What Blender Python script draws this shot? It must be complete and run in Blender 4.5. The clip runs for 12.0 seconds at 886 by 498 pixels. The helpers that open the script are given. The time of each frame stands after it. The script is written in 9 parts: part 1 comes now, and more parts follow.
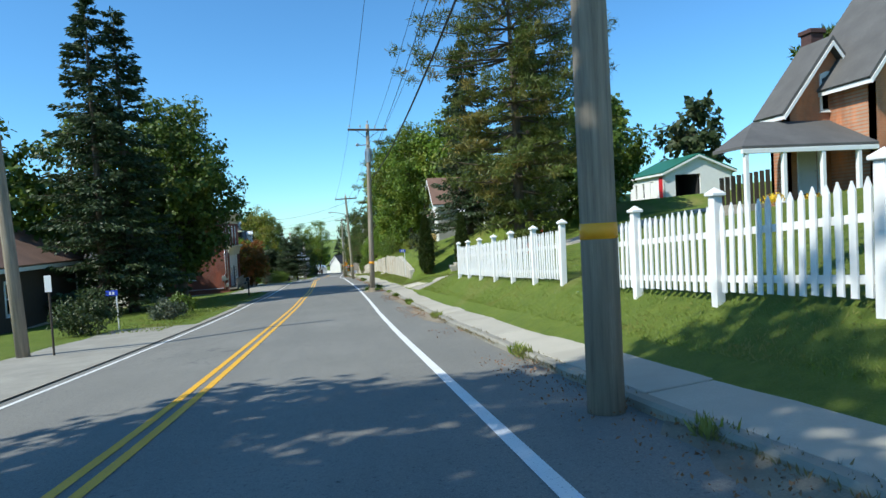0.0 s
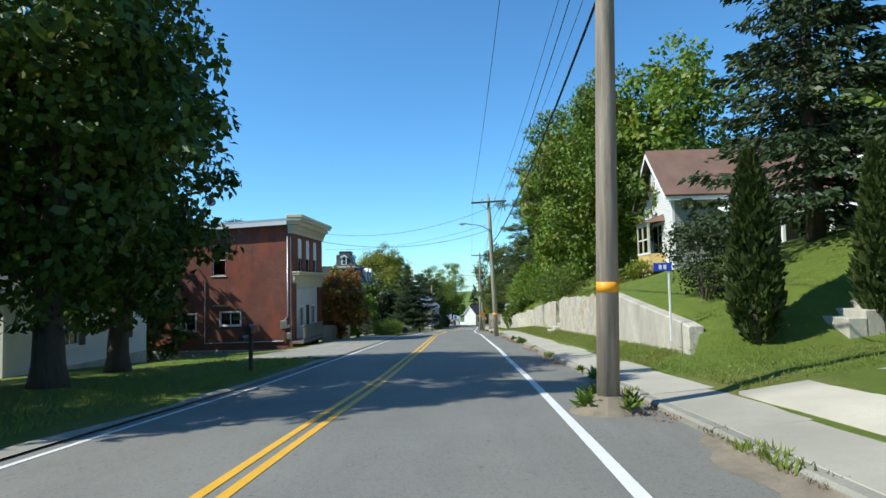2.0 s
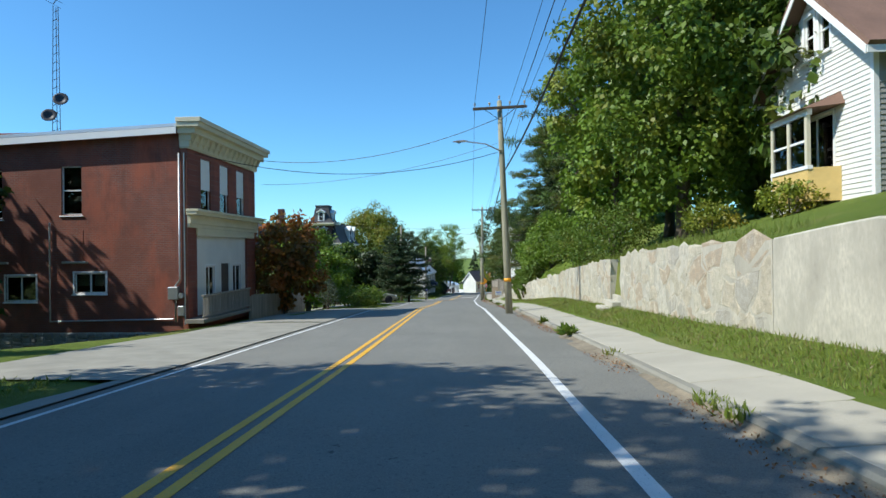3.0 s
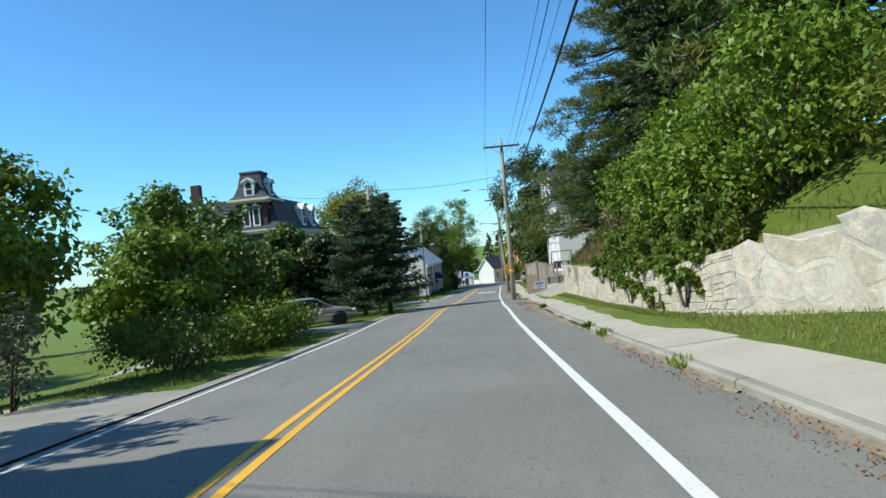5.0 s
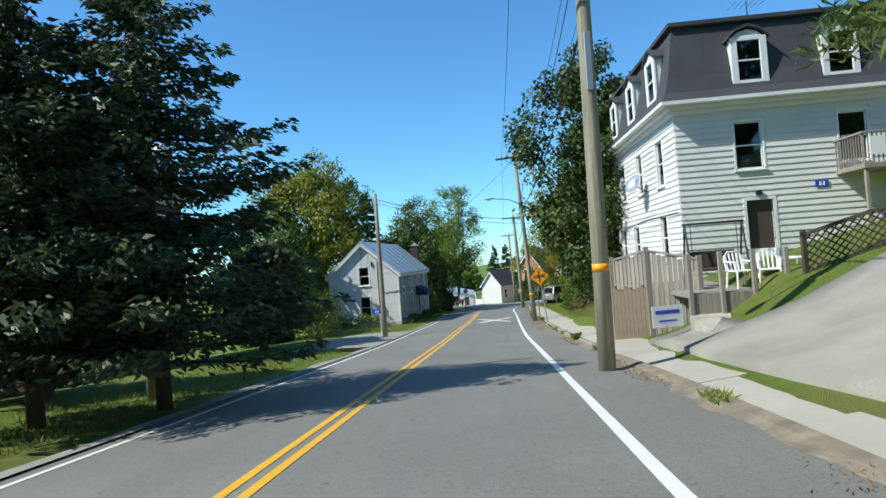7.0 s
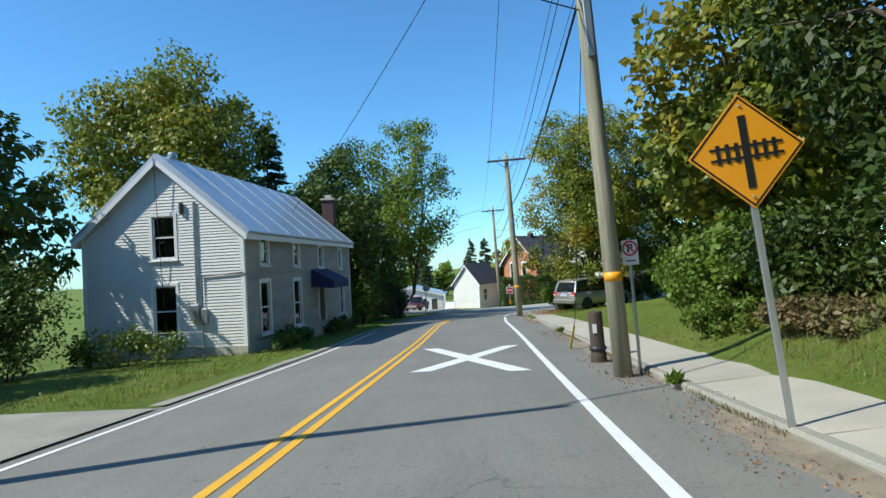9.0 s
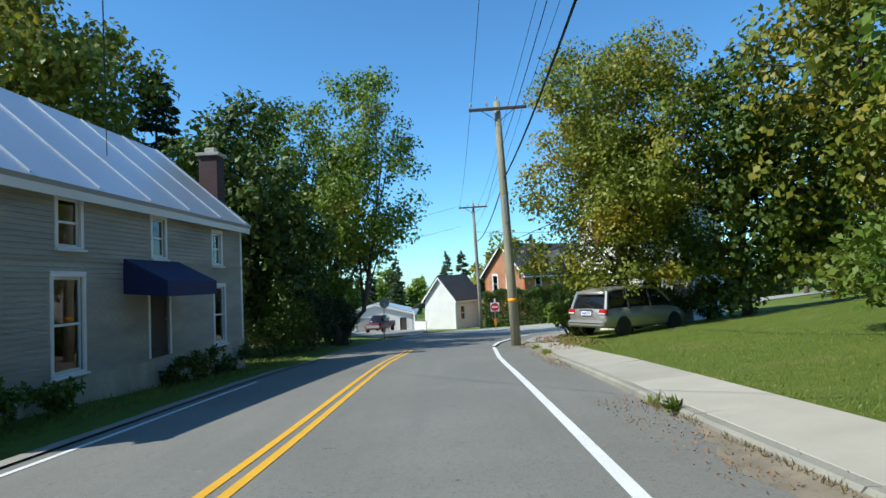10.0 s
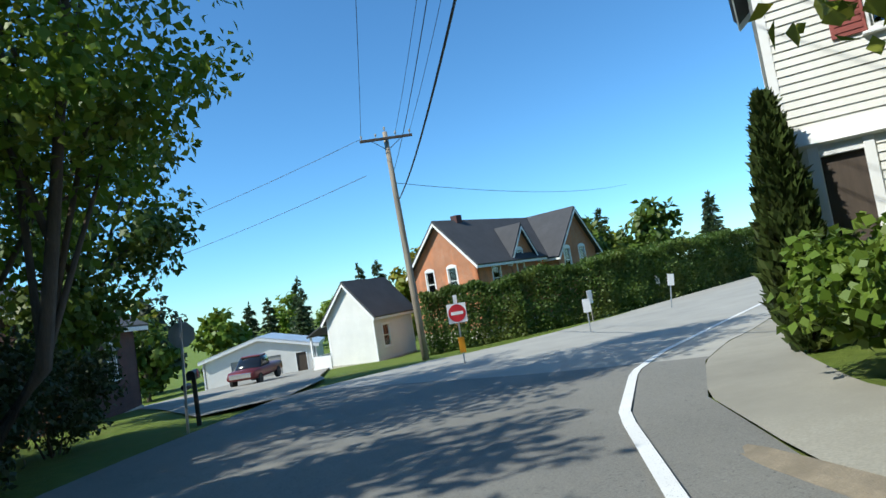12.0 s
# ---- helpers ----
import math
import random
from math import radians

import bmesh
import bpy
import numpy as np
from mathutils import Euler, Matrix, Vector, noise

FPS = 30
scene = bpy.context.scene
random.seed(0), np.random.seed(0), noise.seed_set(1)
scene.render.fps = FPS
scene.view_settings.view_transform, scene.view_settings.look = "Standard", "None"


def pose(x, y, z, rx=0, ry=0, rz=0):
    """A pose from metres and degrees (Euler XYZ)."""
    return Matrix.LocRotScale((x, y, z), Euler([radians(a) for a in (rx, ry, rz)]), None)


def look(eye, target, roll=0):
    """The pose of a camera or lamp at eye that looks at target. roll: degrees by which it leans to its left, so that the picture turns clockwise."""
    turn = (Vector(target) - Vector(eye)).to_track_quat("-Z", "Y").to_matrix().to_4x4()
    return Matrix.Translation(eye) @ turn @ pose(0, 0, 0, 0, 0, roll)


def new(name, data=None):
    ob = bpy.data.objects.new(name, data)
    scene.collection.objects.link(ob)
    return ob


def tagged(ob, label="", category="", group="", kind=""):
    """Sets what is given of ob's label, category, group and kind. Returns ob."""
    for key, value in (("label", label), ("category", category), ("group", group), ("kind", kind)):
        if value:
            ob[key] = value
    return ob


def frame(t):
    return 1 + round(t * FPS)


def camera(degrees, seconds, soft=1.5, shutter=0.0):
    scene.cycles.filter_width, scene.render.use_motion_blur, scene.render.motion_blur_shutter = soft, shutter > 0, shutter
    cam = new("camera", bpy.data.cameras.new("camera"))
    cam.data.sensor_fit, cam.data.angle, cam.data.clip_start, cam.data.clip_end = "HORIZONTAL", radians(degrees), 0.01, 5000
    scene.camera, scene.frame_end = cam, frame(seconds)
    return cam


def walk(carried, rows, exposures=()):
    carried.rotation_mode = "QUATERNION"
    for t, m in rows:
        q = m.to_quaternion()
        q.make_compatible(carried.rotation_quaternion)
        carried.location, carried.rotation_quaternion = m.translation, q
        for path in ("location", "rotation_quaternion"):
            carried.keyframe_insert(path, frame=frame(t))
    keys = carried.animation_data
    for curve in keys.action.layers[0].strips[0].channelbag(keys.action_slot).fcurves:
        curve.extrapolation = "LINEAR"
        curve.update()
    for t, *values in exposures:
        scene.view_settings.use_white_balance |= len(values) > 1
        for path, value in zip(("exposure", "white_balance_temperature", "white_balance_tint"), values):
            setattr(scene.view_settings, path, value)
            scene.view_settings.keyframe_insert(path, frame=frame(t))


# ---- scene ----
cam = camera(72.43, 12.0)
PATH = [
    (0, (0.000, -0.000, 10.728), (1.721, 9.843, 10.337), -3.14),
    (0.5, (0.064, 6.903, 10.148), (0.566, 16.890, 10.148), -4.40),
    (1, (0.033, 14.056, 9.644), (-0.044, 24.043, 10.148), -3.84),
    (1.5, (0.040, 21.288, 9.176), (-0.309, 31.266, 9.741), -3.85),
    (2, (0.083, 28.436, 8.766), (-0.393, 38.408, 9.350), -1.18),
    (2.5, (0.041, 35.661, 8.404), (-0.365, 45.650, 8.651), -0.87),
    (3, (0.031, 42.709, 7.982), (-0.461, 52.697, 8.021), -0.66),
    (3.5, (-0.113, 49.727, 7.624), (-0.656, 59.712, 7.573), -1.64),
    (3.7, (-0.115, 52.540, 7.486), (-0.796, 62.516, 7.482), -2.93),
    (5.3, (-0.713, 75.147, 6.326), (-1.403, 85.123, 6.194), -5.83),
    (5.5, (-0.798, 77.975, 6.123), (-1.532, 87.946, 5.970), -4.92),
    (6, (-0.905, 85.184, 5.574), (-1.656, 95.156, 5.571), -5.67),
    (6.5, (-1.014, 92.567, 5.042), (-1.729, 102.540, 5.174), -4.43),
    (7, (-1.081, 99.834, 4.642), (-1.811, 109.805, 4.859), -4.36),
    (7.2, (-1.181, 102.797, 4.447), (-1.881, 112.770, 4.681), -6.38),
    (8.8, (-1.035, 125.030, 2.757), (-1.438, 135.019, 2.994), -2.98),
    (9, (-0.986, 127.694, 2.585), (-1.329, 137.685, 2.835), -2.99),
    (9.5, (-0.844, 134.366, 2.196), (-1.099, 144.356, 2.569), -2.61),
    (10, (-0.673, 140.784, 1.830), (-0.620, 150.770, 2.367), -2.54),
    (10.5, (-0.495, 147.243, 1.483), (-0.252, 157.207, 2.287), -2.78),
    (11, (-0.407, 153.350, 1.207), (-0.053, 163.304, 2.099), -3.90),
    (11.5, (-0.344, 159.027, 0.907), (0.262, 168.971, 1.772), -4.59),
    (12, (-0.011, 163.995, 0.601), (1.470, 173.858, 1.317), -9.18),
]
walk(cam, [(t, look(eye, target, roll)) for t, eye, target, roll in PATH], exposures=[(0, .27, 6000, 4), (12, .27, 6000, 4)])

# ---------------------------------------------------------------- light
SUN_EL, SUN_SLOPE = 46.0, 0.38            # the sun stands to the left and slightly behind
to_sun = Vector((-1.0, -SUN_SLOPE, 0)).normalized() * math.cos(radians(SUN_EL)) + Vector((0, 0, math.sin(radians(SUN_EL))))
world = bpy.data.worlds.new("sky")
scene.world = world
world.use_nodes = True
wn = world.node_tree
sky = wn.nodes.new("ShaderNodeTexSky")
sky.sky_type, sky.sun_disc = "NISHITA", False
sky.sun_elevation = radians(SUN_EL)
sky.sun_rotation = math.atan2(to_sun.x, to_sun.y)
sky.air_density, sky.dust_density, sky.ozone_density, sky.altitude = 1.0, 0.15, 4.0, 200
wn.nodes["Background"].inputs["Strength"].default_value = 0.115
tint = wn.nodes.new("ShaderNodeMix")
tint.data_type, tint.blend_type = "RGBA", "MULTIPLY"
tint.inputs[0].default_value = 1.0
tint.inputs[7].default_value = (0.80, 1.19, 1.36, 1)
wn.links.new(sky.outputs[0], tint.inputs[6])
wn.links.new(tint.outputs[2], wn.nodes["Background"].inputs["Color"])
sun = new("sun", bpy.data.lights.new("sun", "SUN"))
sun.data.energy, sun.data.angle, sun.data.color = 5.0, radians(0.53), (1.0, 0.93, 0.82)
sun.matrix_world = look((0, 0, 60), Vector((0, 0, 60)) - to_sun)

# ---------------------------------------------------------------- ground lines
_py = [p[1][1] for p in PATH]
_px = [p[1][0] for p in PATH]
_pz = [p[1][2] - 1.42 for p in PATH]
ROAD_Y = [-60.0] + _py + [176, 191, 206, 225, 300, 1500]
ROAD_X = [_px[0]] + _px + [0.2, 0.2, 0.2, 0.2, 0.2, 0.2]
ROAD_Z = [_pz[0] + 5.0] + _pz + [-1.42, -2.15, -3.2, -4.5, -6.5, -8.0]


def smooth_line(ys, vs):
    """Samples a line every metre and rounds its corners off."""
    g = np.arange(-60, 301, 1.0)
    v = np.interp(g, ys, vs)
    k = np.hanning(9)
    k /= k.sum()
    v = np.convolve(np.pad(v, 4, mode="edge"), k, mode="valid")
    return g, v


_gx, _vx = smooth_line(ROAD_Y, ROAD_X)
_gz, _vz = smooth_line(ROAD_Y, ROAD_Z)


def xr(y):
    """The car's line: the road's own zero across."""
    return float(np.interp(y, _gx, _vx))


def zr(y):
    """The road's height."""
    return float(np.interp(y, np.r_[_gz, 1500.0], np.r_[_vz, -8.0]))


def lerp(a, b, t):
    return a + (b - a) * t


def ramp(v, a, b):
    t = min(1.0, max(0.0, (v - a) / (b - a)))
    return t * t * (3 - 2 * t)


WALL_A, WALL_B = 5.0, 3.4                 # x of the two retaining walls' faces
A0, A1, B0, B1 = 43.0, 80.0, 80.0, 103.0


def wall_x(y):
    if y < 78:
        return WALL_A
    return lerp(WALL_A, WALL_B, ramp(y, 78, 84))


def wall_top(y):
    """Height of a retaining wall's crown over the road."""
    return float(np.interp(y, [40, 43, 50.5, 53, 60, 75, 80, 85, 92, 99, 104], [0.55, 1.2, 2.2, 2.1, 2.3, 2.05, 1.8, 1.3, 1.55, 1.68, 1.85]))


def rise(u, y):
    """The ground's height over the road at u across and y along."""
    if u > 2.0:
        side = [
            (-60, [(2.7, .02), (3.9, .25), (4.4, .34), (5.2, .58), (8, 1.5), (14, 3.2), (20, 4.4), (40, 6.5), (90, 9)]),
            (14, [(2.7, .02), (3.9, .25), (4.4, .46), (5.2, .97), (8, 1.65), (14, 2.7), (20, 3.6), (40, 5.6), (90, 8)]),
            (28, [(2.7, .02), (3.9, .25), (4.4, .48), (5.2, 1.0), (8, 1.6), (14, 2.5), (20, 3.4), (40, 5.6), (90, 8)]),
            (34, [(2.7, .0), (3.9, .22), (4.4, .3), (5.2, .45), (8, .8), (14, 2.1), (20, 3.3), (40, 5.7), (90, 8)]),
            (41, [(2.7, .0), (3.9, .22), (4.6, .36), (5.2, .5), (8, .75), (10, 1.2), (14, 2.5), (20, 3.8), (40, 5.9), (90, 8)]),
            (44, [(2.7, .0), (3.9, .22), (4.8, .5), (5.3, 1.2), (8, 2.2), (11, 3.1), (14, 3.6), (20, 4.4), (40, 6.3), (90, 8.5)]),
        ]
        if y < A0:
            for (ya, pa), (yb, pb) in zip(side, side[1:]):
                if y <= yb:
                    t = max(0.0, (y - ya) / (yb - ya))
                    return lerp(np.interp(u, *zip(*pa)), np.interp(u, *zip(*pb)), t)
            return float(np.interp(u, *zip(*side[-1][1])))
        if y < B1 + 0.5:
            w = wall_x(y) - xr(y)
            foot = lerp(.5, .3, ramp(y, 78, 86))
            top = wall_top(y) - 0.04
            steep = ramp(y, 76, 84)
            pts = [(2.7, 0), (3.75, .2), (min(4.2, w - .4), .24), (w - .12, foot), (w + .12, foot), (w + .3, top), (w + 2.2, top + lerp(.55, 1.5, steep)),
                   (w + 6.5, lerp(3.95, 4.6, steep)), (w + 12, lerp(5.0, 6.2, steep)), (40, lerp(6.1, 9, ramp(y, 62, 80))), (90, lerp(8.4, 11, ramp(y, 62, 80)))]
            return float(np.interp(u, *zip(*pts)))
        side = [
            (B1 + 0.5, [(2.7, .0), (3.7, .18), (4.6, .5), (5.6, .95), (6.2, 1.4), (9, 3.0), (12, 3.6), (20, 5.5), (40, 8), (90, 10)]),
            (110, [(2.7, .0), (3.7, .16), (4.6, .25), (5.6, .55), (6.6, 1.0), (9, 2.4), (12, 3.4), (20, 5.5), (40, 8), (90, 10)]),
            (116, [(2.7, .0), (3.7, .16), (4.4, .3), (5.4, .75), (6.6, 1.7), (9, 2.2), (12, 3.0), (20, 5.0), (40, 8), (90, 10)]),
            (128, [(2.7, .0), (3.7, .18), (4.3, .35), (6.0, 1.4), (7, 1.9), (9, 2.4), (12, 3.2), (20, 5.0), (40, 8), (90, 10)]),
            (136, [(2.7, .0), (3.7, .18), (4.2, .25), (6.2, 1.1), (8, 1.7), (12, 2.6), (20, 4.4), (40, 7), (90, 9)]),
            (143, [(2.7, .0), (3.7, .14), (4.2, .2), (6.2, .6), (8, 1.05), (12, 2.0), (20, 3.6), (40, 6), (90, 8)]),
            (156, [(2.7, .0), (3.7, .12), (4.2, .15), (6.2, .32), (8, .6), (12, 1.25), (20, 2.8), (40, 5), (90, 7)]),
            (166, [(2.7, .0), (3.7, .1), (4.2, .12), (6.2, .28), (8, .4), (12, .8), (20, 1.8), (40, 4), (90, 6)]),
            (176, [(2.7, .0), (3.7, .02), (4.2, .03), (8, .1), (12, .3), (20, .9), (40, 2.2), (90, 5)]),
            (190, [(2.7, .0), (3.7, .0), (8, .15), (12, .35), (20, .9), (40, 2.2), (90, 5)]),
            (210, [(2.7, .0), (8, .3), (20, .9), (40, 2.2), (90, 5)]),
            (1500, [(2.7, .0), (8, .3), (20, .9), (40, 2.2), (90, 5)]),
        ]
        for (ya, pa), (yb, pb) in zip(side, side[1:]):
            if y <= yb:
                t = max(0.0, (y - ya) / (yb - ya))
                return lerp(np.interp(u, *zip(*pa)), np.interp(u, *zip(*pb)), t)
        return float(np.interp(u, *zip(*side[-1][1])))
    if u < -2.2:
        crown = -0.036 * (-2.2 - max(u, -5.4))
        if u > -5.6:
            return crown
        out = lerp(-.05, -.45, ramp(y, 52, 66)) if y < 90 else lerp(-.45, -.1, ramp(y, 90, 110))
        far = lerp(-.5, -1.9, ramp(y, 50, 62)) if y < 90 else lerp(-1.9, -.9, ramp(y, 90, 115))
        return float(np.interp(-u, [5.6, 6.5, 8, 12, 19, 40, 90], [crown, -.1, -.1, min(-.12, out), far, far - .6, far - 1.5]))
    return 0.0


def gz(x, y):
    """The ground's height in the world."""
    return zr(y) + rise(x - xr(y), y)


# ---------------------------------------------------------------- materials
def material(name):
    m = bpy.data.materials.new(name)
    m.use_nodes = True
    return m, m.node_tree.nodes, m.node_tree.links, m.node_tree.nodes["Principled BSDF"]


def mixed(nt, fac, a, b):
    """A colour mix; a and b are colours or sockets, fac a number or a socket."""
    n = nt.nodes.new("ShaderNodeMix")
    n.data_type = "RGBA"
    for k, v in ((0, fac), (6, a), (7, b)):
        if isinstance(v, bpy.types.NodeSocket):
            nt.links.new(v, n.inputs[k])
        else:
            n.inputs[k].default_value = v if k == 0 else (*v, 1)
    return n.outputs[2]


def noise_of(nt, scale, detail=4, rough=0.55, coords="Object", stretch=None):
    tc = nt.nodes.new("ShaderNodeTexCoord")
    n = nt.nodes.new("ShaderNodeTexNoise")
    n.inputs["Scale"].default_value, n.inputs["Detail"].default_value, n.inputs["Roughness"].default_value = scale, detail, rough
    src = tc.outputs[coords]
    if stretch:
        mp = nt.nodes.new("ShaderNodeMapping")
        mp.inputs["Scale"].default_value = stretch
        nt.links.new(src, mp.inputs["Vector"])
        src = mp.outputs[0]
    nt.links.new(src, n.inputs["Vector"])
    return n.outputs["Fac"]


def stepped(nt, src, a, b):
    r = nt.nodes.new("ShaderNodeMapRange")
    r.inputs["From Min"].default_value, r.inputs["From Max"].default_value = a, b
    nt.links.new(src, r.inputs["Value"])
    return r.outputs[0]


def bumped(nt, bsdf, src, strength=0.3, distance=0.02):
    b = nt.nodes.new("ShaderNodeBump")
    b.inputs["Strength"].default_value, b.inputs["Distance"].default_value = strength, distance
    nt.links.new(src, b.inputs["Height"])
    nt.links.new(b.outputs[0], bsdf.inputs["Normal"])


def plain(name, col, rough=0.6, metal=0.0, vary=0.18, scale=3.0, fine=60.0, bump=0.1, coords="Object", stretch=None, random_by=0.0):
    """A surface of one colour with wear at two scales."""
    m, nodes, links, b = material(name)
    nt = m.node_tree
    dark = tuple(c * (1 - vary) for c in col)
    light = tuple(min(1, c * (1 + vary * .6)) for c in col)
    c = mixed(nt, stepped(nt, noise_of(nt, scale, 5, .6, coords, stretch), .3, .7), dark, light)
    c = mixed(nt, stepped(nt, noise_of(nt, fine, 3, .6, coords, stretch), .35, .75), c, tuple(v * (1 - vary * .5) for v in col))
    if random_by:
        oi = nodes.new("ShaderNodeObjectInfo")
        hs = nodes.new("ShaderNodeHueSaturation")
        mr = nodes.new("ShaderNodeMapRange")
        mr.inputs["To Min"].default_value, mr.inputs["To Max"].default_value = 1 - random_by, 1 + random_by
        links.new(oi.outputs["Random"], mr.inputs["Value"])
        links.new(mr.outputs[0], hs.inputs["Value"])
        links.new(c, hs.inputs["Color"])
        c = hs.outputs[0]
    links.new(c, b.inputs["Base Color"])
    b.inputs["Roughness"].default_value, b.inputs["Metallic"].default_value = rough, metal
    if bump:
        bumped(nt, b, noise_of(nt, fine, 4, .6, coords, stretch), bump, .01)
    return m


def asphalt():
    m, nodes, links, b = material("asphalt")
    nt = m.node_tree
    c = mixed(nt, stepped(nt, noise_of(nt, .35, 5, .6), .3, .7), (.126, .12, .101), (.188, .179, .153))
    c = mixed(nt, stepped(nt, noise_of(nt, 1.0, 5, .7, stretch=(1.2, .12, 1)), .45, .8), c, (.115, .11, .097))
    c = mixed(nt, stepped(nt, noise_of(nt, 2.2, 6, .75), .6, .72), c, (.105, .1, .09))
    c = mixed(nt, stepped(nt, noise_of(nt, 70, 3, .8), .38, .8), c, (.27, .26, .225))
    c = mixed(nt, stepped(nt, noise_of(nt, 24, 3, .8), .57, .72), c, (.07, .068, .062))
    c = mixed(nt, stepped(nt, noise_of(nt, 5.5, 5, .7), .66, .71), c, (.062, .06, .054))
    c = mixed(nt, stepped(nt, noise_of(nt, 9, 4, .75), .66, .72), c, (.26, .245, .2))
    crack = nodes.new("ShaderNodeTexVoronoi")
    crack.feature = "DISTANCE_TO_EDGE"
    crack.inputs["Scale"].default_value = .22
    tc = nodes.new("ShaderNodeTexCoord")
    ns = nodes.new("ShaderNodeTexNoise")
    ns.inputs["Scale"].default_value, ns.inputs["Detail"].default_value = 1.3, 6
    links.new(tc.outputs["Object"], ns.inputs["Vector"])
    add = nodes.new("ShaderNodeVectorMath")
    links.new(tc.outputs["Object"], add.inputs[0])
    links.new(ns.outputs["Color"], add.inputs[1])
    links.new(add.outputs[0], crack.inputs["Vector"])
    line = stepped(nt, crack.outputs["Distance"], .0035, .0)
    gate = stepped(nt, noise_of(nt, .12, 2), .58, .7)
    mul = nodes.new("ShaderNodeMath")
    mul.operation = "MULTIPLY"
    links.new(line, mul.inputs[0])
    links.new(gate, mul.inputs[1])
    c = mixed(nt, mul.outputs[0], c, (.085, .083, .08))
    links.new(c, b.inputs["Base Color"])
    b.inputs["Roughness"].default_value = .82
    bumped(nt, b, noise_of(nt, 120, 3, .7), .35, .006)
    return m


def paint_line(name, col):
    m, nodes, links, b = material(name)
    nt = m.node_tree
    c = mixed(nt, stepped(nt, noise_of(nt, 2, 5, .7), .3, .8), col, tuple(v * .82 for v in col))
    c = mixed(nt, stepped(nt, noise_of(nt, 55, 3, .7), .6, .72), c, (.17, .165, .155))
    c = mixed(nt, stepped(nt, noise_of(nt, 5, 5, .75), .66, .74), c, (.17, .165, .155))
    links.new(c, b.inputs["Base Color"])
    b.inputs["Roughness"].default_value = .6
    bumped(nt, b, noise_of(nt, 120, 3, .7), .3, .005)
    return m


def turf():
    """Grass, thin and dry in places, bare earth by the kerb."""
    m, nodes, links, b = material("grass")
    nt = m.node_tree
    c = mixed(nt, stepped(nt, noise_of(nt, .5, 5, .6), .3, .7), (.125, .18, .02), (.18, .22, .034))
    c = mixed(nt, stepped(nt, noise_of(nt, 3.5, 5, .7), .35, .75), c, (.09, .14, .017))
    c = mixed(nt, stepped(nt, noise_of(nt, .23, 4, .6), .56, .75), c, (.23, .205, .065))
    c = mixed(nt, stepped(nt, noise_of(nt, 50, 2, .7), .5, .8), c, (.18, .22, .06))
    links.new(c, b.inputs["Base Color"])
    b.inputs["Roughness"].default_value = .85
    b.inputs["Specular IOR Level"].default_value = .2
    bumped(nt, b, noise_of(nt, 45, 4, .7), .9, .06)
    return m


def leaf(name, a, b_, c_, turn=.3, rough=.5):
    """Leaves in three tones that vary from leaf to leaf and from limb to limb; light passes through them."""
    m, nodes, links, b = material(name)
    nt = m.node_tree
    g = nodes.new("ShaderNodeNewGeometry")
    c = mixed(nt, stepped(nt, g.outputs["Random Per Island"], 0, 1), a, b_)
    c = mixed(nt, stepped(nt, noise_of(nt, .45, 3, .6), .5, .68), c, c_)
    oi = nodes.new("ShaderNodeObjectInfo")
    hs = nodes.new("ShaderNodeHueSaturation")
    mr = nodes.new("ShaderNodeMapRange")
    mr.inputs["To Min"].default_value, mr.inputs["To Max"].default_value = .85, 1.15
    links.new(oi.outputs["Random"], mr.inputs["Value"])
    links.new(mr.outputs[0], hs.inputs["Value"])
    links.new(c, hs.inputs["Color"])
    links.new(hs.outputs[0], b.inputs["Base Color"])
    b.inputs["Roughness"].default_value = rough
    b.inputs["Specular IOR Level"].default_value = .35
    tr = nodes.new("ShaderNodeBsdfTranslucent")
    links.new(hs.outputs[0], tr.inputs["Color"])
    mx = nodes.new("ShaderNodeMixShader")
    mx.inputs[0].default_value = turn
    links.new(b.outputs[0], mx.inputs[1])
    links.new(tr.outputs[0], mx.inputs[2])
    links.new(mx.outputs[0], nodes["Material Output"].inputs["Surface"])
    return m


def brick(name, col, dark, mortar, scale=1.0, turn=0.0, patch=None):
    m, nodes, links, b = material(name)
    nt = m.node_tree
    tc = nodes.new("ShaderNodeTexCoord")
    mp = nodes.new("ShaderNodeMapping")
    mp.inputs["Rotation"].default_value = (radians(90), 0, radians(turn))
    links.new(tc.outputs["Object"], mp.inputs["Vector"])
    t = nodes.new("ShaderNodeTexBrick")
    t.inputs["Scale"].default_value = 1.0
    t.inputs["Brick Width"].default_value, t.inputs["Row Height"].default_value, t.inputs["Mortar Size"].default_value = .215 * scale, .072 * scale, .008
    t.inputs["Color1"].default_value, t.inputs["Color2"].default_value, t.inputs["Mortar"].default_value = (*col, 1), (*dark, 1), (*mortar, 1)
    links.new(mp.outputs[0], t.inputs["Vector"])
    c = mixed(nt, stepped(nt, noise_of(nt, .6, 5, .65), .35, .75), t.outputs["Color"], tuple(v * .6 for v in col))
    if patch:
        c = mixed(nt, stepped(nt, noise_of(nt, .9, 4, .6), .6, .7), c, patch)
    c = mixed(nt, stepped(nt, noise_of(nt, .5, 5, .65, stretch=(1, 1, .45)), .48, .72), c, tuple(min(1, v * w) for v, w in zip(col, (1.5, 1.25, 1.0))))
    c = mixed(nt, stepped(nt, noise_of(nt, .8, 5, .7, stretch=(1, 1, .25)), .55, .8), c, tuple(v * .5 for v in dark))
    links.new(c, b.inputs["Base Color"])
    b.inputs["Roughness"].default_value = .85
    bumped(nt, b, t.outputs["Fac"], -.4, .008)
    return m


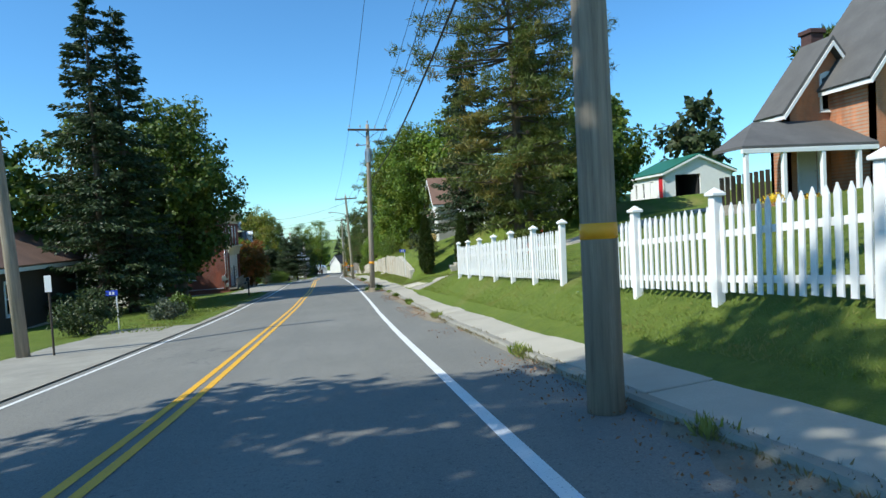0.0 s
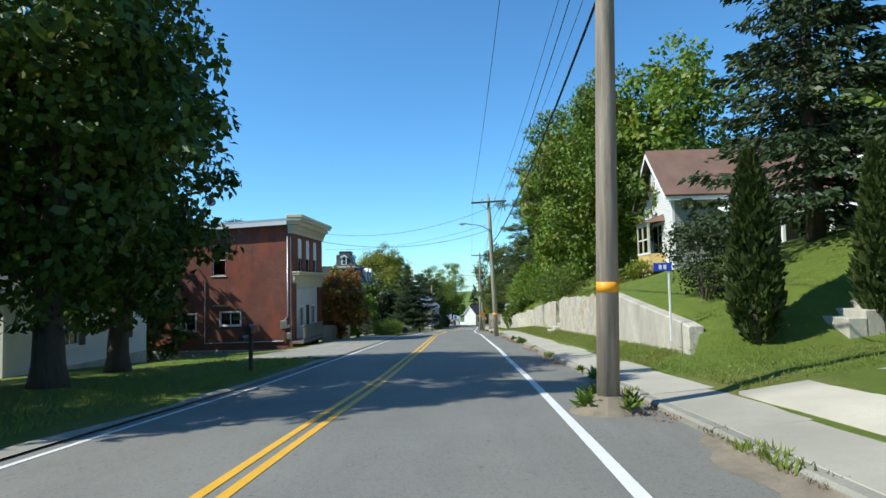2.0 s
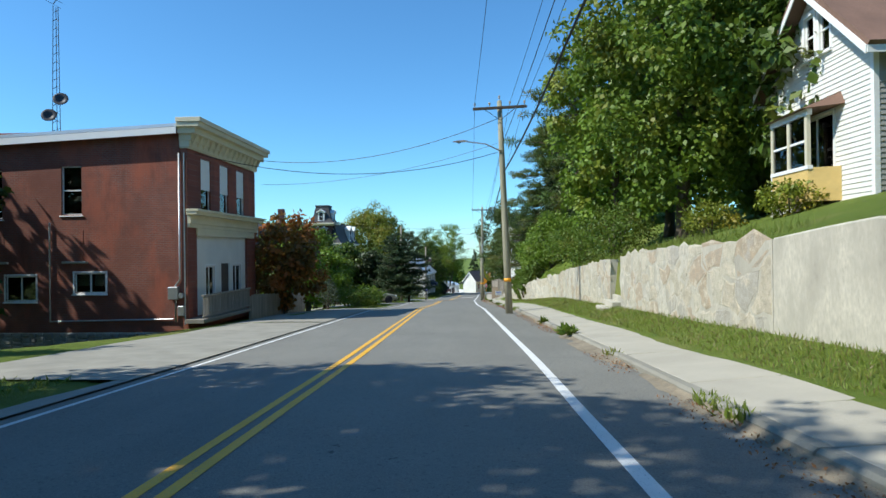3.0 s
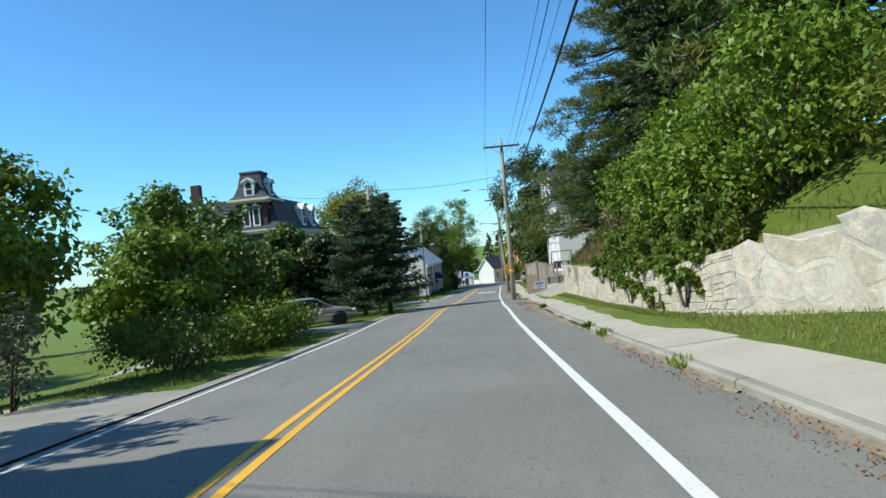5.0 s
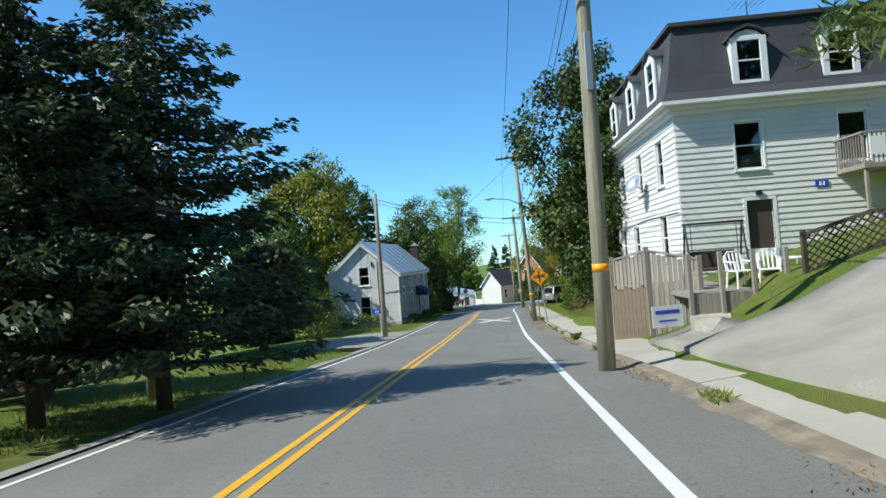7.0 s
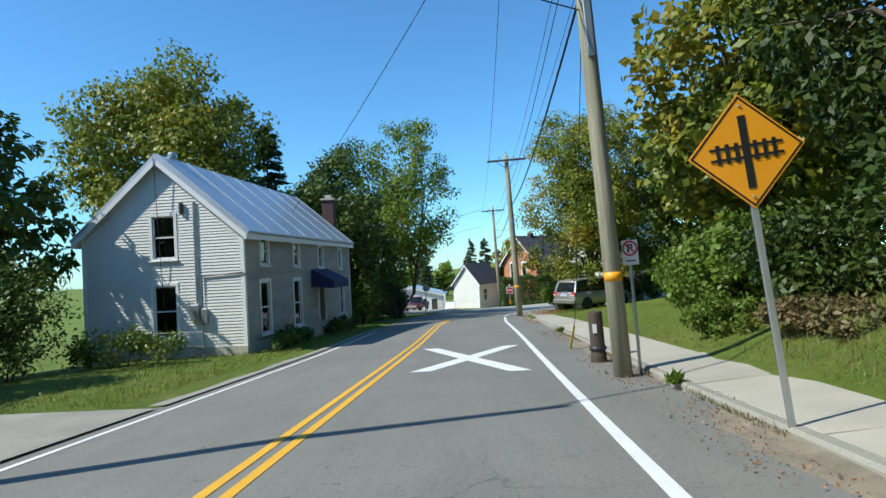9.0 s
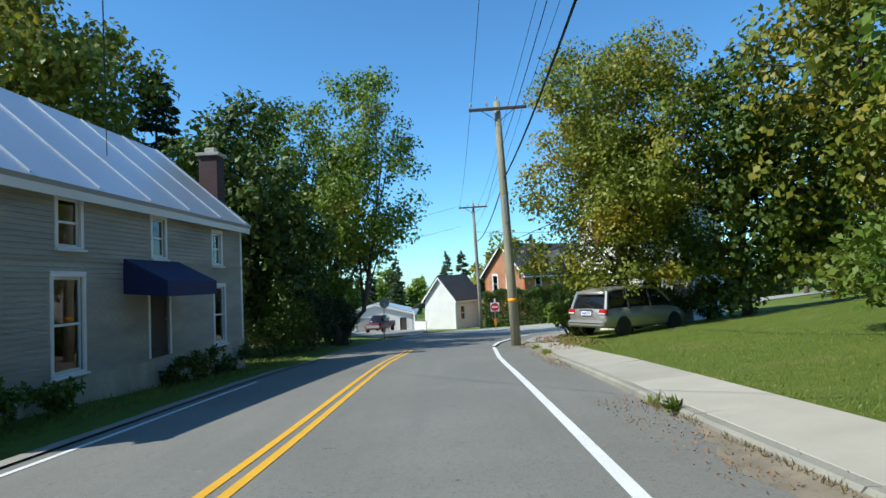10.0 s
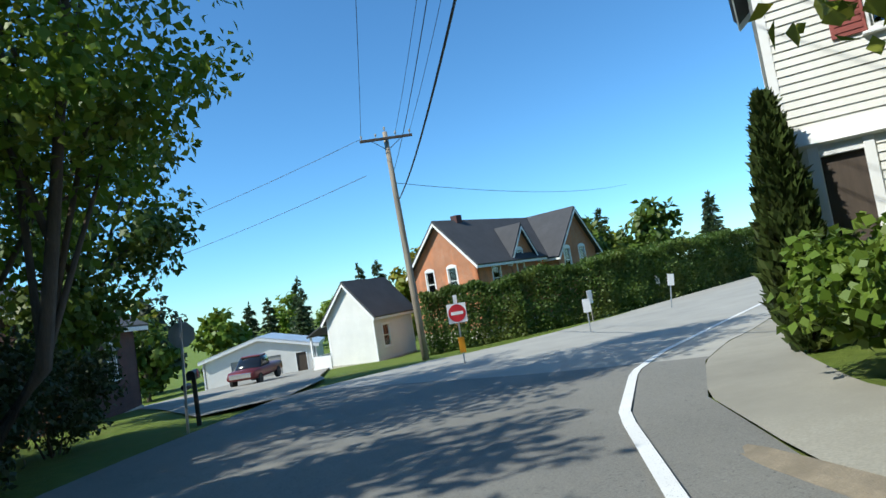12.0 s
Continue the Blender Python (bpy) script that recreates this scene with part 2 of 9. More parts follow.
def stone(name, tones):
    """Field stone: every stone has its own tone."""
    m, nodes, links, b = material(name)
    nt = m.node_tree
    oi = nodes.new("ShaderNodeObjectInfo")
    r = nodes.new("ShaderNodeValToRGB")
    r.color_ramp.interpolation = "CONSTANT"
    while len(r.color_ramp.elements) < len(tones):
        r.color_ramp.elements.new(.5)
    for i, (e, col) in enumerate(zip(r.color_ramp.elements, tones)):
        e.position, e.color = i / len(tones), (*col, 1)
    links.new(oi.outputs["Random"], r.inputs["Fac"])
    c = mixed(nt, stepped(nt, noise_of(nt, 5, 6, .7), .3, .75), r.outputs["Color"], (.3, .27, .21))
    c = mixed(nt, stepped(nt, noise_of(nt, 1.2, 4, .6), .6, .75), c, (.42, .4, .36))
    c = mixed(nt, stepped(nt, noise_of(nt, 2.6, 7, .75), .5, .64), c, tuple(min(.7, 1.12 * sum(t[i] for t in tones) / len(tones)) for i in range(3)))
    c = mixed(nt, stepped(nt, noise_of(nt, 6.5, 5, .8), .66, .74), c, tuple(.45 * sum(t[i] for t in tones) / len(tones) for i in range(3)))
    links.new(c, b.inputs["Base Color"])
    b.inputs["Roughness"].default_value = .9
    bumped(nt, b, noise_of(nt, 14, 6, .7), .6, .04)
    return m


def glass():
    """A window pane: clear, with its mirror stronger at a slant."""
    m, nodes, links, b = material("window_glass")
    nt = m.node_tree
    nodes.remove(b)
    gl, tr, fr, mx = (nodes.new("ShaderNode" + k) for k in ("BsdfGlossy", "BsdfTransparent", "Fresnel", "MixShader"))
    gl.inputs["Roughness"].default_value = .02
    tr.inputs["Color"].default_value = (.72, .76, .75, 1)
    fr.inputs["IOR"].default_value = 1.75
    links.new(fr.outputs[0], mx.inputs[0])
    links.new(tr.outputs[0], mx.inputs[1])
    links.new(gl.outputs[0], mx.inputs[2])
    links.new(mx.outputs[0], nodes["Material Output"].inputs["Surface"])
    return m


ASPHALT, GRASS, GLASS = asphalt(), turf(), glass()
LINE_WHITE, LINE_YELLOW = paint_line("line_white", (.78, .77, .73)), paint_line("line_yellow", (.78, .42, .02))
CONCRETE = plain("concrete", (.41, .375, .3), .85, vary=.2, scale=.9, fine=45, bump=.25, random_by=.06)
CONCRETE_WORN = plain("worn_concrete", (.3, .28, .225), .9, vary=.32, scale=.6, fine=35, bump=.4)
CONCRETE_OLD = plain("concrete_wall", (.5, .46, .37), .9, vary=.42, scale=1.5, fine=16, bump=.6, stretch=(1, 1, .5))
GRAVEL = plain("gravel", (.31, .29, .24), .95, vary=.3, scale=1.2, fine=50, bump=.6)
ASPHALT_PALE = plain("bleached_asphalt", (.36, .345, .3), .9, vary=.2, scale=.7, fine=55, bump=.4)
DIRT = plain("dirt", (.2, .155, .105), .95, vary=.35, scale=2, fine=40, bump=.6)
WOOD_POLE = plain("pole_wood", (.34, .285, .215), .85, vary=.55, scale=2.0, fine=16, bump=.8, stretch=(9, 9, .45))
WOOD_POLE_NEW = plain("pole_wood_greenish", (.34, .315, .215), .85, vary=.5, scale=2.0, fine=16, bump=.8, stretch=(9, 9, .45))
WOOD_GREY = plain("weathered_wood", (.3, .265, .215), .85, vary=.3, scale=2, fine=25, bump=.4, stretch=(6, 6, .6), random_by=.15)
WOOD_DARK = plain("dark_wood", (.075, .055, .04), .8, vary=.3, scale=2, fine=20, bump=.4, stretch=(6, 6, .6))
WHITE_PAINT = plain("white_paint", (.8, .79, .76), .55, vary=.08, scale=1.5, fine=18, bump=.1, random_by=.03)
SIDING_WHITE = plain("white_siding", (.72, .7, .64), .6, vary=.12, scale=.8, fine=12, bump=.08)
# weathered paint, darkened further to carry the shade on the long house's sides
SIDING_WORN_SHADE = plain("worn_shaded_siding", (.4, .38, .32), .75, vary=.38, scale=.9, fine=14, bump=.15, stretch=(1, .5, 2.2))
SIDING_CREAM = plain("cream_siding", (.6, .55, .4), .6, vary=.14, scale=.8, fine=12, bump=.08)
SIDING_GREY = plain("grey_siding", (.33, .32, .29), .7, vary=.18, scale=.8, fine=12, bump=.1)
CREAM = plain("cream_trim", (.66, .6, .42), .6, vary=.15, scale=1.2, fine=15, bump=.1)
BARK = plain("bark", (.115, .088, .062), .95, vary=.4, scale=2.5, fine=16, bump=.9, stretch=(4, 4, .7))
ROOF_METAL = plain("metal_roof", (.62, .64, .66), .38, .55, vary=.1, scale=.5, fine=8, bump=.05)
ROOF_BLACK = plain("dark_shingles", (.055, .055, .058), .85, vary=.3, scale=1, fine=18, bump=.5)
ROOF_BROWN = plain("brown_shingles", (.2, .115, .08), .85, vary=.3, scale=1, fine=18, bump=.5)
ROOF_GREY = plain("grey_shingles", (.11, .105, .1), .85, vary=.3, scale=1, fine=18, bump=.5)
ROOF_GREEN = plain("green_metal_roof", (.03, .16, .1), .5, .2, vary=.15, scale=.6, fine=8, bump=.1)
BRICK_RED = brick("red_brick", (.25, .075, .045), (.19, .055, .038), (.2, .14, .11))
BRICK_RED_X = brick("red_brick_side", (.25, .075, .045), (.19, .055, .038), (.2, .14, .11), turn=90)
BRICK_ORANGE = brick("orange_brick", (.5, .2, .09), (.42, .16, .075), (.4, .3, .22))
BRICK_DARK = brick("dark_brick", (.085, .036, .032), (.06, .028, .026), (.08, .06, .055))
STONE_PALE = stone("pale_field_stone", [(.55, .5, .38), (.47, .42, .31), (.6, .56, .46), (.45, .34, .23), (.57, .52, .4), (.43, .4, .34), (.52, .45, .33), (.43, .33, .22)])
STONE_RED = stone("warm_field_stone", [(.54, .47, .34), (.47, .36, .25), (.58, .53, .42), (.43, .38, .3), (.56, .49, .36), (.52, .48, .39), (.57, .5, .36), (.5, .42, .3)])
LIME_MORTAR = plain("lime_mortar", (.5, .45, .35), .95, vary=.35, scale=1.5, fine=30, bump=.5)
RUBBLE = stone("rubble_stone", [(.3, .28, .25), (.24, .22, .2), (.36, .34, .3), (.2, .19, .18)])
METAL_GREY = plain("galvanised_metal", (.5, .51, .52), .4, .8, vary=.12, scale=2, fine=20, bump=.05)
METAL_DARK = plain("dark_metal", (.05, .05, .055), .5, .5, vary=.2, scale=2, fine=20, bump=.05)
RUBBER = plain("black_rubber", (.02, .02, .02), .75, vary=.2, scale=4, fine=40, bump=.1)
WIRE_BLACK = plain("cable_black", (.018, .018, .02), .6, vary=.1, bump=0)
BAND = plain("orange_band", (.85, .36, .01), .5, vary=.12, scale=3, fine=20, bump=.05)
SIGN_BLUE = plain("sign_blue", (.03, .07, .5), .45, vary=.08, bump=0)
YELLOW_PAINT = plain("yellow_paint", (.66, .46, .16), .6, vary=.2, scale=2, fine=20, bump=.1)
SIGN_WHITE = plain("sign_white", (.8, .8, .78), .45, vary=.06, bump=0)
SIGN_ORANGE = plain("sign_orange", (.9, .36, .01), .4, vary=.06, bump=0)
SIGN_BLACK = plain("sign_black", (.015, .015, .015), .45, vary=.06, bump=0)
SIGN_RED = plain("sign_red", (.55, .02, .03), .45, vary=.08, bump=0)
SHUTTER_RED = plain("shutter_red", (.3, .075, .06), .7, vary=.25, scale=3, fine=25, bump=.1)
ORANGE_NET = plain("orange_plastic", (.75, .1, .02), .5, vary=.12, scale=3, fine=20, bump=.05)
DARK_ROOM = plain("dark_interior", (.03, .028, .026), .9, vary=.3, bump=0)
CURTAIN = plain("curtain", (.5, .48, .44), .9, vary=.2, scale=6, bump=.1)
NAVY = plain("navy_awning", (.02, .025, .09), .8, vary=.15, scale=3, fine=40, bump=.1)

LEAF_MAPLE = leaf("maple_leaves", (.06, .105, .013), (.1, .155, .02), (.15, .17, .025), .24)
LEAF_DEEP = leaf("walnut_leaves", (.034, .062, .01), (.06, .095, .014), (.1, .115, .02), .2)
LEAF_ASH = leaf("ash_leaves", (.115, .19, .015), (.165, .24, .023), (.22, .235, .028), .3)
LEAF_YELLOWING = leaf("yellowing_leaves", (.125, .17, .017), (.21, .225, .022), (.37, .28, .028), .3)
LEAF_RED = leaf("reddening_leaves", (.14, .1, .02), (.28, .13, .025), (.5, .14, .03), .36)
LEAF_DULL = leaf("dull_leaves", (.04, .062, .018), (.06, .08, .028), (.075, .08, .03), .25)
LEAF_BUSH = leaf("bush_leaves", (.09, .155, .016), (.14, .2, .025), (.19, .2, .032), .3)
LEAF_GREY = leaf("grey_green_leaves", (.06, .08, .045), (.1, .12, .07), (.09, .1, .06), .25)
NEEDLE_SPRUCE = leaf("spruce_needles", (.036, .062, .022), (.062, .095, .034), (.085, .11, .045), .18)
NEEDLE_PINE = leaf("pine_needles", (.055, .098, .016), (.092, .135, .022), (.17, .16, .032), .22)
NEEDLE_DRY = leaf("yellowing_pine_needles", (.085, .115, .02), (.125, .145, .025), (.25, .185, .04), .25)
NEEDLE_CEDAR = leaf("cedar_sprays", (.035, .058, .012), (.055, .075, .017), (.085, .08, .02), .15)
HEDGE = leaf("hedge_leaves", (.06, .105, .016), (.09, .14, .022), (.12, .145, .028), .3)
GRASS_BLADE = leaf("grass_blades", (.15, .21, .026), (.21, .25, .045), (.25, .22, .065), .34)
DRY_GRASS = leaf("dry_grass", (.17, .15, .055), (.24, .17, .08), (.12, .14, .04), .3)
DEAD_LEAF = leaf("fallen_leaves", (.2, .095, .045), (.32, .17, .07), (.26, .12, .06), .1)


# ---------------------------------------------------------------- mesh tools
class Shape:
    """Collects faces for one mesh."""

    def __init__(self):
        self.v, self.f = [], []

    def add(self, vs, fs):
        n = len(self.v)
        self.v += [tuple(p) for p in vs]
        self.f += [tuple(i + n for i in q) for q in fs]
        return self

    def box(self, x0, y0, z0, x1, y1, z1, bev=0.0):
        x0, x1, y0, y1, z0, z1 = min(x0, x1), max(x0, x1), min(y0, y1), max(y0, y1), min(z0, z1), max(z0, z1)
        if not bev:
            return self.add([(x, y, z) for x in (x0, x1) for y in (y0, y1) for z in (z0, z1)],
                            [(0, 1, 3, 2), (4, 6, 7, 5), (0, 4, 5, 1), (2, 3, 7, 6), (0, 2, 6, 4), (1, 5, 7, 3)])
        bev = min(bev, (x1 - x0) * .45, (y1 - y0) * .45, (z1 - z0) * .45)
        lo, hi, vs, at = (x0, y0, z0), (x1, y1, z1), [], {}
        for c in range(8):
            bits = [(c >> k) & 1 for k in range(3)]
            for axis in range(3):
                at[c, axis] = len(vs)
                vs.append(tuple((hi[k] if bits[k] else lo[k]) if k == axis else (hi[k] - bev if bits[k] else lo[k] + bev) for k in range(3)))
        fs = []
        for axis in range(3):
            a, b = [k for k in range(3) if k != axis]
            for s in (0, 1):
                ring = [s << axis, s << axis | 1 << a, s << axis | 1 << a | 1 << b, s << axis | 1 << b]
                fs.append(tuple(at[c, axis] for c in ring))
            for i in range(4):
                c0 = (i & 1) << a | (i >> 1) << b
                c1 = c0 | 1 << axis
                fs.append((at[c0, a], at[c1, a], at[c1, b], at[c0, b]))
        for c in range(8):
            fs.append((at[c, 0], at[c, 1], at[c, 2]))
        return self.add(vs, fs)

    def prism(self, pts, axis, a, b):
        """Extrudes a polygon of two coordinates along an axis from a to b."""
        n = len(pts)
        put = {0: lambda p, w: (w, p[0], p[1]), 1: lambda p, w: (p[0], w, p[1]), 2: lambda p, w: (p[0], p[1], w)}[axis]
        vs = [put(p, a) for p in pts] + [put(p, b) for p in pts]
        return self.add(vs, [tuple(range(n)), tuple(range(2 * n - 1, n - 1, -1))] + [(i, (i + 1) % n, n + (i + 1) % n, n + i) for i in range(n)])

    def tube(self, pts, radii, n=8, caps=True):
        pts = [Vector(p) for p in pts]
        if not hasattr(radii, "__len__"):
            radii = [radii] * len(pts)
        base = len(self.v)
        for i, p in enumerate(pts):
            d = (pts[min(i + 1, len(pts) - 1)] - pts[max(i - 1, 0)]).normalized()
            s = d.cross(Vector((0.31, 0.2, 0.93)) if abs(d.z) < .9 else Vector((1, 0, 0))).normalized()
            t = d.cross(s)
            for k in range(n):
                w = 2 * math.pi * k / n
                self.v.append(tuple(p + (s * math.cos(w) + t * math.sin(w)) * radii[i]))
        for i in range(len(pts) - 1):
            for k in range(n):
                a, b = base + i * n + k, base + i * n + (k + 1) % n
                self.f.append((a, b, b + n, a + n))
        if caps:
            self.f.append(tuple(base + k for k in reversed(range(n))))
            self.f.append(tuple(base + (len(pts) - 1) * n + k for k in range(n)))
        return self

    def lathe(self, profile, n=16, at=(0, 0, 0)):
        """Turns (radius, height) pairs about the z axis."""
        b = len(self.v)
        for r, z in profile:
            for k in range(n):
                w = 2 * math.pi * k / n
                self.v.append((at[0] + r * math.cos(w), at[1] + r * math.sin(w), at[2] + z))
        for i in range(len(profile) - 1):
            for k in range(n):
                p, q = b + i * n + k, b + i * n + (k + 1) % n
                self.f.append((p, q, q + n, p + n))
        self.f.append(tuple(b + k for k in reversed(range(n))))
        self.f.append(tuple(b + (len(profile) - 1) * n + k for k in range(n)))
        return self

    def moved(self, m):
        self.v = [tuple(m @ Vector(p)) for p in self.v]
        return self

    def mesh(self, name, mat, smooth=False):
        me = bpy.data.meshes.new(name)
        me.from_pydata(self.v, [], self.f)
        me.materials.append(mat)
        if smooth:
            me.polygons.foreach_set("use_smooth", [True] * len(me.polygons))
        me.update()
        fix = bmesh.new()
        fix.from_mesh(me)
        bmesh.ops.recalc_face_normals(fix, faces=fix.faces)
        fix.to_mesh(me)
        fix.free()
        return me


def part(name, shape, mat, parent, label="", at=None, smooth=False):
    """Links a shape, or a mesh that is there already, as one object under a thing or part."""
    me = shape.mesh(name, mat, smooth) if isinstance(shape, Shape) else shape
    ob = new(name, me)
    ob.parent = parent
    if at is not None:
        ob.matrix_basis = at
    if label:
        ob["label"] = label
    return ob


def thing(name, m, label, category, group="", kind=""):
    """An Empty at a thing's base, to which its parts belong."""
    ob = new(name)
    ob.empty_display_size = .2
    ob.matrix_basis = m
    return tagged(ob, label, category, group, kind)


def solid(name, shape, mat, label="", category="", group="", kind="", m=None, smooth=False):
    """A thing, or a piece of the setting, of one mesh."""
    ob = new(name, shape.mesh(name, mat, smooth) if isinstance(shape, Shape) else shape)
    if m is not None:
        ob.matrix_basis = m
    return tagged(ob, label, category, group, kind)


def sheet(name, rows, mat, label, category, kind="structure"):
    """A surface from rows of points."""
    s, n = Shape(), len(rows[0])
    s.v = [tuple(p) for r in rows for p in r]
    s.f = [(i * n + k, i * n + k + 1, (i + 1) * n + k + 1, (i + 1) * n + k) for i in range(len(rows) - 1) for k in range(n - 1)]
    ob = solid(name, s, mat, label, category, "", kind, smooth=True)
    return ob


def blades(name, points, ways, sizes, mat, width=.5, seed=1, curl=.25, faces=None):
    """Many small leaf-shaped faces: a point, the way it grows and a length each."""
    rng = np.random.default_rng(seed)
    p, w = np.asarray(points, float), np.asarray(ways, float)
    n = len(p)
    w = w / (np.linalg.norm(w, axis=1, keepdims=True) + 1e-9)
    side = np.cross(w, rng.normal(size=(n, 3)) if faces is None else np.asarray(faces, float))
    side /= np.linalg.norm(side, axis=1, keepdims=True) + 1e-9
    up = np.cross(side, w)
    ln = np.asarray(sizes, float).reshape(-1, 1)
    mid = p + w * ln * .45 + up * ln * curl * .5
    v = np.stack([p, mid + side * ln * width * .5, p + w * ln, mid - side * ln * width * .5], 1).reshape(-1, 3)
    me = bpy.data.meshes.new(name)
    me.vertices.add(4 * n)
    me.vertices.foreach_set("co", v.ravel())
    me.loops.add(4 * n)
    me.loops.foreach_set("vertex_index", np.arange(4 * n, dtype=np.int32))
    me.polygons.add(n)
    me.polygons.foreach_set("loop_start", np.arange(0, 4 * n, 4, dtype=np.int32))
    me.polygons.foreach_set("loop_total", np.full(n, 4, dtype=np.int32))
    me.update()
    me.validate()
    me.materials.append(mat)
    return me


# ---------------------------------------------------------------- plants
def clumps(rng, centres, radii, per, flat=.75, size=.2, spread=.35, droop=-.15):
    """Leaves in loose clumps, denser towards each clump's skin: where they sit, grow to, their lengths and the way they face."""
    pts, ways, sizes, faces = [], [], [], []
    for c, r in zip(centres, radii):
        k = int(per * (r ** 1.6))
        d = rng.normal(size=(k, 3))
        d /= np.linalg.norm(d, axis=1, keepdims=True)
        q = r * rng.random((k, 1)) ** .45
        pts.append(c + d * q * np.array([1, 1, flat]))
        ways.append(d * .3 + rng.normal(size=(k, 3)) * (spread + .25) + np.array([0, 0, droop]))
        sizes.append(size * (.65 + .7 * rng.random(k)))
        faces.append(d + rng.normal(size=(k, 3)) * .5 + np.array([0, 0, .5]))
    return tuple(np.concatenate(v) for v in (pts, ways, sizes, faces))


def leafy_tree(m, height, radius, mat, label, seed, bottom=.28, leaf_size=.22, count=150, per=60, trunk=.22, gaps=.0, lean=0.0, width=.72, egg=.5, stems=1, name="tree", low_limbs=()):
    """A broadleaf: a tapered, forked trunk, limbs and a crown of clumped leaves with an uneven outline."""
    rng = np.random.default_rng(seed)
    ob = thing(name, m, label, "tree")
    z0 = height * bottom
    mid = np.array([lean * height * .5, 0, (height + z0) / 2])
    half = (height - z0) / 2
    cs, rs, lobes = [], [], []
    n = 13 if radius > 3 else 10
    for k in range(n):
        t = 1 - 2 * (k + .5) / n + rng.uniform(-.12, .12)
        w = k * 2.4 + rng.uniform(-.5, .5)
        ring = math.sqrt(max(.04, 1 - t * t)) * (1 if t > -.3 else .85)
        far = rng.uniform(.46, .72)
        wide = radius * (1 - egg * .35 * max(0, t))
        c = mid + np.array([math.cos(w) * ring * far * wide, math.sin(w) * ring * far * wide, t * half * .68 + rng.uniform(-.05, .05) * half])
        lobes.append((c, radius * rng.uniform(.3, .5), half / radius * rng.uniform(.34, .46) * radius))
    while len(cs) < count:
        d = rng.normal(size=3)
        d /= np.linalg.norm(d)
        if rng.random() < .14:
            c = mid + d * rng.random() * np.array([radius, radius, half]) * .5
        else:
            c0, r0, h0 = lobes[rng.integers(n)]
            if d @ (c0 - mid) < -.35 * np.linalg.norm(c0 - mid):
                continue
            c = c0 + d * np.array([r0, r0, h0]) * (.45 + .55 * rng.random() ** .5)
        if c[2] < z0 * .8 or c[2] > height - .1:
            continue
        if gaps and noise.noise(Vector(c) * .5 + Vector((seed * 3.1, 0, 0))) < -.35 + gaps:
            if rng.random() < .8:
                continue
        cs.append(c)
        rs.append(radius * (.1 + .13 * rng.random()))
    for lx, ly, lz, lr in low_limbs:
        for _ in range(9):
            cs.append(np.array([lx, ly, lz]) + rng.normal(size=3) * np.array([.5, .5, .35]) * lr)
            rs.append(lr * rng.uniform(.35, .6))
    cs, rs = np.array(cs), np.array(rs)
    wood = Shape()
    for lx, ly, lz, lr in low_limbs:
        wood.tube([(0, 0, max(1.6, lz * .9)), (lx * .5, ly * .5, lz + .9), (lx, ly, lz)], [.04, .028, .01], 5, False)
    top = np.array([lean * height * .6, 0, height * .72])
    for k in range(stems):
        off = np.array([math.cos(k * 2.4), math.sin(k * 2.4), 0]) * (radius * .22 if stems > 1 else 0)
        line = [np.array([0, 0, -.3]) + off * .2, np.array([0, 0, height * .04]) + off * .25]
        for j in range(1, 7):
            q = j / 6
            line.append(top * q * (1 if k == 0 else .86) + off * (1 + q) + rng.normal(size=3) * np.array([.05, .05, 0]) * height * .12 * q)
        rad = [trunk * 1.45, trunk] + [trunk * (1 - .86 * (j / 6)) * (1 if stems == 1 else .75) for j in range(1, 7)]
        wood.tube(line, rad, 9)
        for j in range(2, 8):
            for _ in range(3):
                a = np.array(line[j])
                c = cs[rng.integers(len(cs))]
                if c[2] < a[2] - .4:
                    continue
                b = a + (c - a) * .5 + np.array([0, 0, .12 * height * rng.random()])
                wood.tube([a, b, c], [rad[j] * .55, rad[j] * .33, .015], 5, False)
    part("trunk", wood, BARK, ob, "", smooth=True)
    p, w, s, f = clumps(rng, cs, rs, .34 * per * (1 / max(.15, np.mean(rs)) ** 1.6), .72, leaf_size * 1.3, droop=-.4)
    hub = np.array([mid[0], mid[1], mid[2] - half * .2])
    away = p - hub
    f += .7 * away / (np.linalg.norm(away, axis=1, keepdims=True) + 1e-6)
    k = int(len(p) * .16)
    d = rng.normal(size=(k, 3))
    d /= np.linalg.norm(d, axis=1, keepdims=True)
    deep = cs[rng.integers(len(cs), size=k)] * np.array([.7, .7, 1]) + d * rs.mean() * .8
    deep[:, 2] = np.maximum(deep[:, 2] - .06 * height, z0)
    p, w, s = np.concatenate([p, deep]), np.concatenate([w, rng.normal(size=(k, 3)) + np.array([0, 0, -.3])]), np.concatenate([s, np.full(k, leaf_size * 1.45)])
    part("crown", blades("crown", p, w, s, mat, width, seed, faces=np.concatenate([f, d])), mat, ob)
    return ob


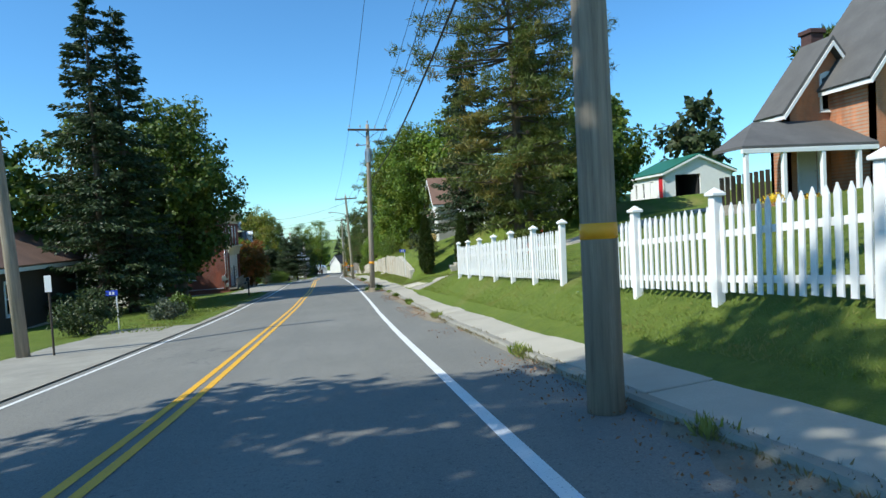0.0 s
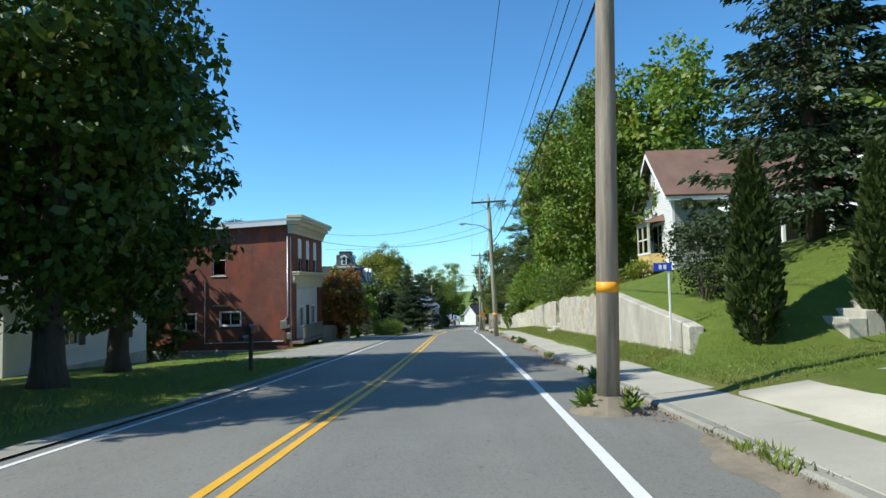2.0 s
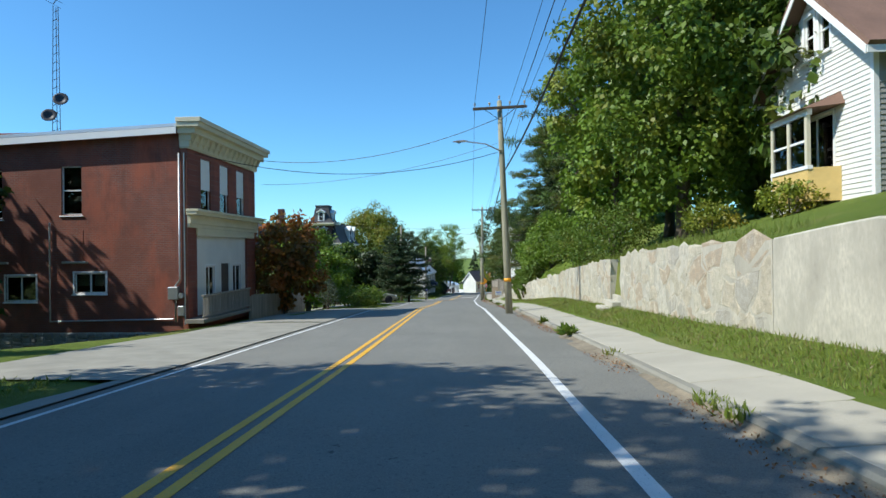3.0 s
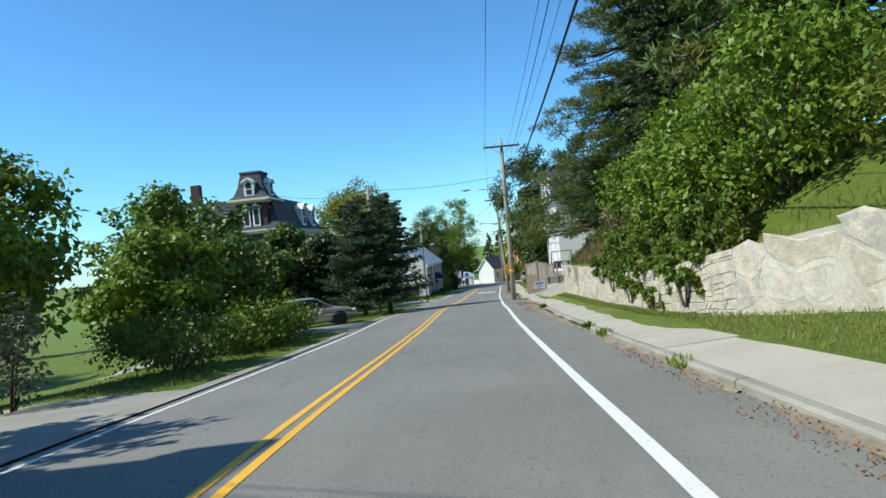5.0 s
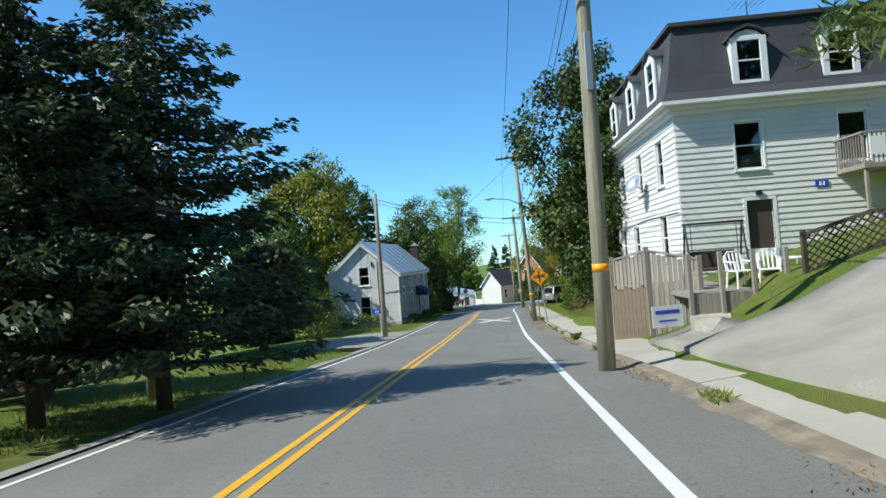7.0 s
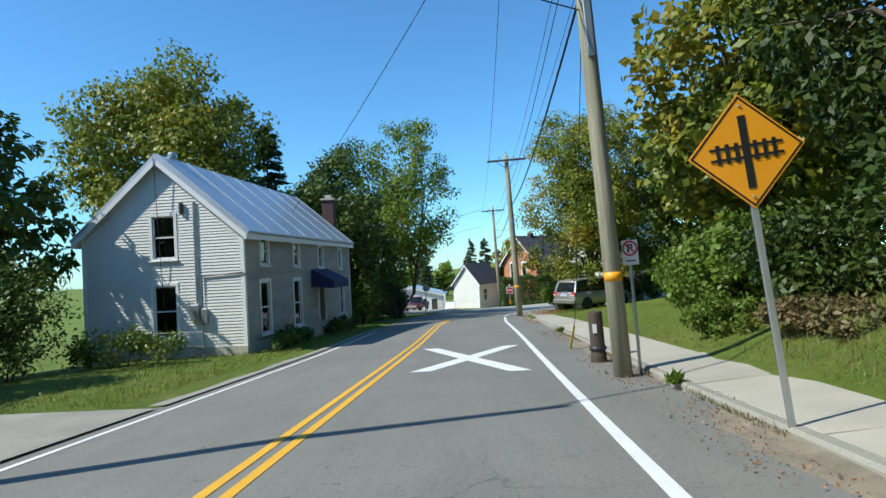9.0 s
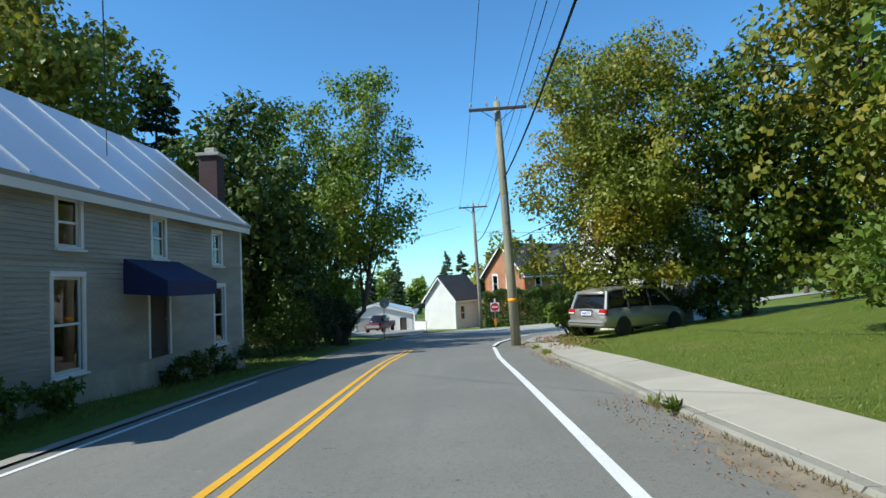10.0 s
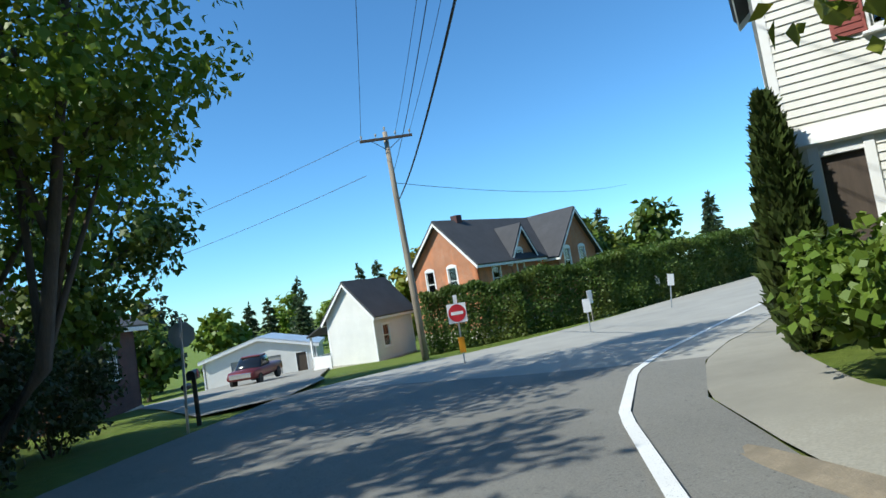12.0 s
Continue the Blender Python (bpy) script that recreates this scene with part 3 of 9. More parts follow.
def spruce_tree(m, height, radius, label, seed, mat=None, bottom=.06, count=26, droop=.35, per=34, size=.34, bare=0.0, power=.85, name="spruce_tree"):
    """A conifer: whorls of drooping boughs, each with rows of needle sprays."""
    mat = mat or NEEDLE_SPRUCE
    rng = np.random.default_rng(seed)
    ob = thing(name, m, label, "tree")
    wood = Shape()
    wood.tube([(0, 0, -.3), (0, 0, height * .4), (0, 0, height * .97)], [height * .019, height * .011, .02], 8)
    pts, ways, sizes = [], [], []
    z = height * bottom
    step = (height * (1 - bottom)) / count
    for i in range(count):
        t = i / count
        z = height * (bottom + (1 - bottom) * t)
        reach = radius * ((1 - t) ** power) * (.85 + .3 * rng.random()) + .12
        for k in range(int(9 - 3 * t)):
            w = rng.random() * 6.283
            ln = reach * (.65 + .45 * rng.random())
            if rng.random() < bare:
                continue
            d = np.array([math.cos(w), math.sin(w), 0])
            a = np.array([0, 0, z + rng.normal() * step * .4])
            q = np.linspace(.12, 1, max(4, int(ln * 3.4)))
            dip = -droop * ln * (q ** 1.5) + .22 * ln * q ** 3
            line = a + d * (ln * q)[:, None] + np.array([0, 0, 1]) * dip[:, None]
            wood.tube([a, line[len(q) // 2], line[-1]], [.035 * (1 - t) + .012, .02, .006], 4, False)
            side = np.array([-d[1], d[0], 0])
            for c, f in zip(line, q):
                n = max(4, int(1.15 * per * (.5 + f) / len(q) * (.6 + ln * .25)))
                wid = .34 * ln * (1.05 - f * .75)
                pts.append(c + side * (rng.random((n, 1)) * 2 - 1) * wid + rng.normal(size=(n, 3)) * np.array([.08, .08, .05]))
                ways.append(d * .7 + side * (rng.random((n, 1)) * 2 - 1) + np.array([0, 0, -.35]) + rng.normal(size=(n, 3)) * .25)
                sizes.append(1.1 * size * (.6 + .8 * rng.random(n)))
    n = 30
    pts.append(np.array([0, 0, height * .97]) + rng.normal(size=(n, 3)) * np.array([.1, .1, .3]))
    ways.append(rng.normal(size=(n, 3)) * .4 + np.array([0, 0, 1]))
    sizes.append(np.full(n, size))
    part("trunk", wood, BARK, ob, smooth=True)
    part("foliage", blades("foliage", np.concatenate(pts), np.concatenate(ways), np.concatenate(sizes), mat, .36, seed), mat, ob)
    return ob


def pine_tree(m, height, radius, label, seed, bottom=.2, layers=15, mat=None, per=46, size=.3, side=None, name="pine_tree", low=False, limbs=7, sag=0.0):
    """A pine: long level limbs that end in flat plumes of needles, with sky between them."""
    mat = mat or NEEDLE_PINE
    rng = np.random.default_rng(seed)
    ob = thing(name, m, label, "tree")
    wood = Shape()
    wood.tube([(0, 0, -.3), (.1, 0, height * .45), (-.05, .1, height * .96)], [height * .02, height * .013, .03], 9)
    cs, rs = [], []
    for i in range(layers):
        t = i / (layers - 1)
        z = height * (bottom + (.97 - bottom) * t)
        reach = radius * math.sin(math.pi * (.2 + .72 * (1 - t) ** .8)) * (.7 + .45 * rng.random())
        if low:
            reach = radius * (1 - .8 * t ** 1.3) * (.75 + .35 * rng.random())
        for k in range(limbs):
            w = rng.random() * 6.283
            ln = reach * (.55 + .55 * rng.random())
            d = np.array([math.cos(w), math.sin(w), 0])
            if side is not None and d @ np.array(side) > .3:
                ln *= 1.25
            a = np.array([0, 0, z])
            e = a + d * ln + np.array([0, 0, (.12 - .2 * (1 - t) - sag) * ln + rng.normal() * .15])
            wood.tube([a, a + (e - a) * .5 - np.array([0, 0, .06 * ln]), e], [.075 * (1 - t) + .025, .04, .012], 5, False)
            for q in (.45, .62, .78, .92, 1.04):
                cs.append(a + (e - a) * q + rng.normal(size=3) * np.array([.35, .35, .12]) * ln * .22)
                rs.append((.26 + .2 * rng.random()) * (.6 + .14 * ln))
    part("trunk", wood, BARK, ob, smooth=True)
    p, w, s, f = clumps(rng, np.array(cs), np.array(rs), per * 5.5, .42, size * 1.6, .55, .25)
    part("foliage", blades("foliage", p, w, s, mat, .15, seed, faces=f), mat, ob)
    return ob


def shrub(m, size, mat, label, seed, leaf_size=.12, per=2600, name="shrub", category="shrub", blocky=0.0, kind="", group="", width=.55):
    """A bush of clumped leaves over a few stems; size is its half-lengths and height."""
    rng = np.random.default_rng(seed)
    ob = thing(name, m, label, category, group, kind)
    sx, sy, h = size
    n = max(10, int(26 * (sx * sy * h) ** .33 * (1 + blocky)))
    d = rng.normal(size=(n, 3))
    d /= np.linalg.norm(d, axis=1, keepdims=True)
    if blocky:
        d = np.sign(d) * np.abs(d) ** (1 - blocky)
        d /= np.max(np.abs(d), axis=1, keepdims=True) ** blocky
    q = .5 + .5 * rng.random((n, 1)) ** .5
    cs = d * q * np.array([sx * .85, sy * .85, h * .42]) + np.array([0, 0, h * .5])
    r = min(sx, sy, h) * (.22 + .22 * rng.random(n))
    stems = Shape()
    for k in range(7):
        c = cs[rng.integers(n)]
        stems.tube([(c[0] * .15, c[1] * .15, -.15), (c[0] * .5, c[1] * .5, c[2] * .5), tuple(c)], [.03, .02, .008], 5, False)
    part("stem", stems, BARK, ob, smooth=True)
    k = .66 * per / np.sum(r ** 1.6)
    p, w, s, f = clumps(rng, cs, r, k, .8, leaf_size)
    p[:, 2] = np.maximum(p[:, 2], -.05)
    part("leaves", blades("leaves", p, w, s, mat, width, seed, faces=f), mat, ob)
    return ob


def cedar(m, h, r, label, seed, n=5200, mat=None, name="cedar", group=""):
    """A dense upright evergreen column that narrows to its tip."""
    mat = mat or NEEDLE_CEDAR
    rng = np.random.default_rng(seed)
    ob = thing(name, m, label, "shrub", group)
    st = Shape().tube([(0, 0, -.2), (0, 0, h * .9)], [.07, .02], 6)
    part("stem", st, BARK, ob)
    z = rng.random(n) ** .8
    w = rng.random(n) * 6.283
    bulge = np.array([noise.noise(Vector((math.cos(a) * 1.3, math.sin(a) * 1.3, b * h * 1.1 + seed))) for a, b in zip(w[:400], z[:400])])
    rad = r * np.minimum(1, (.42 + 3 * z)) * (1 - z ** 1.7) ** .75
    rad *= 1 + .22 * np.interp(w + z * 9, np.linspace(0, 16, 400), bulge)
    rad *= .6 + .42 * rng.random(n) ** .4
    p = np.stack([np.cos(w) * rad, np.sin(w) * rad, z * h], 1)
    d = np.stack([np.cos(w) * .5, np.sin(w) * .5, np.full(n, 1.0)], 1) + rng.normal(size=(n, 3)) * .3
    part("foliage", blades("foliage", p, d, .2 * (.6 + .7 * rng.random(n)), mat, .45, seed), mat, ob)
    return ob


# ---------------------------------------------------------------- building tools
def wall_shape(shape, length, height, thick, holes=(), top=None):
    """A wall in its own plane (x along, z up, y inwards), one skin, cut through by holes (x0, z0, x1, z1)."""
    xs = sorted({0.0, length, *[h[0] for h in holes], *[h[2] for h in holes]})
    zs = sorted({0.0, height, *[h[1] for h in holes], *[h[3] for h in holes]})
    full = set()
    for i in range(len(xs) - 1):
        for k in range(len(zs) - 1):
            mx, mz = (xs[i] + xs[i + 1]) / 2, (zs[k] + zs[k + 1]) / 2
            if not any(h[0] < mx < h[2] and h[1] < mz < h[3] for h in holes):
                full.add((i, k))
    vs, fs, at = [], [], {}

    def vert(i, k, y):
        if (i, k, y) not in at:
            at[i, k, y] = len(vs)
            vs.append((xs[i], y, zs[k]))
        return at[i, k, y]
    for i, k in full:
        fs.append((vert(i, k, 0), vert(i + 1, k, 0), vert(i + 1, k + 1, 0), vert(i, k + 1, 0)))
        fs.append((vert(i, k, thick), vert(i, k + 1, thick), vert(i + 1, k + 1, thick), vert(i + 1, k, thick)))
        for (di, dk), (p, q) in (((-1, 0), ((0, 0), (0, 1))), ((1, 0), ((1, 1), (1, 0))), ((0, -1), ((1, 0), (0, 0))), ((0, 1), ((0, 1), (1, 1)))):
            if (i + di, k + dk) not in full:
                fs.append((vert(i + p[0], k + p[1], 0), vert(i + q[0], k + q[1], 0), vert(i + q[0], k + q[1], thick), vert(i + p[0], k + p[1], thick)))
    return shape.add(vs, fs)


def each_board(shape):
    """The strips of boards(), one by one."""
    for k in range(0, len(shape.v), 8):
        n = Shape()
        n.v = shape.v[k:k + 8]
        n.f = [tuple(i - k for i in q) for q in shape.f if k <= q[0] < k + 8]
        yield n


def boards(length, z0, z1, pitch, holes, slope=None, proud=.022, wide=None):
    """Clapboards over a wall in its own plane: slanted strips, cut at the holes. slope(z) gives the strip's ends in a gable."""
    s = Shape()
    z = z0
    while z < z1 - .01:
        top = min(z + pitch, z1)
        a, b = (0.0, length) if slope is None else slope((z + top) / 2)
        cuts = sorted([(h[0], h[2]) for h in holes if h[1] < top - .02 and h[3] > z + .02])
        x = a
        spans = []
        for c, d in cuts:
            if c > x:
                spans.append((x, min(c, b)))
            x = max(x, d)
        if x < b:
            spans.append((x, b))
        for c, d in spans:
            if d - c > .03:
                s.prism([(-proud - .004, z), (-.004, top), (0.0, top), (0.0, z)], 0, c, d)
        z = top
    return s


WINDOWS = {}


def window(parent, m, w, h, frame_mat=None, panes=2, sill=True, trim=.09, deep=.1, curtain=False, mid=False, cap=False, wide=False, name="window"):
    """A sash window in a hole (origin at the hole's lower left, x along, z up, y inwards): frame > panes, sill."""
    frame_mat = frame_mat or WHITE_PAINT
    key = (round(w, 2), round(h, 2), frame_mat.name, panes, sill, trim, mid, cap, wide)
    if key not in WINDOWS:
        f = Shape()
        t = trim
        f.box(-t, -.035, -t * .6, 0, .03, h + t, .008).box(w, -.035, -t * .6, w + t, .03, h + t, .008)
        f.box(-t, -.04, h, w + t, .03, h + t * 1.15, .008).box(-t, -.035, -t * .6, w + t, .03, 0, .008)
        b = .045
        f.box(0, .03, 0, b, .075, h).box(w - b, .03, 0, w, .075, h).box(0, .03, 0, w, .075, b).box(0, .03, h - b, w, .075, h)
        if wide:
            f.box(w / 2 - b * .6, .03, 0, w / 2 + b * .6, .075, h)
        else:
            f.box(0, .025, h / 2 - b * .55, w, .08, h / 2 + b * .55)
            if mid:
                f.box(w / 2 - .018, .03, 0, w / 2 + .018, .07, h)
        if cap:
            f.box(-t * 1.5, -.09, h + t * 1.15, w + t * 1.5, .02, h + t * 1.15 + .06, .01)
        g = Shape().box(b * .5, .05, b * .5, w - b * .5, .056, h - b * .5)
        sl = Shape().box(-t * 1.25, -.1, -t * .6 - .05, w + t * 1.25, .04, -t * .6, .01)
        WINDOWS[key] = (f.mesh("window", frame_mat), g.mesh("pane", GLASS), sl.mesh("sill", frame_mat))
    f, g, sl = WINDOWS[key]
    ob = part(name, f, frame_mat, parent, at=m)
    pane = part("pane", g, GLASS, ob)
    pane.visible_shadow = False
    if sill:
        part("sill", sl, frame_mat, ob)
    if curtain:
        part("curtain", Shape().box(.05, .14, h * .35, w * .42, .16, h - .05).box(w * .58, .14, h * .35, w - .05, .16, h - .05), CURTAIN, ob)
    return ob


SIDES = {}


def house(name, m, W, L, eave, ridge, wall_mat, roof_mat, label, openings, over=.3, base=.0, siding=0.0, siding_mat=None, roof_thick=.16, trim_mat=None, ridge_at=.5, corner=True, category="house", foundation=None, gable_mat=None, soffit=True, side_mat=None, deep=1.2):
    """A gabled house: x across (0..W), y along the ridge (0..L). openings: (side, centre, sill, w, h, kind) with sides front (y=0), back, left (x=0), right."""
    ob = thing(name, m, label, category)
    trim_mat = trim_mat or WHITE_PAINT
    T = .18
    frames = {
        "front": (pose(0, 0, 0), W), "back": (pose(W, L, 0, 0, 0, 180), W),
        "left": (pose(0, L, 0, 0, 0, -90), L), "right": (pose(W, 0, 0, 0, 0, 90), L),
    }
    for side, (f, length) in frames.items():
        holes, top_holes = [], []
        for o in openings:
            if o[0] != side:
                continue
            _, c, sill, w, h, *kind = o
            gabled = side in ("front", "back")
            if gabled and sill < eave - .05 and sill + h > eave + .05:
                holes.append((c - w / 2, sill, c + w / 2, eave))
                top_holes.append((c - w / 2, eave, c + w / 2, sill + h))
            else:
                (top_holes if gabled and sill >= eave - .05 else holes).append((c - w / 2, sill, c + w / 2, sill + h))
        low = [(a, b, c, min(d, eave)) for a, b, c, d in holes]
        inset = T if side in ("left", "right") else 0
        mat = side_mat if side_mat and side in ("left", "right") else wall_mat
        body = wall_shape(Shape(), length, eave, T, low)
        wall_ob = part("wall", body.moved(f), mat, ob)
        if foundation:
            s = Shape().box(-.03 if not inset else -.03, -.05, -deep, length + .03, .0, base)
            part("foundation", s.moved(f), foundation, ob)
        if side in ("front", "back"):
            hi = ridge - .02
            rx = W * ridge_at if side == "front" else W * (1 - ridge_at)
            gab = Shape()
            if top_holes:
                a, b, c, d = top_holes[0][0], min(h[1] for h in top_holes), top_holes[-1][2], max(h[3] for h in top_holes)
                ex = lambda z: ((z - eave) / (hi - eave) * rx, length - (z - eave) / (hi - eave) * (length - rx))
                zb, zt = b, d
                if zb > eave + .01:
                    gab.prism([(0, eave), (length, eave), (ex(zb)[1], zb), (ex(zb)[0], zb)], 1, 0, T)
                gab.prism([(ex(zb)[0], zb), (a, zb), (a, zt), (ex(zt)[0], zt)], 1, 0, T)
                gab.prism([(c, zb), (ex(zb)[1], zb), (ex(zt)[1], zt), (c, zt)], 1, 0, T)
                for h0, h1 in zip(top_holes, top_holes[1:]):
                    gab.box(h0[2], 0, zb, h1[0], T, zt)
                gab.prism([(ex(zt)[0], zt), (ex(zt)[1], zt), (rx, hi)], 1, 0, T)
            else:
                gab.prism([(0, eave), (length, eave), (rx, hi)], 1, 0, T)
            part("gable_wall", gab.moved(f), gable_mat or mat, ob)
        if siding:
            sm = siding_mat or mat
            pad = [(a - .09, b - .06, c + .09, d + .1) for a, b, c, d in holes + top_holes]
            for board in each_board(boards(length, base, eave, siding, pad).moved(f)):
                part("clapboard", board, sm, ob)
            if side in ("front", "back"):
                hi, rx = ridge - .05, W * ridge_at if side == "front" else W * (1 - ridge_at)
                for board in each_board(boards(length, eave, hi, siding, pad, lambda z: (max(0, (z - eave) / (hi - eave) * rx), min(length, length - (z - eave) / (hi - eave) * (length - rx)))).moved(f)):
                    part("clapboard", board, sm, ob)
        for o in openings:
            if o[0] != side:
                continue
            _, c, sill, w, h, *kind = o
            kind = kind[0] if kind else "sash"
            wm = f @ pose(c - w / 2, .0, sill)
            if kind == "door":
                d = part("door", Shape().box(0, .06, 0, w, .11, h, .01).box(w * .15, .045, h * .1, w * .85, .06, h * .42, .01), WHITE_PAINT if wall_mat is not SIDING_WHITE else WOOD_DARK, ob, at=wm)
                part("door_frame", Shape().box(-.1, -.03, 0, 0, .05, h + .1, .008).box(w, -.03, 0, w + .1, .05, h + .1, .008).box(0, -.03, h, w, .05, h + .1, .008), trim_mat, d)
                part("handle", Shape().tube([(w * .9, .05, h * .47), (w * .9, .0, h * .47)], .025, 8), METAL_GREY, d)
            elif kind == "open":
                pass
            elif kind == "arch":
                win = window(ob, wm, w, h, trim_mat, trim=.11, curtain=True)
                arc = [(w / 2 + (w / 2 + .11) * math.cos(k * math.pi / 10), h + (w / 2 + .05) * .6 * math.sin(k * math.pi / 10)) for k in range(11)]
                part("arch", Shape().prism(arc, 1, -.045, .02), trim_mat, win)
            else:
                window(ob, wm, w, h, trim_mat, wide=kind == "slider", mid=kind == "four", curtain=kind == "curtain", trim=.07 if kind == "slider" else .1)
    # roof: two slabs with fascia
    for sgn in (0, 1):
        rx = W * ridge_at
        ex = -over if sgn == 0 else W + over
        run = rx - 0 if sgn == 0 else W - rx
        drop = over * (ridge - eave) / run
        a, b = (ex, eave - drop), (rx, ridge)
        nx, nz = (ridge - eave), run
        ln = math.hypot(nx, nz)
        off = (-nx / ln * roof_thick if sgn == 0 else nx / ln * roof_thick, nz / ln * roof_thick)
        quad = [a, b, (rx, ridge + roof_thick * ln / nz), (a[0] + off[0], a[1] + off[1])]
        part("roof", Shape().prism(quad, 1, -over, L + over), roof_mat, ob)
        if trim_mat:
            t = .05
            low = [(a[0], a[1] - .17), (rx, ridge - .17), (rx, ridge + .03), (a[0] + off[0] * .2, a[1] + off[1] * .2)]
            part("bargeboard", Shape().prism(low, 1, -over - .035, -over - .002), trim_mat, ob)
            part("bargeboard", Shape().prism(low, 1, L + over + .002, L + over + .035), trim_mat, ob)
            fx = (a[0] - .03, a[0]) if sgn == 0 else (a[0], a[0] + .03)
            part("fascia", Shape().box(fx[0], -over, a[1] - .14, fx[1], L + over, a[1] + .05), trim_mat, ob)
    if soffit:
        part("floor", Shape().box(T, T, -.1, W - T, L - T, .0), DARK_ROOM, ob)
        part("attic_floor", Shape().box(T, T, eave - .08, W - T, L - T, eave - .02), DARK_ROOM, ob)
        part("partition", Shape().box(T, L * .5, 0, W - T, L * .5 + .1, eave - .1).box(W * .5, T, 0, W * .5 + .1, L - T, eave - .1), DARK_ROOM, ob)
    if corner:
        for x, y in ((0, 0), (W, 0), (0, L), (W, L)):
            sx, sy = (-.028 if x == 0 else -.1), (-.028 if y == 0 else -.1)
            part("corner_board", Shape().box(x + sx, y + sy, base, x + sx + .128, y + sy + .128, eave), trim_mat, ob)
    return ob


def hole_pose(side, W, L):
    return {"front": pose(0, 0, 0), "back": pose(W, L, 0, 0, 0, 180), "left": pose(0, L, 0, 0, 0, -90), "right": pose(W, 0, 0, 0, 0, 90)}[side]


# ---------------------------------------------------------------- ground, road and pavement
def build_ground():
    us = [-1400, -500, -220, -110, -70, -48, -36, -28, -23, -19.5, -17, -15, -13, -11.5, -10, -9, -8, -7.2, -6.5, -6, -5.7, -5.3, -4, -2, 0, 2, 2.66]
    right = [4.2, 4.7, 5.3, 6.2, 7.2, 8.5, 10, 12, 14.5, 17, 20, 24, 30, 38, 50, 75, 120, 250, 600, 1400]
    rows = []
    ys = [-400, -150, -80, -50, -35] + [float(v) for v in np.arange(-25, 236, 1.0)] + [240, 250, 265, 290, 330, 400, 550, 800, 1400]
    for y in ys:
        walled = A0 <= y <= B1 + .5
        w = wall_x(y) - xr(y) if walled else (4.95 if y < A0 else 4.6)
        mid = [3.3, w - .7, w - .12, w + .12, w + .3]
        rr = [w + .3 + (v - 4.2) * 1.0 for v in right if v > 4.4]
        row = []
        for u in us + mid + rr:
            x = xr(y) + u
            h = rise(u, y)
            if -5.28 < u < 2.64:
                h -= .09
            elif 2.6 < u < 3.5 and y < 166:
                h -= .05
            elif abs(u) < 60:
                calm = 1.0 if u < -7.5 or u > 0 else .15
                h += (-.03 if -6 < u < 0 else 0) + calm * .035 * noise.noise(Vector((x * .8, y * .8, 0))) + calm * .05 * noise.noise(Vector((x * .2, y * .2, 3)))
            row.append((x, y, zr(y) + h))
        rows.append(row)
    return sheet("ground", rows, GRASS, "sloping lawn and rough grass, patchy and partly dry", "ground")


build_ground()


def strip(us, ys, lift, f=None):
    return [[(xr(y) + u, y, zr(y) + (rise(u, y) if u < -2.2 else 0) + lift) for u in us] for y in ys]


ys = [float(v) for v in np.arange(-26, 166.01, 1.0)]
sheet("road", strip([-5.38, -5.2, -4, -2.9, -2.2, -1, 0, 1.2, 2, 2.72], ys, .0), ASPHALT, "grey worn asphalt two-lane village road", "road")

# the bend at the foot of the hill, where a side street joins
EDGE_R = [(2.72, 165), (2.95, 168), (3.75, 170.6), (5.3, 173.2), (7.1, 175.3), (9.6, 177.5), (14.2, 181.2), (26, 189.5), (60, 209), (150, 250)]
EDGE_L = [(-5.75, 165), (-5.6, 170), (-4.6, 176), (-2.9, 183), (2.3, 188.3), (5.8, 189.1), (10.7, 191.4), (20, 197), (52, 216), (140, 258)]


def resample(line, n):
    p = np.array(line, float)
    s = np.r_[0, np.cumsum(np.hypot(*np.diff(p, axis=0).T))]
    idx = np.linspace(0, len(line) - 1, n)
    return [(float(np.interp(i, range(len(line)), p[:, 0])), float(np.interp(i, range(len(line)), p[:, 1]))) for i in idx]


def ruled(left, right, n, across, lift):
    rows = []
    for (ax, ay), (bx, by) in zip(resample(left, n), resample(right, n)):
        rows.append([(lerp(ax, bx, k / across), lerp(ay, by, k / across), gz(lerp(ax, bx, k / across), lerp(ay, by, k / across)) + (lift(lerp(ay, by, k / across)) if callable(lift) else lift)) for k in range(across + 1)])
    return rows


BEND = ruled(EDGE_L, EDGE_R, 55, 12, lambda y: .003 + .052 * min(1.0, max(0.0, (y - 166) / 8)))
sheet("road_bend", BEND[:20], ASPHALT, "asphalt road bending into a side street", "road")
sheet("side_street", BEND[19:], ASPHALT_PALE, "pale sun-bleached side street climbing past the hedge", "road")
sheet("pavement_corner", ruled([(2.72, 165.1), (2.95, 168), (3.75, 170.6), (5.3, 173.2), (7.1, 175.3), (9.6, 177.5)], [(4.05, 165.1), (4.25, 167.6), (4.8, 169.6), (6.0, 171.9), (7.6, 174.2), (10.1, 176.7)], 22, 3, .045), CONCRETE_WORN, "worn concrete path rounding the corner", "pavement")
sheet("gravel_yard", ruled([(-5.2, 183), (-8.5, 190), (-14, 200), (-15, 225)], [(-2.6, 183.5), (-1.8, 189), (-2.3, 193), (-3.4, 225)], 24, 6, .045), GRAVEL, "pale gravel yard beside the bend", "yard")


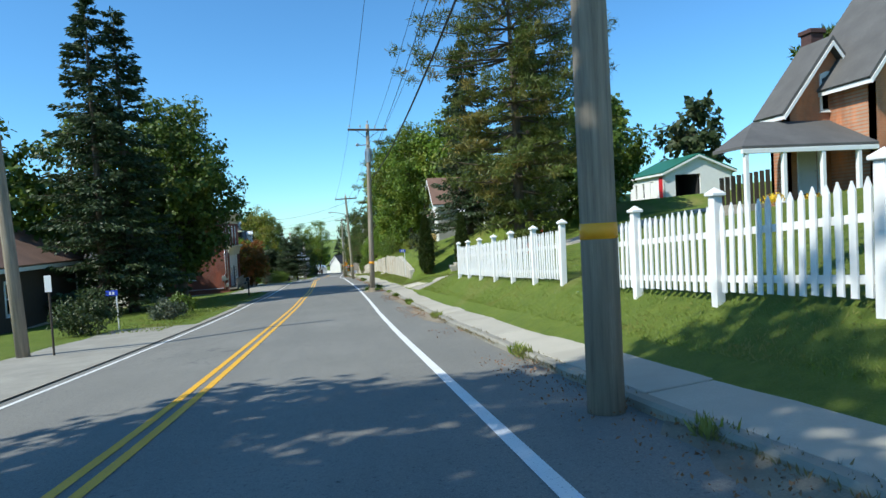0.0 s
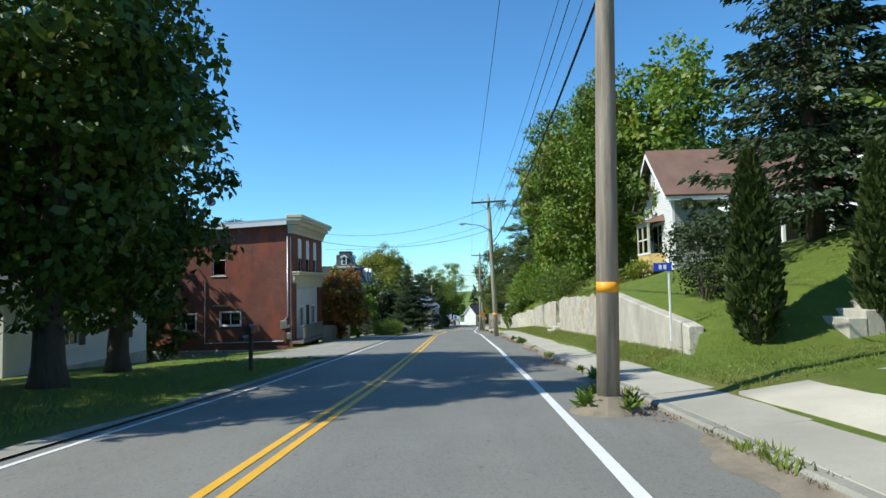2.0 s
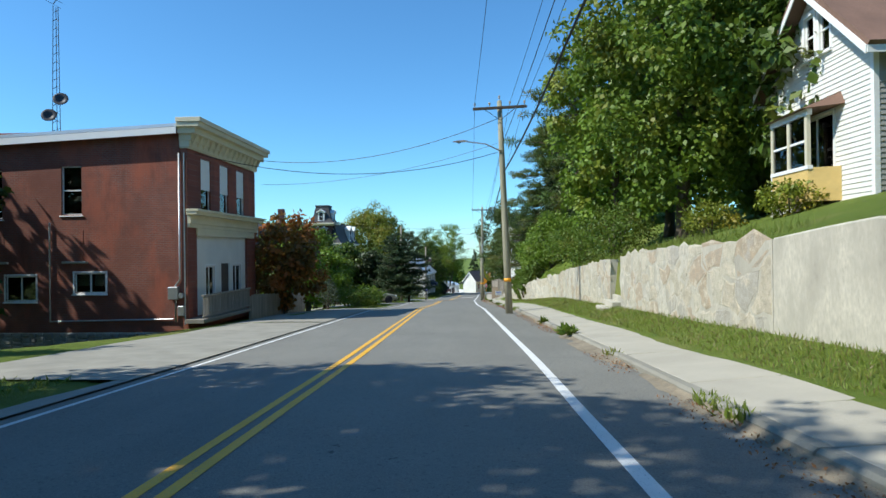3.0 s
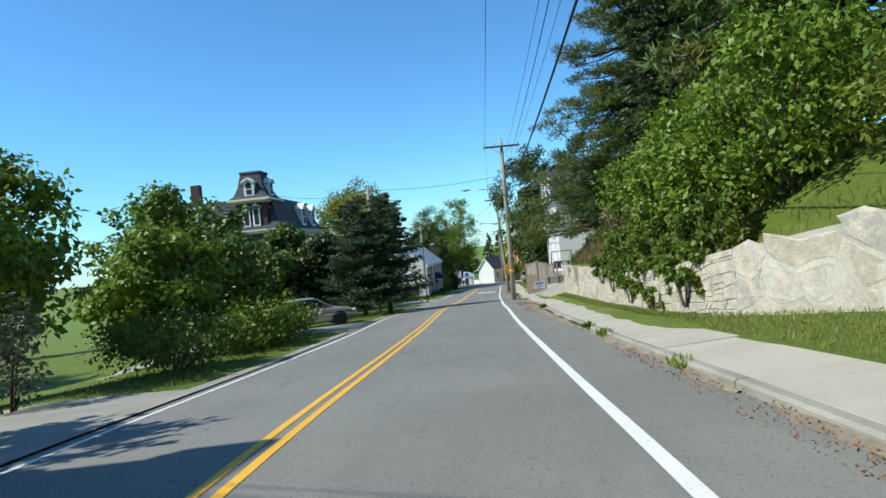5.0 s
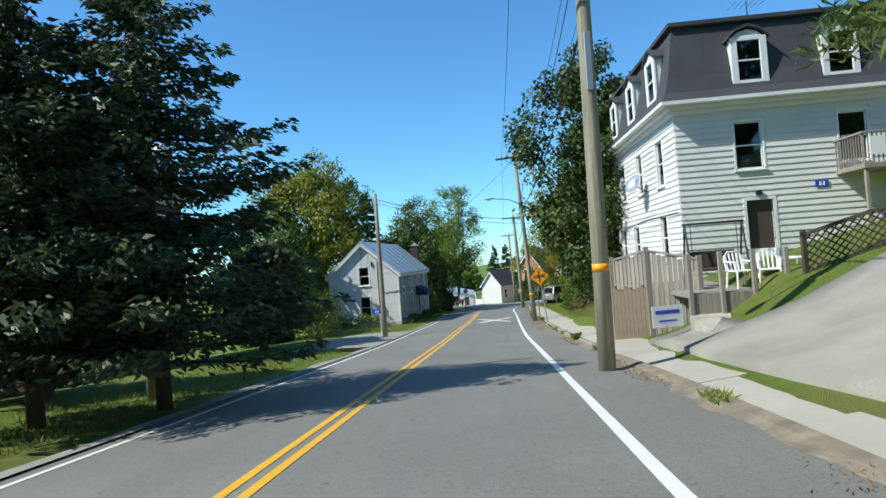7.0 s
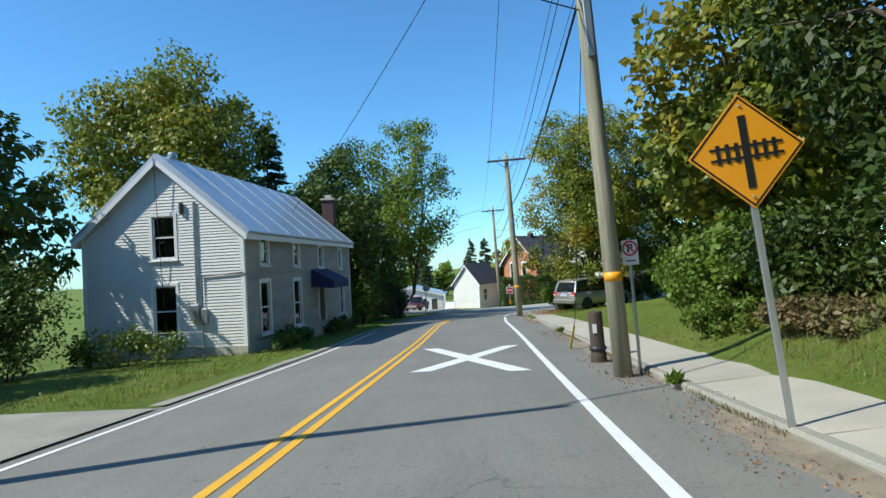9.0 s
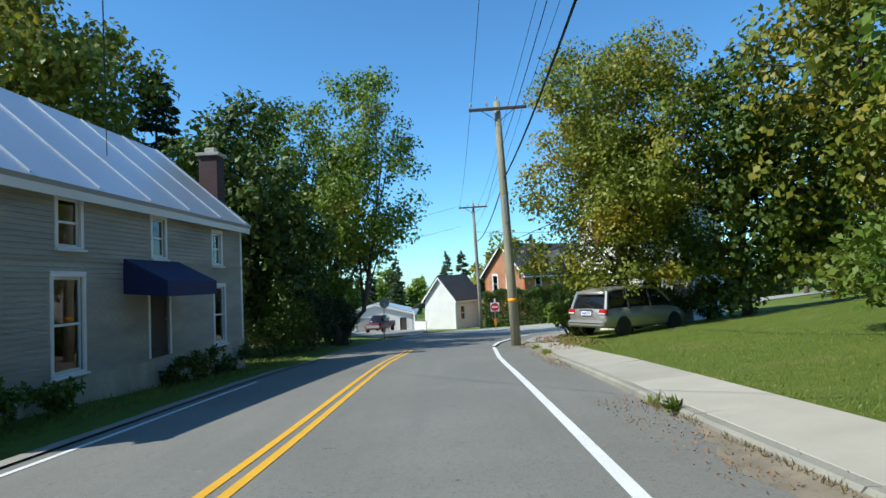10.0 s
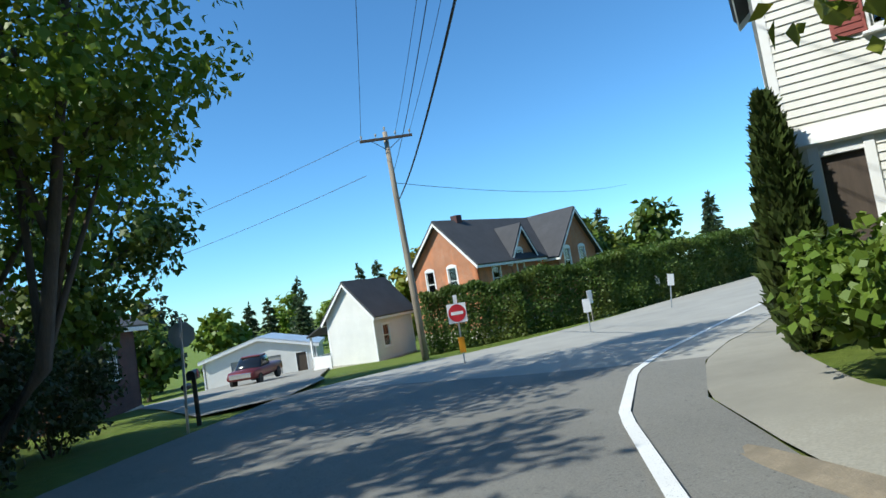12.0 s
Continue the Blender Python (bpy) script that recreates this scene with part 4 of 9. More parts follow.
def flat_band(name, u0, u1, y0, y1, mat, label, lift=.006, step=1.0, category="road marking"):
    n = max(2, int((y1 - y0) / step) + 1)
    ys_ = [lerp(y0, y1, i / (n - 1)) for i in range(n)]
    return sheet(name, strip([u0, (u0 + u1) / 2, u1], ys_, lift), mat, label, category)


flat_band("centre_line", -2.28, -2.17, -26, 165.6, LINE_YELLOW, "yellow painted centre line, slightly worn")
flat_band("centre_line", -2.06, -1.95, -26, 165.6, LINE_YELLOW, "yellow painted centre line, slightly worn")
flat_band("edge_line", 1.22, 1.36, -26, 165, LINE_WHITE, "white painted edge line, worn at its rim")
flat_band("edge_line", -5.02, -4.92, -26, 156, LINE_WHITE, "thin white painted edge line, faded")


def line_path(pts, w, lift):
    rows = []
    p = resample(pts, 40)
    for i, (x, y) in enumerate(p):
        a, b = p[max(0, i - 1)], p[min(len(p) - 1, i + 1)]
        d = Vector((b[0] - a[0], b[1] - a[1])).normalized()
        n = Vector((-d.y, d.x)) * w / 2
        rows.append([(x + n.x, y + n.y, gz(x + n.x, y + n.y) + lift), (x - n.x, y - n.y, gz(x - n.x, y - n.y) + lift)])
    return rows


sheet("edge_line", line_path([(1.29, 165), (1.75, 167.6), (2.75, 170.7), (4.3, 173.7), (6.1, 176), (8.6, 178.4), (13.3, 182.3), (25, 190.6), (50, 205)], .14, .065), LINE_WHITE, "white painted edge line sweeping round the bend", "road marking")


CROSS_ARMS = ((.007, (-1.28, 139.7), (.76, 144.9)), (.010, (.68, 139.15), (-1.52, 145.0)))   # lift, then each end across and along


def cross_mark():
    """The white cross ahead of the railway, laid on the lane."""
    s = Shape()
    w = .42
    half = w * .52
    for lift, (u0, y0), (u1, y1) in CROSS_ARMS:
        pts = []
        for k in range(9):
            u, y = lerp(u0, u1, k / 8), lerp(y0, y1, k / 8)
            pts += [(xr(y) + u + t * half, y, zr(y) + lift) for t in (1, -1)]
        s.add(pts, [(2 * k, 2 * k + 1, 2 * k + 3, 2 * k + 2) for k in range(8)])
    solid("cross_marking", s, LINE_WHITE, "large white painted railway cross on the asphalt", "road marking", kind="structure")


cross_mark()

# shoulders: earth and gravel along both edges


def verge(name, u0, u1, y0, y1, mat, label, lift=.02, wob=.25, seed=0):
    """A shoulder of gravel or earth with a ragged outer edge."""
    rows = []
    for y in np.arange(y0, y1 + .01, .8):
        end = u1 + wob * noise.noise(Vector((float(y) * .35, seed, 0))) * (-1 if u1 < u0 else 1) * 2
        rows.append([(xr(y) + lerp(u0, end, k / 4), float(y), gz(xr(y) + lerp(u0, end, k / 4), float(y)) + lift) for k in range(5)])
    if name != "driveway":
        return sheet(name, rows, mat, label, "verge")
    low = lambda row, d: [(x, y, z - d) for x, y, z in row]
    rows = [[r[0][:2] + (r[0][2] - .4,)] + r + [r[-1][:2] + (r[-1][2] - .4,)] for r in rows]
    rows = [low(rows[0], .4)] + rows + [low(rows[-1], .4)]
    return sheet(name, rows, mat, label, "verge")


verge("gravel_shoulder", -5.25, -8.3, -20, 24, GRAVEL, "broad gravel shoulder beside the road", .03, .3, 1)
verge("gravel_shoulder", -5.25, -5.55, 24, 52, GRAVEL, "narrow gravel shoulder", .03, .12, 2)
verge("gravel_shoulder", -5.25, -9.0, 52, 66, GRAVEL, "gravel drive beside the brick building", .03, .3, 3)
verge("gravel_shoulder", -5.25, -9.5, 66, 82, GRAVEL, "gravel apron before the brick building", .03, .3, 4)
verge("gravel_shoulder", -5.25, -5.6, 82, 95, GRAVEL, "narrow gravel shoulder", .03, .2, 5)
verge("driveway", -5.25, -19.0, 96.2, 101, GRAVEL, "pale gravel driveway with a parked car", .035, .1, 6)
verge("gravel_shoulder", -5.25, -5.55, 101, 126, GRAVEL, "narrow gravel shoulder", .03, .12, 7)
verge("gravel_shoulder", -5.25, -9.2, 126, 137.5, GRAVEL, "gravel pull-off before the white house", .03, .3, 8)
verge("gravel_shoulder", -5.25, -5.5, 137.5, 165, GRAVEL, "narrow gravel shoulder", .03, .15, 9)
verge("driveway", 3.9, 24, 34.4, 37.6, CONCRETE, "cracked concrete driveway up the bank", .03, .05, 10)
verge("driveway", 3.9, 9, 30.6, 33.8, GRAVEL, "weedy gravel patch beside the driveway", .03, .6, 13)
verge("driveway", 3.8, 13, 103.5, 112.7, CONCRETE_WORN, "steep worn driveway of pale patched concrete", .11, .08, 11)
verge("driveway", 3.8, 5.3, 112.7, 115.4, CONCRETE_WORN, "pale concrete apron before the entry ramp", .1, .05, 14)


def build_pavement():
    """Concrete slabs behind a low kerb; each slab lies a little differently."""
    rng = random.Random(4)
    pave = thing("pavement", pose(0, 0, 0), "pale concrete pavement of cracked slabs behind a low kerb", "pavement", kind="structure")
    y = -14.0
    while y < 164.0:
        ln = rng.choice((1.5, 3.0, 3.0, 3.0))
        a, b = y + .012, y + ln - .012
        sunk = lambda v: ramp(v, 101.0, 103.5) * (1 - ramp(v, 113.5, 114.5))
        top = lambda u, v: zr(v) + float(np.interp(u, [2.7, 2.9, 3.9], [.1, .11, .2])) * (1 - .55 * ramp(v, 150, 166)) * (1 - sunk(v) * (.85 if u < 3 else .2)) + .012
        if 30.5 < y < 37:
            sink = -.012
        elif 104 < y < 111:
            sink = -.012
        else:
            sink = 0
        dz = [rng.uniform(-.012, .012) + sink for _ in range(4)]
        us = (2.86, 4.02 + rng.uniform(-.05, .05))
        vs = []
        for i, (u, v) in enumerate(((us[0], a), (us[1], a), (us[1], b), (us[0], b))):
            vs.append((xr(v) + u, v, top(u, v) + dz[i]))
        s = Shape()
        c = .008
        inner = [(p[0] + (c if i in (0, 3) else -c), p[1] + (c if i in (0, 1) else -c), p[2]) for i, p in enumerate(vs)]
        rim = [(p[0], p[1], p[2] - c) for p in vs]
        low = [(p[0], p[1], p[2] - .3) for p in vs]
        s.add(inner + rim + low, [(0, 1, 2, 3)] + [(i, (i + 1) % 4, 4 + (i + 1) % 4, 4 + i) for i in range(4)] + [(4 + i, 4 + (i + 1) % 4, 8 + (i + 1) % 4, 8 + i) for i in range(4)])
        part("slab", s, CONCRETE, pave)
        k = Shape()
        kz = [top(2.86, v) + sink + rng.uniform(-.008, .004) for v in (a, b)]
        k0, k1, cc = 2.70 + rng.uniform(-.012, .012), 2.858, .035
        ring = lambda v, z: [(xr(v) + k0, v, z - .35), (xr(v) + k0, v, z - cc), (xr(v) + k0 + cc, v, z), (xr(v) + k1, v, z), (xr(v) + k1, v, z - .35)]
        k.add(ring(a, kz[0]) + ring(b, kz[1]), [(i, (i + 1) % 5, 5 + (i + 1) % 5, 5 + i) for i in range(5)] + [(4, 3, 2, 1, 0), (5, 6, 7, 8, 9)])
        part("kerb_stone", k, CONCRETE_WORN, pave)
        y += ln


def clip(poly, p, n):
    """Cuts a polygon to the side of the line through p to which n does not point."""
    out = []
    for i, a in enumerate(poly):
        b = poly[(i + 1) % len(poly)]
        da, db = (a[0] - p[0]) * n[0] + (a[1] - p[1]) * n[1], (b[0] - p[0]) * n[0] + (b[1] - p[1]) * n[1]
        if da <= 0:
            out.append(a)
        if (da < 0 < db) or (db < 0 < da):
            t = da / (da - db)
            out.append((a[0] + (b[0] - a[0]) * t, a[1] + (b[1] - a[1]) * t))
    return out


def wobble(a, b, amount):
    """The middle of a joint, pushed aside by an amount that is the same from both sides."""
    mx, mz = (a[0] + b[0]) / 2, (a[1] + b[1]) / 2
    w = noise.noise(Vector((mx * 7.3, mz * 7.3, 1.7))) * amount
    if a > b:
        a, b = b, a
    return (mx - (b[1] - a[1]) * w, mz + (b[0] - a[0]) * w)


def stone_cells(length, height_at, foot_at, size, seed, flat=1.25):
    """Irregular stones that fill a strip: polygons of (along, height), longer than high."""
    rng = random.Random(seed)
    pts = []
    u1 = length / flat
    nx = int(u1 / size)
    for i in range(nx):
        u = (i + .5) * u1 / nx
        lo, hi = foot_at(u * flat) - .25, height_at(u * flat)
        nz = max(1, round((hi - lo) / size))
        for k in range(nz):
            if rng.random() > .14:
                pts.append((u + rng.uniform(-.48, .48) * size, lo + (hi - lo) * (k + .5) / nz + rng.uniform(-.3, .3) * size))
    cells = []
    for i, p in enumerate(pts):
        lo, hi = foot_at(p[0] * flat) - .3, height_at(p[0] * flat)
        poly = [(max(0, p[0] - size * 2.4), lo), (min(u1, p[0] + size * 2.4), lo), (min(u1, p[0] + size * 2.4), hi), (max(0, p[0] - size * 2.4), hi)]
        for j, q in enumerate(pts):
            if i != j and abs(q[0] - p[0]) < size * 4:
                n = (q[0] - p[0], q[1] - p[1])
                poly = clip(poly, ((p[0] + q[0]) / 2, (p[1] + q[1]) / 2), n)
                if len(poly) < 3:
                    break
        if len(poly) >= 3:
            rich = []
            for a, b in zip(poly, poly[1:] + poly[:1]):
                rich += [(a[0] * flat, a[1])]
                m = wobble(a, b, .5)
                rich += [(m[0] * flat, m[1])]
            cells.append((p, rich))
    return cells


def coursed_cells(length, height_at, foot_at, size, seed):
    """Rough courses of squared rubble: polygons of (along, height) with wavering joints."""
    rng = random.Random(seed)
    n = max(3, round((height_at(length * .5) - foot_at(length * .5) + .25) / size))
    cut = [0.0]
    for _ in range(n):
        cut.append(cut[-1] + rng.uniform(.6, 1.5))
    cut = [c / cut[-1] for c in cut]

    def joint(j, s):
        lo, hi = foot_at(s) - .25, height_at(s)
        return lo + (hi - lo) * cut[j] + (0 if j in (0, n) else size * .6 * noise.noise(Vector((s * .9, j * 3.1, seed))))
    cells = []
    for j in range(n):
        s = 0.0
        tilt = 0.0
        while s < length - .02:
            e = min(length, s + size * rng.choice((.7, 1.0, 1.3, 1.7, 2.4)) * rng.uniform(.85, 1.2))
            if length - e < size * .5:
                e = length
            lean = 0.0 if e == length else rng.uniform(-.34, .34) * size
            mid = (s + e) / 2 + rng.uniform(-.2, .2) * (e - s)
            rise = rng.uniform(.3, .7)
            low, high = [(v, joint(j, v)) for v in (s - tilt, mid, e - lean)], [(v, joint(j + 1, v)) for v in (e + lean, mid, s + tilt)]
            if rng.random() < .3 and e - s < size * 1.6:
                cells.append((mid, low + [(e + lean * (2 * rise - 1), lerp(low[2][1], high[0][1], rise)), (s + tilt * (2 * rise - 1), lerp(low[0][1], high[2][1], rise))]))
                cells.append((mid, [(s + tilt * (2 * rise - 1), lerp(low[0][1], high[2][1], rise)), (e + lean * (2 * rise - 1), lerp(low[2][1], high[0][1], rise))] + high))
            else:
                cells.append((mid, low + high))
            s, tilt = e, lean
    return cells


def stone_wall(name, x_at, y0, y1, size, mat, label, seed, mortar=None, proud=.028, thick=.3, gap=.009, flat=1.25, single=None, coursed=False):
    """A retaining wall that faces the road: mortared core, stones of their own, rough coping."""
    wall = thing(name, pose(0, 0, 0), label, "retaining wall", kind="structure")
    top = lambda s: zr(y0 + s) + wall_top(y0 + s)
    foot = lambda s: gz(x_at(y0 + s) - .15, y0 + s)
    core = Shape()
    n = int((y1 - y0) / .8) + 1
    prev = None
    for i in range(n + 1):
        y = lerp(y0, y1, i / n)
        s = y - y0
        ring = [(x_at(y), y, foot(s) - .6), (x_at(y), y, top(s) - .03), (x_at(y) + thick, y, top(s) - .03), (x_at(y) + thick, y, foot(s) - .6)]
        k = len(core.v)
        core.v += ring
        if prev is not None:
            core.f += [(prev + a, prev + (a + 1) % 4, k + (a + 1) % 4, k + a) for a in range(4)]
        else:
            core.f.append((k, k + 1, k + 2, k + 3))
        prev = k
    core.f.append((prev, prev + 1, prev + 2, prev + 3))
    part("core", core, mortar or CONCRETE_OLD, wall)
    rng = random.Random(seed + 1)
    rest = Shape()
    for p, poly in (coursed_cells(y1 - y0, top, foot, size, seed) if coursed else stone_cells(y1 - y0, top, foot, size, seed, flat)):
        cx, cz = sum(a for a, _ in poly) / len(poly), sum(b for _, b in poly) / len(poly)
        s = Shape()
        rings = []
        for shrink, out in ((gap, .0), (gap + .006, proud * .6), (gap + size * .12, proud * rng.uniform(.85, 1.25))):
            ring = []
            for a, b in poly:
                d = max(.02, math.hypot(a - cx, b - cz))
                f = max(.15, 1 - shrink / d)
                ya = y0 + cx + (a - cx) * f
                ring.append((x_at(ya) - out + .01 + rng.uniform(-.008, .008) * (out > 0), ya, cz + (b - cz) * f))
            rings.append(ring)
        m = len(poly)
        s.add(sum(rings, []), [(r * m + i, r * m + (i + 1) % m, (r + 1) * m + (i + 1) % m, (r + 1) * m + i) for r in range(2) for i in range(m)] + [tuple(2 * m + i for i in range(m))])
        if single is None or y0 + cx > single:
            part("stone", s, mat, wall)
        else:
            rest.add(s.v, s.f)
    if rest.v:
        part("small_stone", rest, mat, wall)
    return wall


def concrete_wall():
    """The plain cast wall that climbs out of the lawn, with its end and its form lines."""
    s = Shape()
    ys_ = [42.6, 43.2, 45, 47, 49, 50.4, 51.5, 53.0]
    prev = None
    for y in ys_:
        x, f, t = WALL_A, gz(WALL_A - .15, y) - .6, zr(y) + wall_top(y)
        ring = [(x, y, f), (x, y, t - .03), (x + .03, y, t), (x + .32, y, t), (x + .32, y, f)]
        k = len(s.v)
        s.v += ring
        if prev is None:
            s.f.append((k, k + 1, k + 2, k + 3, k + 4))
        else:
            s.f += [(prev + a, prev + (a + 1) % 5, k + (a + 1) % 5, k + a) for a in range(5)]
        prev = k
    s.f.append((prev, prev + 1, prev + 2, prev + 3, prev + 4))
    solid("retaining_wall", s, CONCRETE_OLD, "plain weathered concrete retaining wall along the lawn", "retaining wall", kind="structure")


def front_steps():
    """Five concrete steps from the pavement up through the wall."""
    ob = thing("front_steps", pose(0, 0, 0), "weathered concrete steps rising through the stone wall", "steps")
    y = 63.6
    for k in range(6):
        x0 = 4.45 + k * .3
        z = zr(y) + .32 + k * .19
        part("step", Shape().box(x0, y, z - .5, x0 + .34, y + 1.25, z + .17, .015), CONCRETE_OLD, ob)


# ---------------------------------------------------------------- poles, wires, signs
def tilt_pose(x, y, z, lean_x=0.0, lean_y=0.0, turn=0.0):
    return pose(x, y, z, -lean_y, lean_x, turn)


def utility_pole(x, y, height, label, arm=True, band=1.75, mat=None, lean=(0, 0), lamp=False, can=False, thick=.155, z=None, box=False, arm_y=.35):
    """A wooden pole with cross-arm, insulators and what hangs on it."""
    z = gz(x, y) if z is None else z
    ob = thing("utility_pole", tilt_pose(x, y, z, *lean), label, "utility pole", "poles along the road")
    part("pole", Shape().tube([(0, 0, -.6), (0, 0, height * .3), (0, 0, height * .7), (0, 0, height)], [thick * 1.08, thick, thick * .85, thick * .68], 14), mat or WOOD_POLE, ob, smooth=True)
    if band:
        part("reflective_band", Shape().tube([(0, 0, band - .075), (0, 0, band + .075)], thick * 1.05, 20), BAND, ob, "orange reflective band", smooth=True)
    if arm:
        za = height - arm_y
        a = part("cross_arm", Shape().box(-1.2, -thick * .9 - .09, za - .06, 1.2, -thick * .9, za + .06, .01), WOOD_DARK, ob)
        for bx in (-1.1, -.45, .45, 1.1):
            part("insulator", Shape().lathe([(.012, 0), (.014, .08), (.05, .1), (.03, .13), (.055, .16), (.03, .2), (.008, .22)], 10, (bx, -thick * .9 - .045, za + .06)), CONCRETE, a, "grey ceramic insulator")
        for s in (-1, 1):
            part("brace", Shape().tube([(s * .7, -thick * .9 - .1, za - .05), (0, -thick * .9 - .04, za - .55)], .014, 6), METAL_DARK, a)
        part("top_insulator", Shape().lathe([(.012, 0), (.014, .1), (.055, .12), (.03, .16), (.055, .2), (.01, .25)], 10, (0, 0, height)), CONCRETE, ob)
    if can:
        c = part("transformer", Shape().lathe([(.17, 0), (.19, .02), (.19, .75), (.2, .77), (.2, .8), (.12, .85), (.05, .86)], 18, (.0, -.36, height - 2.35)), METAL_GREY, ob, "grey ribbed transformer can", smooth=False)
        for k in range(14):
            w = k * 6.283 / 14
            part("fin", Shape().box(.19, -.006, 0, .225, .006, .6).moved(pose(0, -.36, height - 2.28, 0, 0, math.degrees(w))), METAL_GREY, c)
        for bx in (-.08, .08):
            part("bushing", Shape().lathe([(.03, 0), (.05, .05), (.03, .09), (.05, .13), (.015, .2)], 8, (bx, -.36, height - 1.5)), CONCRETE, c)
        part("bracket_arm", Shape().tube([(0, -.1, height - 1.25), (-.5, -.25, height - 1.3), (-.62, -.25, height - 1.2)], .03, 6), METAL_GREY, ob)
        part("bracket_lamp", Shape().lathe([(.02, .1), (.09, .06), (.1, 0), (.06, -.08)], 10, (-.66, -.25, height - 1.28)), METAL_GREY, ob)
    if lamp:
        l0, l1 = lamp
        pts = [(0, -thick, l0), (-.7, -thick - .02, l0 + .38), (-1.5, -thick - .02, l0 + .52), (l1, -thick - .02, l0 + .55)]
        part("lamp_arm", Shape().tube(pts, [.035, .03, .03, .025], 8), METAL_GREY, ob, smooth=True)
        h = part("lamp_head", Shape().add([(l1 + dx, -thick - .02 + dy, l0 + .55 + dz) for dx, w_, zz in ((.06, .05, .03), (-.12, .12, .07), (-.42, .14, .06), (-.62, .06, .02)) for dy, dz in ((-w_, 0), (0, zz), (w_, 0), (0, -zz * .7))],
             [(4 * i + k, 4 * i + (k + 1) % 4, 4 * i + 4 + (k + 1) % 4, 4 * i + 4 + k) for i in range(3) for k in range(4)] + [(0, 1, 2, 3), (12, 13, 14, 15)]), METAL_GREY, ob, "pale cobra-head street lamp")
        part("lens", Shape().lathe([(.02, -.08), (.07, -.055), (.085, -.02)], 10, (l1 - .33, -thick - .02, l0 + .53)), GLASS, h)
    if box:
        part("cable_guard", Shape().box(-.06, -thick - .05, height * .5, .06, -thick + .02, height * .5 + 1.1, .01), METAL_GREY, ob)
    return ob


POLES = [  # x, y, height over its foot
    (2.45, 5.4, 10.2), (2.0, 37.4, 10.25), (1.62, 69.8, 9.5), (1.0, 111.5, 10.6), (1.53, 137.8, 10.6), (2.27, 165.6, 10.1), (2.5, 191.0, 10.4)]
P_ = [(x, y, gz(x, y), h) for x, y, h in POLES]
utility_pole(*POLES[0][:2], 10.2, "weathered knotty wooden utility pole with an orange band", band=1.72, thick=.17, mat=WOOD_POLE)
utility_pole(*POLES[1][:2], 10.25, "wooden utility pole with transformer can and cross-arm", can=True, lean=(1.5, 0), band=1.8, mat=WOOD_POLE)
utility_pole(*POLES[2][:2], 9.5, "slim wooden utility pole with cross-arm and street lamp", lamp=(7.2, -1.55), lean=(-2.0, 0), band=1.5, mat=WOOD_POLE_NEW)
utility_pole(*POLES[3][:2], 10.6, "greenish wooden utility pole with street lamp and orange band", lamp=(7.0, -2.3), lean=(.8, 0), band=1.95, mat=WOOD_POLE_NEW, box=True)
utility_pole(*POLES[4][:2], 10.6, "leaning greenish utility pole with street lamp beside the pavement", lamp=(7.3, -1.6), lean=(-2.7, 0), band=1.66, thick=.142, mat=WOOD_POLE_NEW, box=True)
utility_pole(*POLES[5][:2], 10.1, "stout wooden utility pole with cross-arm on the pavement", lean=(-1.8, 0), band=1.85, thick=.19, mat=WOOD_POLE_NEW, box=True)
utility_pole(*POLES[6][:2], 10.4, "wooden utility pole with wire guards at the bend", lean=(-1.4, 0), band=0, mat=WOOD_POLE)
utility_pole(-8.0, 16.9, 8.9, "leaning grey wooden pole beside the gravel shoulder", arm=False, band=0, lean=(-2.5, 0), thick=.15, mat=WOOD_POLE)
utility_pole(-8.2, 112.0, 10.9 - gz(-8.2, 112.0), "dark wooden pole half hidden by the junipers", arm=False, band=0, lean=(0, 0), thick=.14, mat=WOOD_POLE)
utility_pole(-7.0, 132.7, 7.9, "dark wooden pole standing on the grass verge", arm=False, band=0, lean=(0, 0), thick=.13, mat=WOOD_POLE)


def wire(a, b, sag, r=.012, name="cable", label="black overhead cable between the poles"):
    pts = []
    for k in range(15):
        t = k / 14
        p = Vector(a).lerp(Vector(b), t)
        p.z -= sag * 4 * t * (1 - t)
        pts.append(p)
    return solid(name, Shape().tube(pts, r, 5), WIRE_BLACK, label, "cable", "overhead cables")


tops = [Vector((x + (lx * h), y, z + h)) for (x, y, z, h), lx in zip(P_, (0, .026, -.035, .014, -.017, -.03, -.025))]
for a, b in zip(tops, tops[1:]):
    for dx in (-1.1, .45, 1.1):
        wire(a + Vector((dx, -.15, -.15)), b + Vector((dx, -.15, -.15)), .45, .009)
    wire(a + Vector((.12, 0, -1.9)), b + Vector((.12, 0, -1.9)), .55, .012)
    wire(a + Vector((.16, 0, -3.2)), b + Vector((.16, 0, -3.2)), .6, .028)
wire(tops[0] + Vector((.16, 0, -3.2)), tops[0] + Vector((.16, -45, -1.4)), .6, .028)
wire(tops[0] + Vector((-1.1, 0, -.15)), tops[0] + Vector((-1.1, -45, 1.6)), .4, .009)
wire(tops[6] + Vector((.16, 0, -2.4)), (30, 225, 9), .6, .014)
wire(tops[6] + Vector((-1.1, 0, -.2)), (-30, 215, 6.5), .8, .012)
wire(tops[6] + Vector((-1.1, 0, -1.9)), (-30, 216, 4.6), .8, .012)
wire(tops[2] + Vector((-.1, 0, -.8)), (-10.7, 72.9, 12.7), .75, .014)
wire(tops[2] + Vector((-.1, 0, -2.3)), (-11.0, 66.3, 12.0), .9, .014)
wire(tops[2] + Vector((-.1, 0, -1.9)), (-11.0, 74, 11.6), .5, .009)
